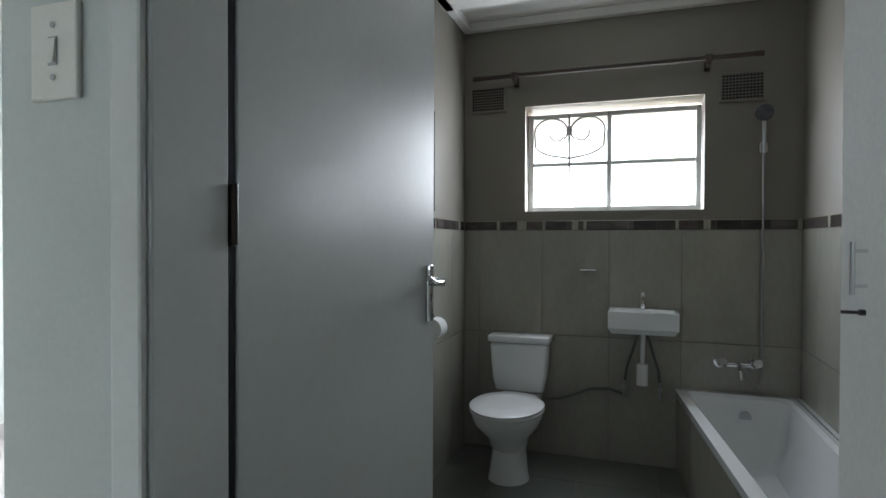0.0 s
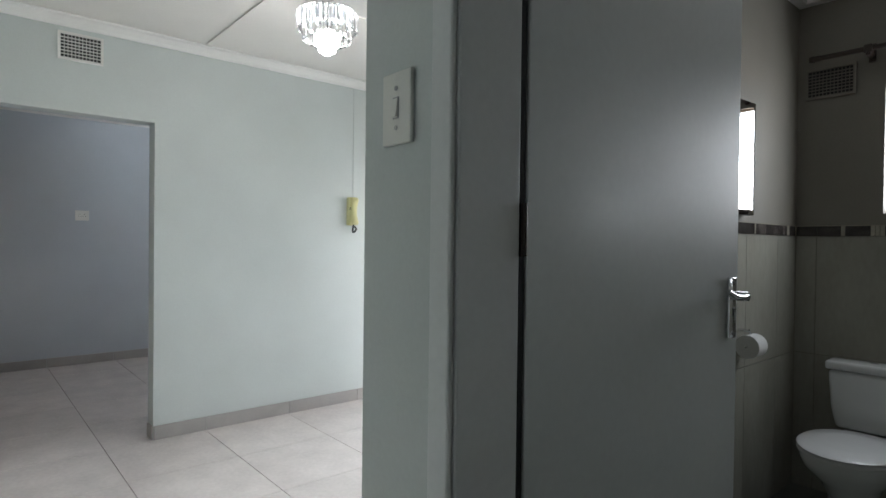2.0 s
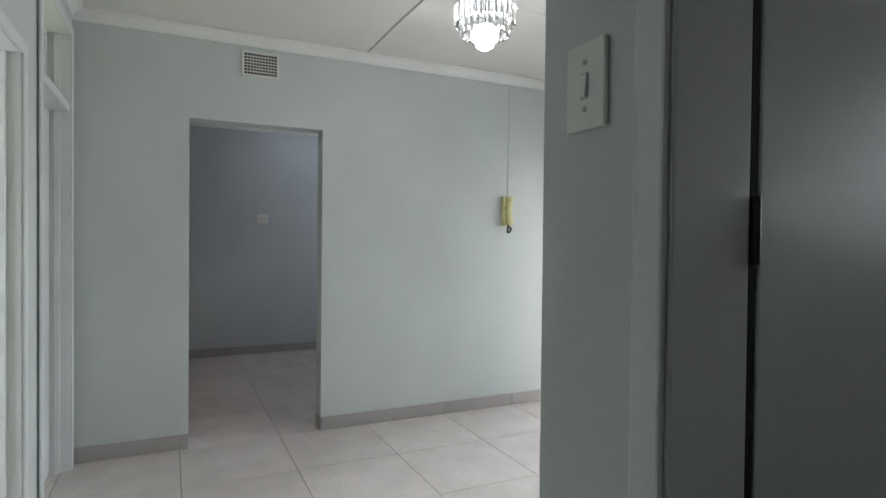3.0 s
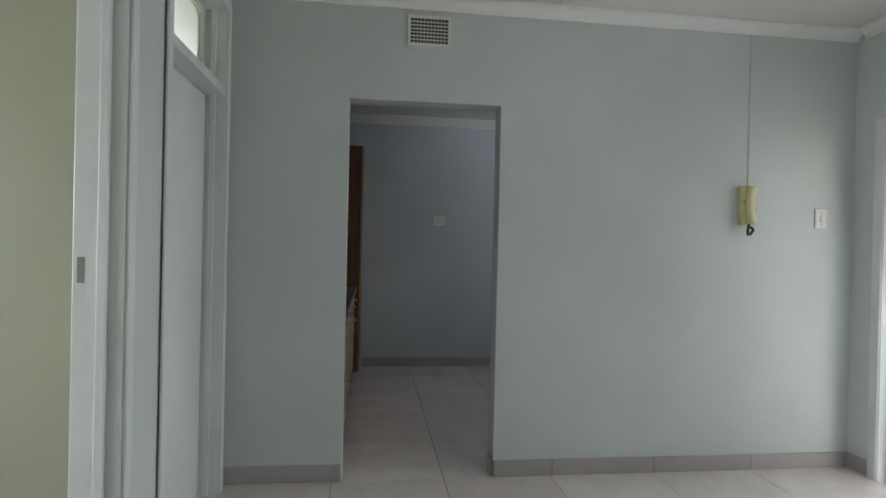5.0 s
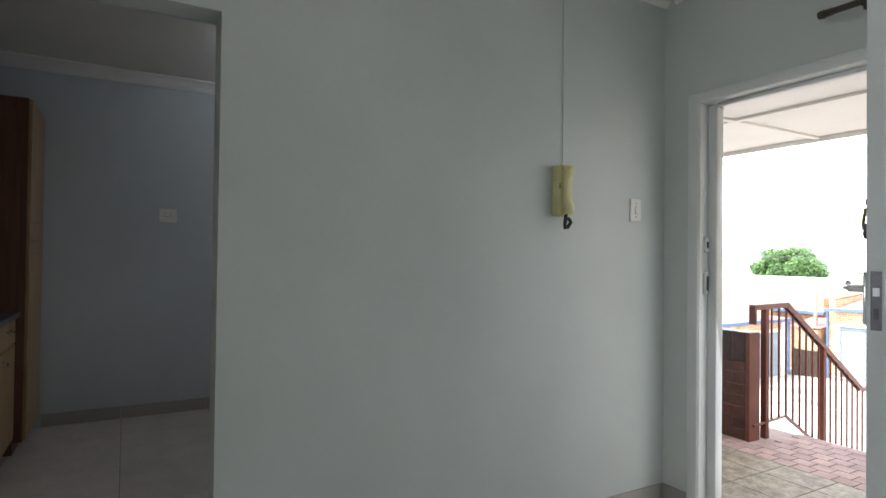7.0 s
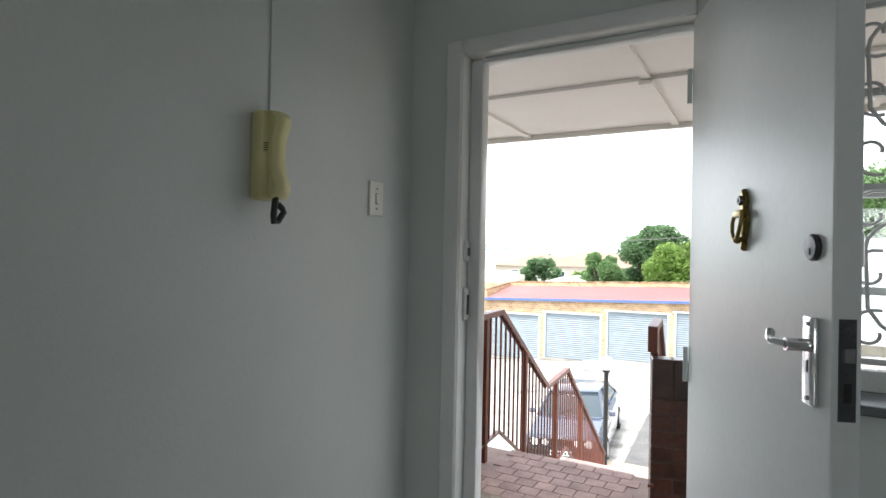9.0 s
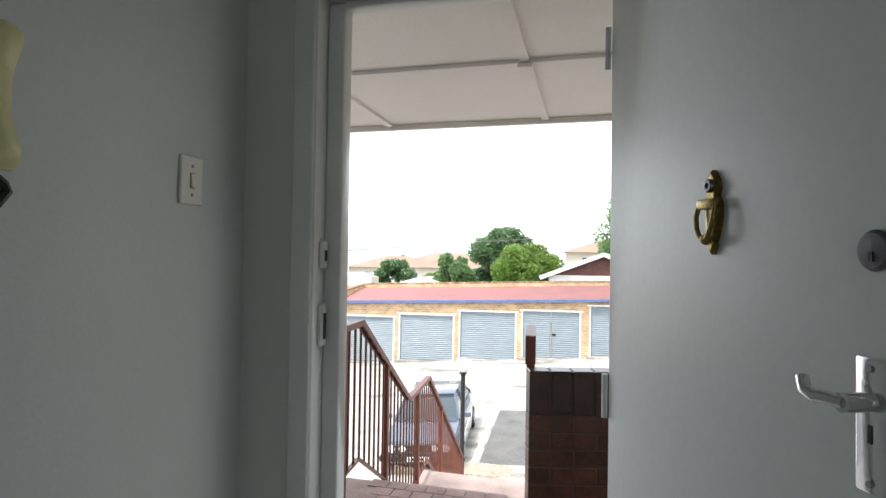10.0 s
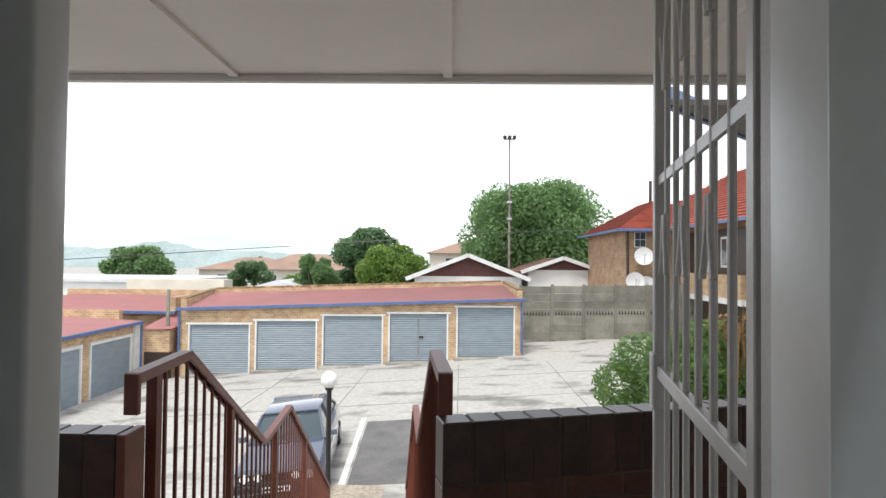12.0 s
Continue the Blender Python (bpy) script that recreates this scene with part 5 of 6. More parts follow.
TX, TY = -0.462, 4.19
wc = thing("toilet", "white ceramic close-coupled toilet with closed seat", "toilet")
bm = bmesh.new()
loft(bm, [oval(TX, TY + 0.05, 0.115, 0.13, 0.001), oval(TX, TY + 0.05, 0.105, 0.12, 0.06), oval(TX, TY + 0.06, 0.095, 0.115, 0.17), oval(TX, TY + 0.03, 0.12, 0.15, 0.25), oval(TX, TY, 0.180, 0.207, 0.33, front=1.1), oval(TX, TY, 0.194, 0.218, 0.375, front=1.15), oval(TX, TY, 0.194, 0.218, 0.392, front=1.15), oval(TX, TY, 0.131, 0.153, 0.392, front=1.1), oval(TX, TY, 0.09, 0.10, 0.30)])
part("bowl", bm, M_CERAMIC, wc, "", True)
bm = bmesh.new()
loft(bm, [oval(TX, TY, 0.198, 0.229, 0.394, front=1.15), oval(TX, TY, 0.203, 0.231, 0.402, front=1.15), oval(TX, TY, 0.198, 0.229, 0.412, front=1.15)])
part("seat", bm, M_SEAT, wc, "", True)
bm = bmesh.new()
loft(bm, [oval(TX, TY, 0.201, 0.231, 0.414, front=1.15), oval(TX, TY, 0.203, 0.233, 0.424, front=1.15), oval(TX, TY, 0.187, 0.218, 0.434, front=1.15), oval(TX, TY, 0.109, 0.131, 0.438, front=1.1)])
part("lid", bm, M_SEAT, wc, "", True)
bm = bmesh.new()
rbox(bm, TX - 0.13, TX + 0.13, TY + 0.10, 4.66, 0.27, 0.40, 0.03, 3)
part("plinth", bm, M_CERAMIC, wc, "", True)
bm = bmesh.new()
loft(bm, [[(TX + sx * w, y, z) for sx, y in ((-1, y0), (1, y0), (1, 4.665), (-1, 4.665))] for w, y0, z in ((0.145, 4.515, 0.405), (0.165, 4.50, 0.50), (0.178, 4.49, 0.70))])
bmesh.ops.bevel(bm, geom=bm.edges[:], offset=0.02, segments=3, affect="EDGES", profile=0.5)
part("cistern", bm, M_CERAMIC, wc, "", True)
bm = bmesh.new()
rbox(bm, TX - 0.188, TX + 0.188, 4.48, 4.668, 0.703, 0.748, 0.014, 3)
part("cistern_lid", bm, M_CERAMIC, wc, "", True)
bm = bmesh.new()
tube(bm, (TX, 4.575, 0.748), (TX, 4.575, 0.756), 0.022, 20)
part("flush_button", bm, M_CHROME, wc, "", True)

bs = thing("wall_basin", "small white ceramic wall-hung basin with chrome tap", "basin")
bm = bmesh.new()
x0, x1, y0, y1, z0, z1 = 0.055, 0.425, 4.43, 4.667, 0.80, 0.925
loft(bm, [[(x0 + .02, y0 + .02, z0), (x1 - .02, y0 + .02, z0), (x1 - .02, y1, z0), (x0 + .02, y1, z0)], [(x0, y0, z0 + .03), (x1, y0, z0 + .03), (x1, y1, z0 + .03), (x0, y1, z0 + .03)], [(x0, y0, z1), (x1, y0, z1), (x1, y1, z1), (x0, y1, z1)],
          [(x0 + .015, y0 + .015, z1), (x1 - .015, y0 + .015, z1), (x1 - .015, y1 - .07, z1), (x0 + .015, y1 - .07, z1)], [(x0 + .035, y0 + .035, z0 + .035), (x1 - .035, y0 + .035, z0 + .035), (x1 - .035, y1 - .085, z0 + .035), (x0 + .035, y1 - .085, z0 + .035)]])
part("bowl", bm, M_CERAMIC, bs)
bm = bmesh.new()
tube(bm, (0.24, 4.63, 0.925), (0.24, 4.63, 1.0), 0.017, 16)
path_tube(bm, [(0.24, 4.63, 0.985), (0.24, 4.60, 0.99), (0.24, 4.55, 0.975), (0.24, 4.545, 0.96)], 0.010)
tube(bm, (0.24, 4.63, 1.0), (0.24, 4.63, 1.022), 0.02, 16, 0.014)
part("tap", bm, M_CHROME, bs, "", True)
bm = bmesh.new()
tube(bm, (0.24, 4.55, 0.80), (0.24, 4.55, 0.60), 0.014, 12)
tube(bm, (0.24, 4.55, 0.62), (0.24, 4.55, 0.50), 0.032, 16)
path_tube(bm, [(0.24, 4.55, 0.53), (0.24, 4.60, 0.52), (0.24, 4.666, 0.52)], 0.014)
part("bottle_trap", bm, M_SEAT, bs, "white plastic bottle trap", True)
for s in (-1, 1):
    bm = bmesh.new()
    path_tube(bm, [(0.24 + s * 0.02, 4.60, 0.80), (0.24 + s * 0.055, 4.60, 0.68), (0.24 + s * 0.085, 4.61, 0.58), (0.24 + s * 0.10, 4.655, 0.46)], 0.008)
    part("flexible_hose", bm, M_GREYHOSE, bs, "", True)
    bm = bmesh.new()
    tube(bm, (0.24 + s * 0.10, 4.668, 0.46), (0.24 + s * 0.10, 4.62, 0.46), 0.014, 12)
    tube(bm, (0.24 + s * 0.10, 4.63, 0.40), (0.24 + s * 0.10, 4.63, 0.50), 0.010, 10)
    part("stop_valve", bm, M_STEEL, bs, "", True)
bm = bmesh.new()
path_tube(bm, [(0.14, 4.63, 0.42), (0.06, 4.64, 0.44), (-0.05, 4.645, 0.43), (-0.15, 4.64, 0.39), (-0.24, 4.63, 0.36), (-0.33, 4.60, 0.36)], 0.009)
solo("cistern_hose", bm, M_GREYHOSE, "grey braided water hose along the tiled wall", "hose", smooth=True)

tub = thing("bathtub", "white bathtub built in behind a beige tiled panel", "bathtub")
x0, x1, y0, y1, rim = 0.415, BR - 0.009, 2.98, BY - 0.009, 0.47
ring = lambda i, z: [(x0 + i + (0.17 if k == 0 else 0), y, z) if s < 0 else (x1 - i, y, z) for k, (s, y) in enumerate(((-1, y0 + i), (1, y0 + i), (1, y1 - i), (-1, y1 - i)))]
bm = bmesh.new()
loft(bm, [ring(0.0, rim - 0.035), ring(0.0, rim), ring(0.055, rim + 0.002), ring(0.075, rim - 0.02), ring(0.10, rim - 0.25), ring(0.15, rim - 0.37)], caps=False)
bm.faces.ensure_lookup_table()
bm.verts.ensure_lookup_table()
bm.faces.new(list(bm.verts)[-4:])
bmesh.ops.bevel(bm, geom=[e for e in bm.edges if abs(e.verts[0].co.z - e.verts[1].co.z) > 0.01], offset=0.045, segments=4, affect="EDGES", profile=0.5)
part("tub", bm, M_CERAMIC, tub, "", True)
for k in range(4):
    a, b = 2.99 + k * 0.42, min(2.99 + (k + 1) * 0.42 - 0.003, BY - 0.01)
    bm = bmesh.new()
    side_x = lambda y: x0 + 0.012 + 0.17 * (y1 - y) / (y1 - y0)
    loft(bm, [[(side_x(a), a, z), (side_x(a) + 0.018, a, z), (side_x(b) + 0.018, b, z), (side_x(b), b, z)] for z in (0.001, rim - 0.036)])
    part("panel_tile", bm, M_BTILE, tub)
bm = bmesh.new()
rbox(bm, x0 + 0.201, x1, 2.99, 3.01, 0.001, rim - 0.036, 0.0015, 1)
part("panel_tile", bm, M_BTILE, tub)
bm = bmesh.new()
tube(bm, (0.77, 4.605, 0.36), (0.77, 4.582, 0.357), 0.032, 20)
part("overflow", bm, M_STEEL, tub, "", True)
mx = thing("bath_mixer", "chrome wall-mounted bath mixer with two cross handles", "bath mixer")
bm = bmesh.new()
tube(bm, (0.65, 4.60, 0.64), (0.82, 4.60, 0.64), 0.014, 12)
for x in (0.65, 0.82):
    tube(bm, (x, 4.668, 0.64), (x, 4.60, 0.64), 0.013, 12)
    tube(bm, (x, 4.668, 0.64), (x, 4.655, 0.64), 0.03, 18)
part("body", bm, M_CHROME, mx, "", True)
for x in (0.65, 0.82):
    bm = bmesh.new()
    tube(bm, (x, 4.60, 0.64), (x, 4.545, 0.66), 0.016, 12)
    tube(bm, (x, 4.545, 0.66), (x, 4.52, 0.668), 0.028, 14, 0.022)
    part("handle", bm, M_CHROME, mx, "", True)
bm = bmesh.new()
path_tube(bm, [(0.735, 4.60, 0.64), (0.735, 4.56, 0.64), (0.735, 4.50, 0.62), (0.735, 4.485, 0.585)], 0.013)
part("spout", bm, M_CHROME, mx, "", True)
bm = bmesh.new()
path_tube(bm, [(0.76, 4.58, 0.63), (0.79, 4.55, 0.56), (0.83, 4.57, 0.52), (0.855, 4.62, 0.60), (0.86, 4.65, 0.9), (0.86, 4.65, 1.3), (0.858, 4.645, 1.7), (0.856, 4.63, 1.92)], 0.007)
sh = thing("hand_shower", "chrome hand shower on a wall bracket with long hose", "hand shower")
part("hose", bm, M_STEEL, sh, "", True)
bm = bmesh.new()
path_tube(bm, [(0.856, 4.63, 1.80), (0.855, 4.625, 1.90), (0.85, 4.61, 1.97), (0.845, 4.585, 2.01)], 0.013)
part("handle", bm, M_CHROME, sh, "", True)
bm = bmesh.new()
tube(bm, (0.845, 4.595, 2.02), (0.843, 4.555, 2.005), 0.042, 20, 0.046)
part("head", bm, M_DARKSTEEL, sh, "", True)
bm = bmesh.new()
rbox(bm, 0.835, 0.877, 4.635, 4.677, 1.80, 1.86, 0.006, 2)
part("bracket", bm, M_CHROME, sh)
bm = bmesh.new()
rbox(bm, -0.115, -0.02, 4.60, 4.669, 1.14, 1.150, 0.003, 1)
sd = solo("soap_dish", bm, M_CHROME, "small chrome soap rest on the tiled wall", "soap dish")
mir = thing("wall_mirror", "tall frameless mirror on the beige bathroom side wall", "mirror", at=Matrix.Translation((BL + 0.03, 3.60, 0)) @ pose(0, 0, 0, 0, 0, -2.6) @ Matrix.Translation((-BL - 0.03, -3.60, 0)))
bm = bmesh.new()
rbox(bm, BL + 0.005, BL + 0.0285, 3.60, 3.985, 1.472, 2.003, 0.002, 1)
part("backing", bm, M_DARKBROWN, mir)
bm = bmesh.new()
outer = [bm.verts.new((BL + 0.029, y, z)) for y, z in ((3.602, 1.474), (3.983, 1.474), (3.983, 2.001), (3.602, 2.001))]
inner = [bm.verts.new((BL + 0.033, y, z)) for y, z in ((3.625, 1.497), (3.960, 1.497), (3.960, 1.978), (3.625, 1.978))]
bm.faces.new(inner)
for k in range(4):
    bm.faces.new((outer[k], outer[(k + 1) % 4], inner[(k + 1) % 4], inner[k]))
part("glass", bm, M_MIRROR, mir)
tp = thing("toilet_roll_holder", "chrome holder with a white toilet roll", "toilet roll")
bm = bmesh.new()
tube(bm, (BL + 0.0105, 3.92, 0.93), (BL + 0.06, 3.92, 0.93), 0.007, 10)
path_tube(bm, [(BL + 0.06, 3.92, 0.93), (BL + 0.07, 3.92, 0.90), (BL + 0.07, 3.92, 0.86)], 0.005)
tube(bm, (BL + 0.07, 3.985, 0.86), (BL + 0.07, 3.855, 0.86), 0.005, 8)
part("arm", bm, M_CHROME, tp, "", True)
bm = bmesh.new()
tube(bm, (BL + 0.07, 3.97, 0.86), (BL + 0.07, 3.87, 0.86), 0.054, 24)
part("roll", bm, M_WALLWHITE, tp, "", True)
sm = thing("shaving_mirror", "small square mirror on the bathroom wall", "mirror")
part("glass", boxes((0.985, 0.99, 3.62, 3.78, 1.46, 1.60)), M_MIRROR, sm)
part("frame", boxes((0.99, BR, 3.61, 3.79, 1.45, 1.61)), M_WHITE, sm)

# ---------- kitchen units ----------
def pull(bm, x, y, z, w=0.09):
    path_tube(bm, [(x - w / 2, y, z), (x - w / 2, y + 0.022, z - 0.004), (x - w / 4, y + 0.03, z - 0.012), (x + w / 4, y + 0.03, z - 0.012), (x + w / 2, y + 0.022, z - 0.004), (x + w / 2, y, z)], 0.005, 8)


def base_unit(name, x0, x1, drawers, label):
    t = thing(name, label, "kitchen unit", "kitchen base units")
    part("body", boxes((x0, x1, 0.602, 1.21, 0.10, 0.855)), M_WOOD, t)
    part("plinth", boxes((x0, x1, 0.65, 1.16, 0.0005, 0.10)), M_WOODDARK, t)
    rows = [(0.11, 0.29), (0.295, 0.475), (0.48, 0.66), (0.665, 0.845)] if drawers else [(0.11, 0.69), (0.70, 0.845)]
    for z0, z1 in rows:
        bm = bmesh.new()
        rbox(bm, x0 + 0.003, x1 - 0.003, 1.21, 1.228, z0, z1, 0.003, 1)
        front = part("drawer_front" if z1 - z0 < 0.3 else "door", bm, M_WOOD, t)
        bm = bmesh.new()
        pull(bm, (x0 + x1) / 2 if z1 - z0 < 0.3 else x1 - 0.08, 1.228, z1 - 0.05)
        part("handle", bm, M_CHROME, front, "", True)
    return t


base_unit("base_unit", -4.52, -4.05, True, "oak veneer kitchen drawer unit with chrome handles")
base_unit("base_unit", -5.02, -4.525, True, "oak veneer kitchen drawer unit with chrome handles")
base_unit("base_unit", -5.55, -5.025, False, "oak veneer kitchen cupboard with chrome handles")
base_unit("base_unit", -6.08, -5.555, False, "oak veneer kitchen cupboard with chrome handles")
bm = bmesh.new()
rbox(bm, -6.08, -4.03, 0.602, 1.25, 0.856, 0.892, 0.006, 2)
solo("worktop", bm, M_COUNTER, "dark grey laminate worktop on the base units", "worktop")
bm = bmesh.new()
lathe(bm, [(0.0005, 0.0), (0.17, 0.0), (0.17, 0.008), (0.15, 0.012), (0.0005, 0.012)], centre=(-5.5, 0.95, 0.8925), seg=28)
solo("hob_plate", bm, M_BLACK, "black round hob plate on the worktop", "hob", smooth=True)
tall = thing("tall_cupboard", "tall dark oak veneer kitchen cupboard at the far wall", "cupboard")
part("body", boxes((-6.71, -6.085, 0.602, 1.27, 0.08, 2.22)), M_WOODDARK, tall)
part("plinth", boxes((-6.71, -6.10, 0.65, 1.22, 0.0005, 0.08)), M_WOODDARK, tall)
for z0, z1 in ((0.09, 1.33), (1.335, 2.215)):
    bm = bmesh.new()
    rbox(bm, -6.705, -6.09, 1.27, 1.29, z0, z1, 0.003, 1)
    d = part("door", bm, M_WOOD, tall)
    bm = bmesh.new()
    pull(bm, -6.16, 1.29, 1.25 if z0 < 1 else 1.45, 0.08)
    part("handle", bm, M_CHROME, d, "", True)
for a, b in ((-5.58, -4.60), (-4.595, -4.05)):
    up = thing("wall_unit", "oak veneer kitchen wall cupboard", "kitchen unit", "kitchen wall units")
    part("body", boxes((a, b, 0.602, 0.93, 1.45, 2.22)), M_WOOD, up)
    bm = bmesh.new()
    rbox(bm, a + 0.003, b - 0.003, 0.93, 0.948, 1.455, 2.215, 0.003, 1)
    d = part("door", bm, M_WOOD, up)
    bm = bmesh.new()
    pull(bm, b - 0.1, 0.948, 1.53)
    part("handle", bm, M_CHROME, d, "", True)
op = thing("open_shelf_unit", "oak veneer open shelf between wall cupboards", "shelf")
part("upper_box", boxes((-6.08, -5.585, 0.602, 0.93, 1.90, 2.22)), M_WOOD, op)
part("side", boxes((-5.605, -5.585, 0.602, 0.93, 1.46, 1.90)), M_WOOD, op)
part("shelf", boxes((-6.08, -5.605, 0.602, 0.95, 1.46, 1.48)), M_WOOD, op)
part("back", boxes((-6.08, -5.605, 0.602, 0.612, 1.48, 1.90)), M_WOODDARK, op)
bm = bmesh.new()
rbox(bm, -5.70, -5.60, 2.36, 3.50, H - 0.055, H - 0.002, 0.01, 2)
kl = thing("kitchen_lamp", "white fluorescent batten on the kitchen ceiling", "ceiling lamp")
part("housing", bm, M_WHITE, kl)
bm = bmesh.new()
tube(bm, (-5.65, 2.37, H - 0.075), (-5.65, 3.49, H - 0.075), 0.019, 12)
part("tube", bm, M_TUBE, kl, "glowing fluorescent tube")

# ---------- landing surface ----------
ln = bpy.data.objects["landing"]
tile_floor(ln, -5.6, -1.0, 4.54, 5.45, -3.2, 4.6, 0.305, M_LANDTILE, 0.006, -0.024, "landing_tile")
pav = {}
for i in range(26):
    for j in range(7):
        x, y = -5.2 + i * 0.118 + (0.0 if j % 2 else 0.059), 5.505 + j * 0.108
        if x < -4.12 or x > -3.26:
            if y > 5.63:
                continue
        if "m" not in pav:
            bm = bmesh.new()
            rbox(bm, -0.056, 0.056, -0.051, 0.051, -0.008, 0.0, 0.002, 1)
            pav["m"] = to_mesh("paver", bm, M_PAVER)
        ob = new("paver", pav["m"])
        ob.parent, ob.location = ln, (x, y, -0.0225)
bm = bmesh.new()
rbox(bm, -3.19, -3.12, 5.46, 5.535, 2.198, 2.2205, 0.004, 1)
solo("junction_box", bm, M_SOFFIT, "cream conduit junction box on the soffit", "junction box")

# ---------- foliage ----------
def leaf_cloud(name, parent, blobs, count, size, material, seed, flat=0.6):
    """Many small leaf blades scattered over lumpy clusters."""
    rnd = np.random.RandomState(seed)
    vol = np.array([b[3] * b[4] for b in blobs], float)
    pick = rnd.choice(len(blobs), count, p=vol / vol.sum())
    bl = np.array(blobs, float)[pick]
    d = rnd.normal(size=(count, 3))
    d /= np.linalg.norm(d, axis=1)[:, None]
    r = (0.55 + 0.5 * rnd.rand(count) ** 0.6)[:, None]
    c = bl[:, :3] + d * r * bl[:, [3, 3, 4]]
    n = d * 0.6 + rnd.normal(size=(count, 3)) * 0.7 + np.array([0, 0, 0.5])
    n /= np.linalg.norm(n, axis=1)[:, None]
    u = np.cross(n, rnd.normal(size=(count, 3)))
    u /= np.linalg.norm(u, axis=1)[:, None]
    w = np.cross(n, u)
    s = (size * (0.6 + 0.8 * rnd.rand(count)))[:, None]
    quad = np.stack([c - u * s, c + w * s * flat - n * s * 0.1, c + u * s, c - w * s * flat - n * s * 0.1], axis=1).reshape(-1, 3)
    me = bpy.data.meshes.new(name)
    me.vertices.add(len(quad))
    me.vertices.foreach_set("co", quad.ravel())
    me.loops.add(len(quad))
    me.loops.foreach_set("vertex_index", np.arange(len(quad)))
    me.polygons.add(count)
    me.polygons.foreach_set("loop_start", np.arange(count) * 4)
    me.update(calc_edges=True)
    me.materials.append(material)
    ob = new(name, me)
    ob.parent = parent
    return ob


def tree(name, x, y, base, top, radius, material, seed, label, size=0.16, count=9000, squash=0.75, trunk_r=0.25, lumps=26, skirt=0.25):
    """A tapered trunk, limbs, and a crown of leaf clumps with gaps."""
    t = thing(name, label, "tree")
    rnd = random.Random(seed)
    h = top - base
    bm = bmesh.new()
    crown_z = base + h * (0.62 if skirt > 0.2 else 0.7)
    path_tube(bm, [(x, y, base - 0.3), (x + 0.05, y, base + h * 0.2), (x, y, base + h * 0.45)], trunk_r, 9)
    part("trunk", bm, M_BARK, t, "", True)
    blobs = []
    for k in range(lumps):
        a, u = rnd.uniform(0, 2 * math.pi), rnd.uniform(-1, 1)
        rr = radius * 0.72 * math.sqrt(1 - u * u * 0.8) * rnd.uniform(0.5, 1.0)
        zz = base + h * (skirt + (1 - skirt) * 0.5) + u * h * (1 - skirt) * 0.40
        br = radius * rnd.uniform(0.22, 0.36)
        blobs.append((x + rr * math.cos(a), y + rr * math.sin(a), zz, br, br * squash))
    for k in range(6):
        q = blobs[k]
        bm = bmesh.new()
        path_tube(bm, [(x, y, base + h * 0.3), ((x + q[0]) / 2, (y + q[1]) / 2, (base + h * 0.35 + q[2]) / 2), q[:3]], trunk_r * 0.35, 6)
        part("limb", bm, M_BARK, t, "", True)
    leaf_cloud("crown", t, blobs, count, size, material, seed)
    return t


tree("tree", 3.9, 55.0, -4.0, 7.8, 7.8, M_LEAF, 3, "large broad leafy green tree behind the houses", 0.15, 150000, 0.8, 0.4, 110, 0.12)
tree("tree", 12.6, 56.0, -4.0, 4.6, 4.0, M_LEAFDARK, 4, "dark green leafy tree behind the houses", 0.2, 24000, 0.8, 0.3, 40, 0.1)
tree("tree", -9.7, 46.0, -4.0, 3.9, 3.0, M_LEAFDARK, 5, "dark round leafy tree behind the garages", 0.13, 36000, 0.85, 0.25, 60, 0.15)
tree("tree", -7.7, 44.0, -4.0, 2.7, 3.0, M_LEAF2, 6, "yellow green leafy tree behind the garages", 0.12, 34000, 0.85, 0.22, 54, 0.1)
tree("tree", -12.5, 42.0, -4.0, 1.85, 1.9, M_LEAF, 7, "round green tree behind the garages", 0.11, 22000, 0.9, 0.18, 44, 0.1)
tree("tree", -38.2, 66.0, -5.0, 2.6, 4.2, M_LEAF, 8, "green leafy tree beside a flat white building", 0.22, 18000, 0.8, 0.3, 44, 0.1)
tree("tree", -20.2, 51.0, -4.5, 1.45, 2.3, M_LEAFDARK, 9, "low scrubby green tree near the brown roof", 0.16, 9000, 0.7, 0.2, 34, 0.1)
tree("tree", -16.2, 50.0, -4.5, 0.6, 1.6, M_LEAF2, 10, "low green bush behind the garages", 0.15, 6000, 0.6, 0.15, 22, 0.1)
tree("tree", -33.0, 90.0, -4.5, 2.2, 1.2, M_LEAFDARK, 12, "small dark cypress in the distance", 0.25, 2500, 1.2, 0.15, 14, 0.1)

bush = thing("shrub", "dense green shrub with dry orange tips below the landing", "shrub")
rnd = random.Random(21)
blobs = []
for k in range(90):
    u = rnd.random()
    bx = -0.15 + 3.6 * u + rnd.uniform(-0.4, 0.4)
    bz = rnd.uniform(-2.2, -0.1 + 0.5 * min(1, max(0, (bx + 0.3) / 1.6)))
    blobs.append((bx, 12.2 + rnd.uniform(-1.0, 1.0), bz, rnd.uniform(0.35, 0.55), rnd.uniform(0.35, 0.5)))
leaf_cloud("leaves", bush, blobs, 70000, 0.055, M_LEAF, 21, 0.35)
leaf_cloud("young_leaves", bush, blobs, 40000, 0.05, M_LEAF2, 23, 0.35)
bm = bmesh.new()
for k in range(7):
    tube(bm, (0.2 + k * 0.45, 12.2, -2.7), (0.1 + k * 0.5, 12.2 + rnd.uniform(-0.5, 0.5), -0.6), 0.03, 6, 0.012)
part("stems", bm, M_BARK, bush)
bm = bmesh.new()
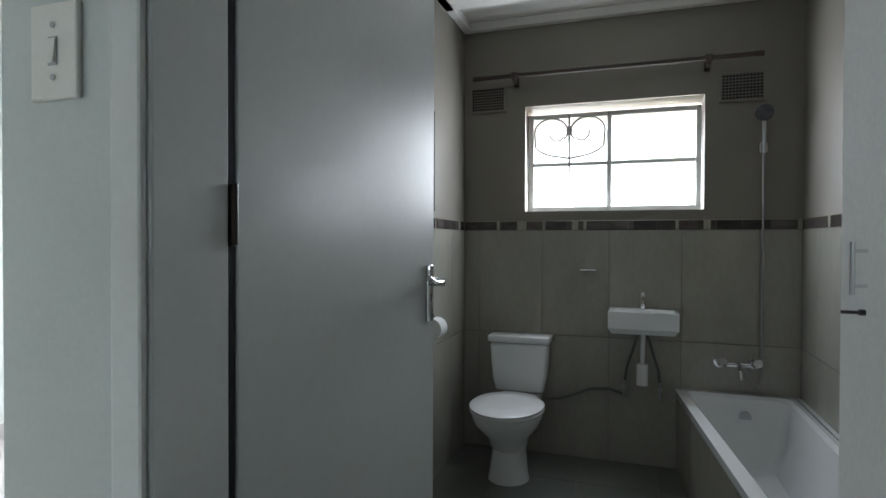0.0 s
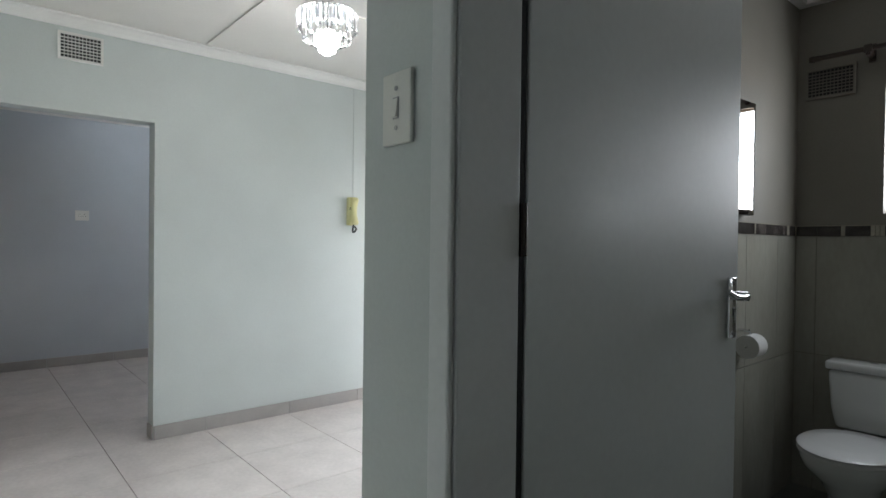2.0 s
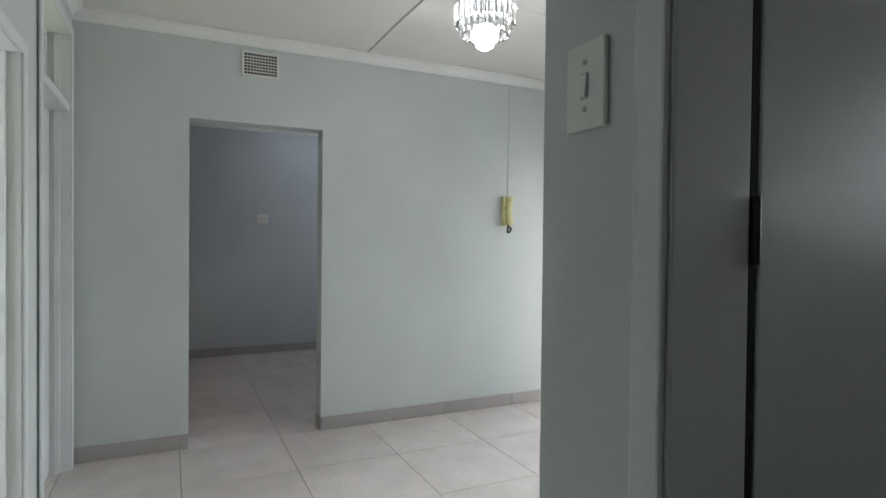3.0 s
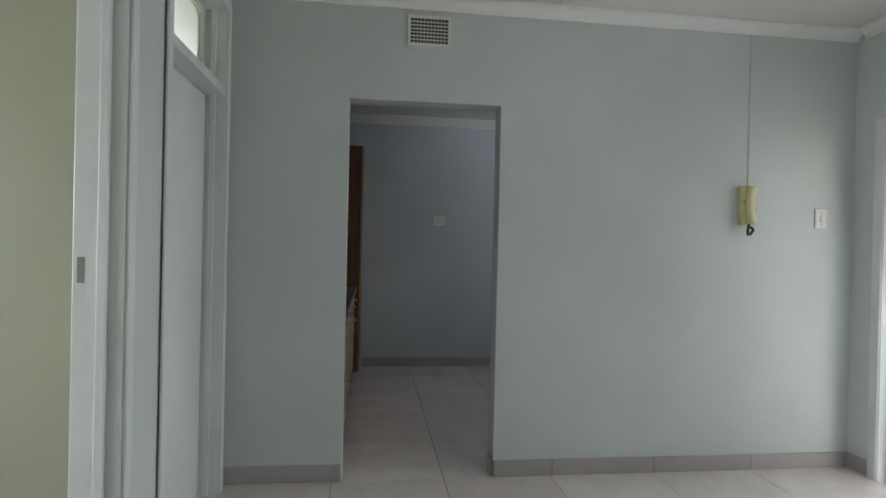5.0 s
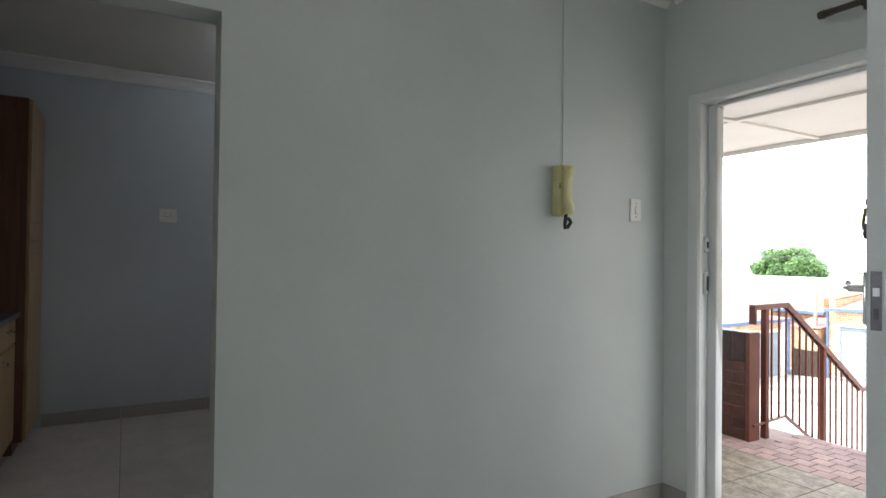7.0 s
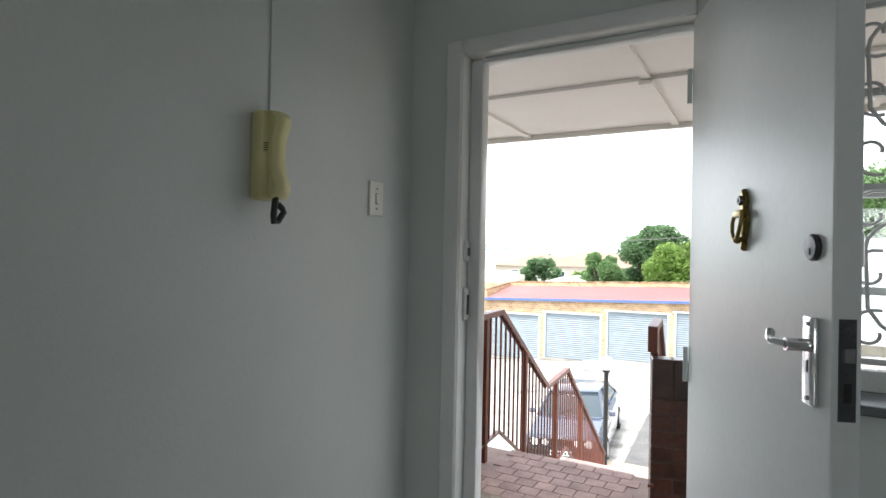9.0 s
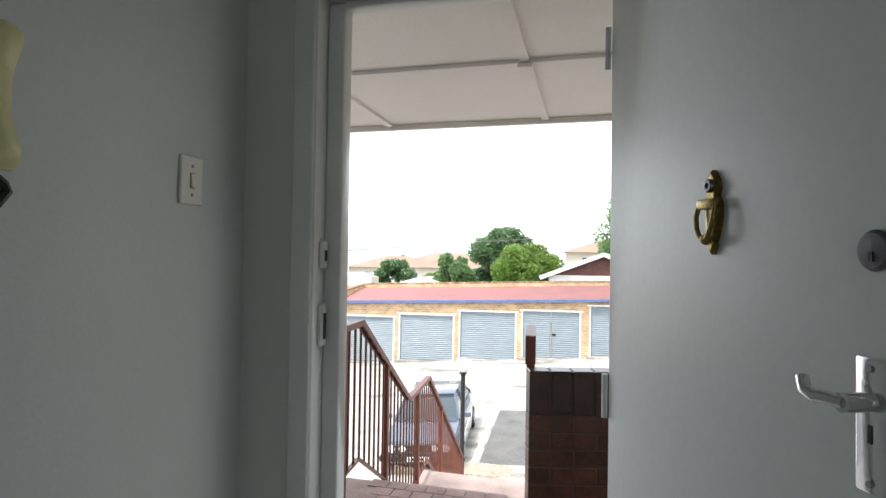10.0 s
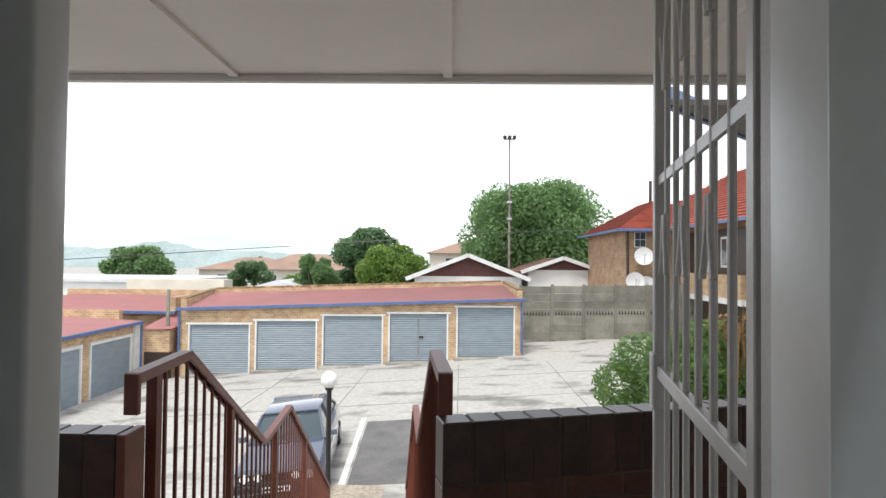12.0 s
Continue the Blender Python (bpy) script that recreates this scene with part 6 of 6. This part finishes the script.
for k in range(320):
    bx = rnd.uniform(0.5, 3.6)
    by = 12.0 + rnd.uniform(-0.9, 0.8)
    z0 = 0.05 + 0.25 * min(1, (bx - 0.3) / 1.6)
    bar(bm, (bx, by, z0 - 0.3), (bx + rnd.uniform(-0.12, 0.12), by + rnd.uniform(-0.1, 0.1), z0 + rnd.uniform(0.15, 0.55)), 0.010, 0.008)
st = part("dry_tips", bm, M_STEMBROWN, bush, "dry orange flower stalks")
st["kind"] = "stuff"
leaf_cloud("dry_leaves", bush, [(0.8 + 0.55 * k, 12.0, 0.35 + 0.04 * k, 0.35, 0.28) for k in range(6)], 3500, 0.04, M_STEMBROWN, 22, 0.35)

# ---------- houses ----------
def gable_house(name, x0, x1, y0, y1, base, eave, ridge, wall_m, roof_m, gable_m, label):
    """A house whose gable faces the yard."""
    t = thing(name, label, "house")
    part("wall", boxes((x0, x1, y0, y1, base, eave)), wall_m, t)
    xm = (x0 + x1) / 2
    bm = bmesh.new()
    loft(bm, [[(x0, y, eave), (x1, y, eave), (xm, y, ridge)] for y in (y0 + 0.02, y0 + 0.15)])
    part("gable", bm, gable_m, t)
    slope = (ridge - eave) / (xm - x0)
    for s, xa in ((-1, x0 - 0.5), (1, x1 + 0.5)):
        za = eave - slope * 0.5
        rows = 9
        for k in range(rows):
            u0, u1 = k / rows, (k + 1) / rows
            p0, p1 = (xa + (xm - xa) * u0, za + (ridge - za) * u0), (xa + (xm - xa) * u1, za + (ridge - za) * u1)
            q = [(p0[0], y0 - 0.4, p0[1] + 0.07), (p1[0], y0 - 0.4, p1[1] + 0.03), (p1[0], y1, p1[1] + 0.03), (p0[0], y1, p0[1] + 0.07)]
            bm = bmesh.new()
            loft(bm, [[(a, b, c - 0.09) for a, b, c in q], q])
            part("tile_course", bm, roof_m, t)
        bm = bmesh.new()
        bar(bm, (xa, y0 - 0.43, za + 0.02), (xm, y0 - 0.43, ridge + 0.02), 0.05, 0.24)
        part("barge_board", bm, M_WHITEOUT, t, "white barge board")
    return t


gable_house("house", -5.5, 0.92, 38.0, 50.0, -4.0, 0.45, 1.70, M_WALLWHITE, M_ROOFBROWN, M_GABLE, "white house with brown tiled roof and dark red gable")
gable_house("house", 1.7, 6.2, 41.0, 50.0, -4.0, 0.85, 1.62, M_WALLWHITE, M_ROOFBROWN, M_GABLE, "white outbuilding with brown tiled roof")
sh2 = thing("carport", "pale sheet metal carport beside the outbuilding", "carport")
part("roof", boxes((6.5, 11.5, 41.3, 47.0, 1.02, 1.20)), M_TIN, sh2)
for x in (7.6, 9.2, 11.2):
    part("post", boxes((x, x + 0.12, 41.4, 41.52, -4, 1.02)), M_WHITEOUT, sh2)
part("wall", boxes((7.0, 11.4, 45.0, 45.2, -4, 1.02)), M_WALLWHITE, sh2)


def hip_house(name, x0, x1, y0, y1, base, eave, ridge, wall_m, roof_m, label, windows=3):
    t = thing(name, label, "house")
    part("wall", boxes((x0, x1, y0, y1, base, eave)), wall_m, t)
    ym, k = (y0 + y1) / 2, (y1 - y0) / 2
    bm = bmesh.new()
    e = 0.5
    v = [bm.verts.new(p) for p in ((x0 - e, y0 - e, eave), (x1 + e, y0 - e, eave), (x1 + e, y1 + e, eave), (x0 - e, y1 + e, eave), (x0 + k, ym, ridge), (x1 - k, ym, ridge))]
    for f in ((0, 1, 5, 4), (1, 2, 5), (2, 3, 4, 5), (3, 0, 4), (0, 3, 2, 1)):
        bm.faces.new([v[i] for i in f])
    part("roof", bm, roof_m, t)
    for i in range(windows):
        x = x0 + (x1 - x0) * (i + 0.6) / windows
        w = part("window", boxes((x, x + 1.1, y0 - 0.03, y0, eave - 1.7, eave - 0.5)), M_WHITEOUT, t)
        part("pane", boxes((x + 0.08, x + 1.02, y0 - 0.04, y0 - 0.031, eave - 1.6, eave - 0.6)), M_CARGLASS, w)
    return t


hip_house("house", -34.0, -23.0, 72.0, 80.0, -5.0, 0.1, 1.6, M_WALLFAR, M_ROOFFAR, "cream house with dull brown hipped roof")
hip_house("house", -24.0, -13.5, 62.0, 69.0, -5.0, 0.35, 2.0, M_WALLFAR, M_ROOFFAR, "cream house with dull brown hipped roof", 4)
hip_house("house", -6.0, 3.0, 70.0, 78.0, -5.0, 2.3, 3.9, M_WALLFAR, M_ROOFFAR, "distant cream house with brown roof", 3)
fl2 = thing("flat_roof_building", "long low white flat-roofed building", "building")
part("wall", boxes((-46.0, -24.0, 46.0, 58.0, -5.0, -0.45)), M_WALLWHITE, fl2)
part("roof", boxes((-46.3, -23.7, 45.7, 58.3, -0.45, -0.25)), M_TIN, fl2)
part("annex_wall", boxes((-26.5, -19.5, 44.0, 45.6, -5.0, -0.15)), M_WALLFAR, fl2)
part("annex_roof", boxes((-21.0, -15.0, 37.0, 43.5, -1.15, -1.0)), M_TIN, fl2)
part("annex", boxes((-20.8, -15.2, 37.2, 43.4, -5.0, -1.15)), M_WALLWHITE, fl2)
tent = thing("white_canopy", "pale pitched canopy roof behind the garages", "canopy")
bm = bmesh.new()
loft(bm, [[(-16.6, y, -0.55), (-12.4, y, -0.55), (-14.5, y, 0.02)] for y in (40.0, 44.0)])
part("roof", bm, M_TIN, tent)
for x in (-16.4, -12.6):
    part("post", boxes((x, x + 0.1, 40.1, 40.2, -4.5, -0.55)), M_TIN, tent)

# ---------- precast concrete wall ----------
vib = thing("precast_wall", "grey precast concrete slab fence with patterned course", "fence")
x = 0.0
k = 0
while x < 7.6:
    yb = 31.0
    b0 = -2.35 + 0.02 * x
    part("post", boxes((x, x + 0.13, yb - 0.06, yb + 0.08, b0 - 0.3, 0.28 + 0.01 * x)), M_VIBRA, vib)
    for j in range(7):
        z0 = b0 + j * 0.365
        part("panel", boxes((x + 0.131, x + 1.499, yb - 0.02 if j % 2 else yb - 0.012, yb + 0.03, z0, z0 + 0.355)), M_VIBRA, vib)
        if j == 3:
            bm = bmesh.new()
            for q in range(9):
                xx = x + 0.19 + q * 0.143
                loft(bm, [[(xx, yb - d, z0 + 0.08), (xx + 0.10, yb - d, z0 + 0.08), (xx + 0.05, yb - d, z0 + 0.28)] for d in (0.024, 0.022)])
            part("pierced_pattern", bm, M_BLACK, vib)
    x += 1.5
    k += 1

# ---------- neighbouring block of flats ----------
nb = thing("apartment_block", "two-storey brick flats with red tiled hipped roof", "apartment building")
part("wing_wall", boxes((6.4, 9.2, 33.0, 41.0, -3.0, 3.05)), M_BRICKRED, nb)
part("main_wall", boxes((9.2, 18.0, 20.0, 41.0, -3.0, 3.05)), M_BRICKRED, nb)
for x0_, x1_, y0_, y1_, ez, rz in ((5.9, 12.0, 32.4, 41.6, 3.05, 4.9), (8.2, 19.0, 16.0, 42.0, 3.05, 6.6)):
    bm = bmesh.new()
    k = min(x1_ - x0_, y1_ - y0_) / 2
    xm = (x0_ + x1_) / 2
    v = [bm.verts.new(p) for p in ((x0_, y0_, ez), (x1_, y0_, ez), (x1_, y1_, ez), (x0_, y1_, ez), (xm, y0_ + k, rz), (xm, y1_ - k, rz))]
    for f in ((0, 1, 4), (1, 2, 5, 4), (2, 3, 5), (3, 0, 4, 5), (0, 3, 2, 1)):
        bm.faces.new([v[i] for i in f])
    part("roof", bm, M_ROOFTILE, nb)
    bm = bmesh.new()
    for r in range(1, 22):
        u = r / 22
        a, b = Vector((x0_, y0_, ez)).lerp(Vector((xm, y0_ + k, rz)), u), Vector((x0_, y1_, ez)).lerp(Vector((xm, y1_ - k, rz)), u)
        bar(bm, a + Vector((-0.02, 0, 0.015)), b + Vector((-0.02, 0, 0.015)), 0.05, 0.03)
        a2, b2 = a, Vector((x1_, y0_, ez)).lerp(Vector((xm, y0_ + k, rz)), u)
        bar(bm, a2 + Vector((0, -0.02, 0.015)), b2 + Vector((0, -0.02, 0.015)), 0.05, 0.03)
    rt = part("tile_course", bm, M_ROOFTILE, nb)
    rt["kind"] = "stuff"
    part("gutter", boxes((x0_ - 0.06, x0_ + 0.06, y0_, y1_, ez - 0.10, ez + 0.03), (x0_, x1_, y0_ - 0.06, y0_ + 0.06, ez - 0.10, ez + 0.03)), M_BLUE, nb, "pale blue gutter")
for y0_, y1_ in ((20.5, 25.5), (26.0, 31.8)):
    for z0_, z1_ in ((0.9, 2.85), (-2.0, -0.2)):
        # flat dark panel on the wall, painting the shade inside the balcony
        part("balcony_shade_panel", boxes((9.12, 9.199, y0_, y1_, z0_, z1_)), M_DARKBROWN, nb)
    part("balcony_wall", boxes((8.75, 9.1, y0_, y1_, -0.05, 0.92)), M_BRICKWALL, nb)
    part("beam", boxes((8.72, 9.1, y0_ - 0.1, y1_ + 0.1, -0.28, -0.05)), M_WHITEOUT, nb)
    w = part("window", boxes((9.05, 9.115, y0_ + 1.2, y0_ + 2.3, 1.2, 2.5)), M_WHITEOUT, nb)
    for q in range(2):
        part("pane", boxes((9.04, 9.049, y0_ + 1.28 + q * 0.5, y0_ + 1.70 + q * 0.5, 1.3, 2.4)), M_CARGLASS, w)
    part("door", boxes((9.05, 9.115, y0_ + 3.0, y0_ + 3.9, 0.95, 2.75)), M_WHITEOUT, nb)
for z0_ in (2.15, -1.2):
    w = part("window", boxes((6.85, 7.45, 32.95, 32.999, z0_, z0_ + 0.8)), M_WHITEOUT, nb)
    for q in range(2):
        for r in range(2):
            part("pane", boxes((6.89 + q * 0.27, 7.14 + q * 0.27, 32.94, 32.949, z0_ + 0.05 + r * 0.37, z0_ + 0.39 + r * 0.37)), M_CARGLASS, w)
bm = bmesh.new()
tube(bm, (8.7, 36.0, 4.0), (8.7, 36.0, 6.0), 0.09, 10)
part("flue", bm, M_DARKBROWN, nb)
bm = bmesh.new()
tube(bm, (6.5, 32.9, -2.9), (6.5, 32.9, 3.0), 0.06, 8)
part("downpipe", bm, M_DARKBROWN, nb)


def dish(x, y, z, r):
    t = thing("satellite_dish", "white satellite dish on the brick wall", "satellite dish", "satellite dishes")
    m = Matrix.Translation((x, y, z)) @ Euler((radians(78), 0, radians(-8))).to_matrix().to_4x4()
    bm = bmesh.new()
    lathe(bm, [(0.0005, 0.0), (r * 0.5, 0.03), (r, 0.12), (r, 0.135), (r * 0.5, 0.045), (0.0005, 0.015)], seg=24)
    bm.transform(m)
    part("reflector", bm, M_WALLWHITE, t, "", True)
    bm = bmesh.new()
    tube(bm, m @ Vector((0, -r * 0.9, 0.08)), m @ Vector((0, 0, 0.5)), 0.015, 6)
    tube(bm, m @ Vector((0, 0, 0.46)), m @ Vector((0, 0, 0.56)), 0.04, 8)
    part("feed_arm", bm, M_STEEL, t)
    bm = bmesh.new()
    tube(bm, m @ Vector((0, 0, 0.0)), (x + 0.05, 33.0, z - 0.05), 0.02, 6)
    part("bracket", bm, M_STEEL, t)


dish(6.4, 32.6, 1.68, 0.46)
dish(5.97, 32.6, 0.42, 0.46)
dish(6.5, 32.55, 0.27, 0.42)

nb.location.x = -0.8

# wing of this block, seen past the gate
wg = thing("block_wing", "wing of the flats with blue eaves beside the landing", "apartment building")
part("wall", boxes((2.6, 6.0, 9.2, 14.0, -3.0, 2.78)), M_BRICKRED, wg)
bm = bmesh.new()
loft(bm, [[(-1.18, 9.0, z), (6.2, 16.0, z), (6.2, 9.0, z)] for z in (2.78, 2.83)])
part("eave", bm, M_DARKBROWN, wg)
bm = bmesh.new()
bar(bm, (-1.2, 9.02, 2.86), (6.2, 16.04, 2.86), 0.05, 0.2)
part("fascia", bm, M_BLUE, wg, "blue painted fascia")

# ---------- yard things ----------
pl = thing("street_lamp", "black lamp post with a white globe in the yard", "street lamp")
PX, PY = -5.083, 12.864
bm = bmesh.new()
tube(bm, (PX, PY, yard(PX)), (PX, PY, -0.724), 0.04, 14)
tube(bm, (PX, PY, yard(PX)), (PX, PY, yard(PX) + 0.25), 0.07, 14, 0.05)
part("post", bm, M_BLACK, pl, "", True)
bm = bmesh.new()
tube(bm, (PX, PY, -0.724), (PX, PY, -0.684), 0.065, 16)
part("collar", bm, M_BLACK, pl, "", True)
bm = bmesh.new()
bmesh.ops.create_uvsphere(bm, u_segments=24, v_segments=16, radius=0.133, matrix=Matrix.Translation((PX, PY, -0.567)))
part("globe", bm, M_GLOBE, pl, "", True)

mast = thing("floodlight_mast", "tall rusty white mast with floodlights on top", "mast")
bm = bmesh.new()
tube(bm, (0.85, 45.0, -4.0), (0.83, 45.0, 6.4), 0.10, 10, 0.075)
part("lower_pole", bm, M_RUST, mast, "", True)
bm = bmesh.new()
tube(bm, (0.83, 45.0, 6.4), (0.82, 45.0, 10.3), 0.065, 8)
part("upper_pole", bm, M_RUST, mast)
for dx in (-0.35, 0.0, 0.35):
    bm = bmesh.new()
    rbox(bm, 0.82 + dx - 0.13, 0.82 + dx + 0.13, 44.85, 45.1, 10.3, 10.52, 0.03, 1)
    part("floodlight", bm, M_BLACK, mast)
part("crossarm", boxes((0.40, 1.24, 44.97, 45.03, 10.22, 10.30)), M_DARKSTEEL, mast)
for z in (4.4, 5.6):
    part("bracket", boxes((0.65, 1.0, 44.85, 45.0, z, z + 0.15)), M_STEEL, mast)

wire = bmesh.new()
path_tube(wire, [(-60 + 6 * k, 40 + 0.2 * k, 1.3 + 0.071 * (6 * k - 32.4)) for k in range(0, 17)], 0.026, 5)
wr = thing("overhead_wire", "thin black overhead wire on distant poles", "wire")
part("cable", wire, M_BLACK, wr)
part("pole", boxes((-60.1, -59.9, 39.9, 40.1, -5, -0.9)), M_BARK, wr)
part("pole", boxes((35.9, 36.1, 43.1, 43.3, -5, 6.0)), M_BARK, wr)
up = thing("utility_post", "grey concrete post beside the garages", "post")
bm = bmesh.new()
tube(bm, (-14.55, 26.4, -3.7), (-14.55, 26.4, 0.1), 0.09, 8, 0.07)
part("shaft", bm, M_VIBRA, up)

# hills far off
def hill(name, x0, x1, y, zb, h, seed, tone):
    bm = bmesh.new()
    n = 60
    top_, low = [], []
    for k in range(n + 1):
        x = x0 + (x1 - x0) * k / n
        e = math.sin(math.pi * k / n) ** 0.5
        z = zb + h * e * (0.75 + 0.35 * noise.noise((k * 0.13, seed, 0)) + 0.06 * noise.noise((k * 0.9, seed, 3)))
        top_.append(bm.verts.new((x, y + 60, z)))
        low.append(bm.verts.new((x, y, zb - 8)))
    for k in range(n):
        bm.faces.new((low[k], low[k + 1], top_[k + 1], top_[k]))
    return solo(name, bm, tone, "wooded hills in the distance, haze mixed into their colour", "hills", "structure")


# farther hills: paler still, with more haze put into the colour
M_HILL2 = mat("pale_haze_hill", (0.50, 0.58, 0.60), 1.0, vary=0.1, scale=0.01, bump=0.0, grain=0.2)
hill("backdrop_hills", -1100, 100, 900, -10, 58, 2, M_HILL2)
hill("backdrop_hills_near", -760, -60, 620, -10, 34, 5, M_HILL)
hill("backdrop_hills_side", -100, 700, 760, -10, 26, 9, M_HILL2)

# ---------- parked car ----------
car = thing("parked_car", "dark blue older hatchback parked nose towards the flats", "car", at=pose(-6.30, 15.5, yard(-6.30), 0, -4.2, 7) @ Matrix.Diagonal((0.96, 1, 0.87, 1)))


def section(y, w, zlo, zhi, shoulder):
    return [(-w, y, zlo), (-w * 1.02, y, (zlo + shoulder) / 2), (-w * 0.98, y, shoulder), (-w * 0.9, y, zhi), (w * 0.9, y, zhi), (w * 0.98, y, shoulder), (w * 1.02, y, (zlo + shoulder) / 2), (w, y, zlo)]


bm = bmesh.new()
loft(bm, [section(-2.0, 0.72, 0.32, 0.66, 0.60), section(-1.92, 0.78, 0.24, 0.76, 0.68), section(-1.2, 0.81, 0.22, 0.86, 0.78), section(-0.85, 0.81, 0.22, 0.92, 0.84), section(0.9, 0.81, 0.22, 0.94, 0.86), section(1.75, 0.80, 0.24, 0.92, 0.84), section(1.95, 0.74, 0.32, 0.80, 0.74)])
part("body", bm, M_CARBLUE, car, "", True)
bm = bmesh.new()
loft(bm, [[(-w, y, z) for w, y, z in ((0.72, -0.90, 0.91), (0.56, -0.28, 1.34), (0.56, 1.0, 1.36), (0.68, 1.78, 0.93))], [(w, y, z) for w, y, z in ((0.72, -0.90, 0.91), (0.56, -0.28, 1.34), (0.56, 1.0, 1.36), (0.68, 1.78, 0.93))]])
part("cabin", bm, M_CARGLASS, car, "dark car windows", True)
bm = bmesh.new()
rbox(bm, -0.57, 0.57, -0.30, 1.05, 1.335, 1.385, 0.02, 2)
part("roof", bm, M_CARBLUE, car, "", True)
for s in (-1, 1):
    for pts in ([(0.735, -0.93, 0.91), (0.575, -0.29, 1.345)], [(0.575, 1.0, 1.36), (0.70, 1.80, 0.92)], [(0.74, 0.30, 0.92), (0.58, 0.30, 1.345)]):
        bm = bmesh.new()
        path_tube(bm, [(s * a, b, c) for a, b, c in pts], 0.03, 6)
        part("pillar", bm, M_CARBLUE, car)
    bm = bmesh.new()
    rbox(bm, s * 0.90 - 0.07, s * 0.90 + 0.07, -0.75, -0.67, 0.90, 1.02, 0.02, 2)
    part("wing_mirror", bm, M_CARBLUE, car)
    for y in (-1.3, 1.25):
        bm = bmesh.new()
        tube(bm, (s * 0.64, y, 0.29), (s * 0.83, y, 0.29), 0.29, 24)
        wh = part("wheel", bm, M_TYRE, car, "black tyre", True)
        bm = bmesh.new()
        tube(bm, (s * 0.80, y, 0.29), (s * 0.84, y, 0.29), 0.17, 18)
        part("rim", bm, M_STEEL, wh, "", True)
    bm = bmesh.new()
    tube(bm, (s * 0.56, -2.02, 0.62), (s * 0.56, -1.96, 0.62), 0.085, 18)
    part("headlight", bm, M_GLOBE, car, "round clear headlight", True)
    bm = bmesh.new()
    tube(bm, (s * 0.33, -2.02, 0.62), (s * 0.33, -1.96, 0.62), 0.07, 18)
    part("headlight", bm, M_GLOBE, car, "round clear headlight", True)
bm = bmesh.new()
rbox(bm, -0.70, 0.70, -2.01, -1.95, 0.53, 0.71, 0.02, 1)
part("grille", bm, M_BLACK, car)
for k in range(4):
    part("grille_bar", boxes((-0.68, 0.68, -2.018, -2.008, 0.555 + k * 0.036, 0.563 + k * 0.036)), M_DARKBROWN, car)
bm = bmesh.new()
rbox(bm, -0.80, 0.80, -2.10, -1.96, 0.36, 0.50, 0.03, 2)
part("bumper", bm, M_BLACK, car, "black front bumper")
part("number_plate", boxes((-0.24, 0.24, -2.112, -2.10, 0.37, 0.47)), M_WALLWHITE, car)
for k in range(6):
    part("plate_mark", boxes((-0.20 + k * 0.07, -0.16 + k * 0.07, -2.116, -2.1125, 0.395, 0.445)), M_BLACK, car)
bm = bmesh.new()
bar(bm, (-0.5, -0.96, 0.92), (0.05, -0.75, 1.02), 0.012, 0.012)
part("wiper", bm, M_BLACK, car)
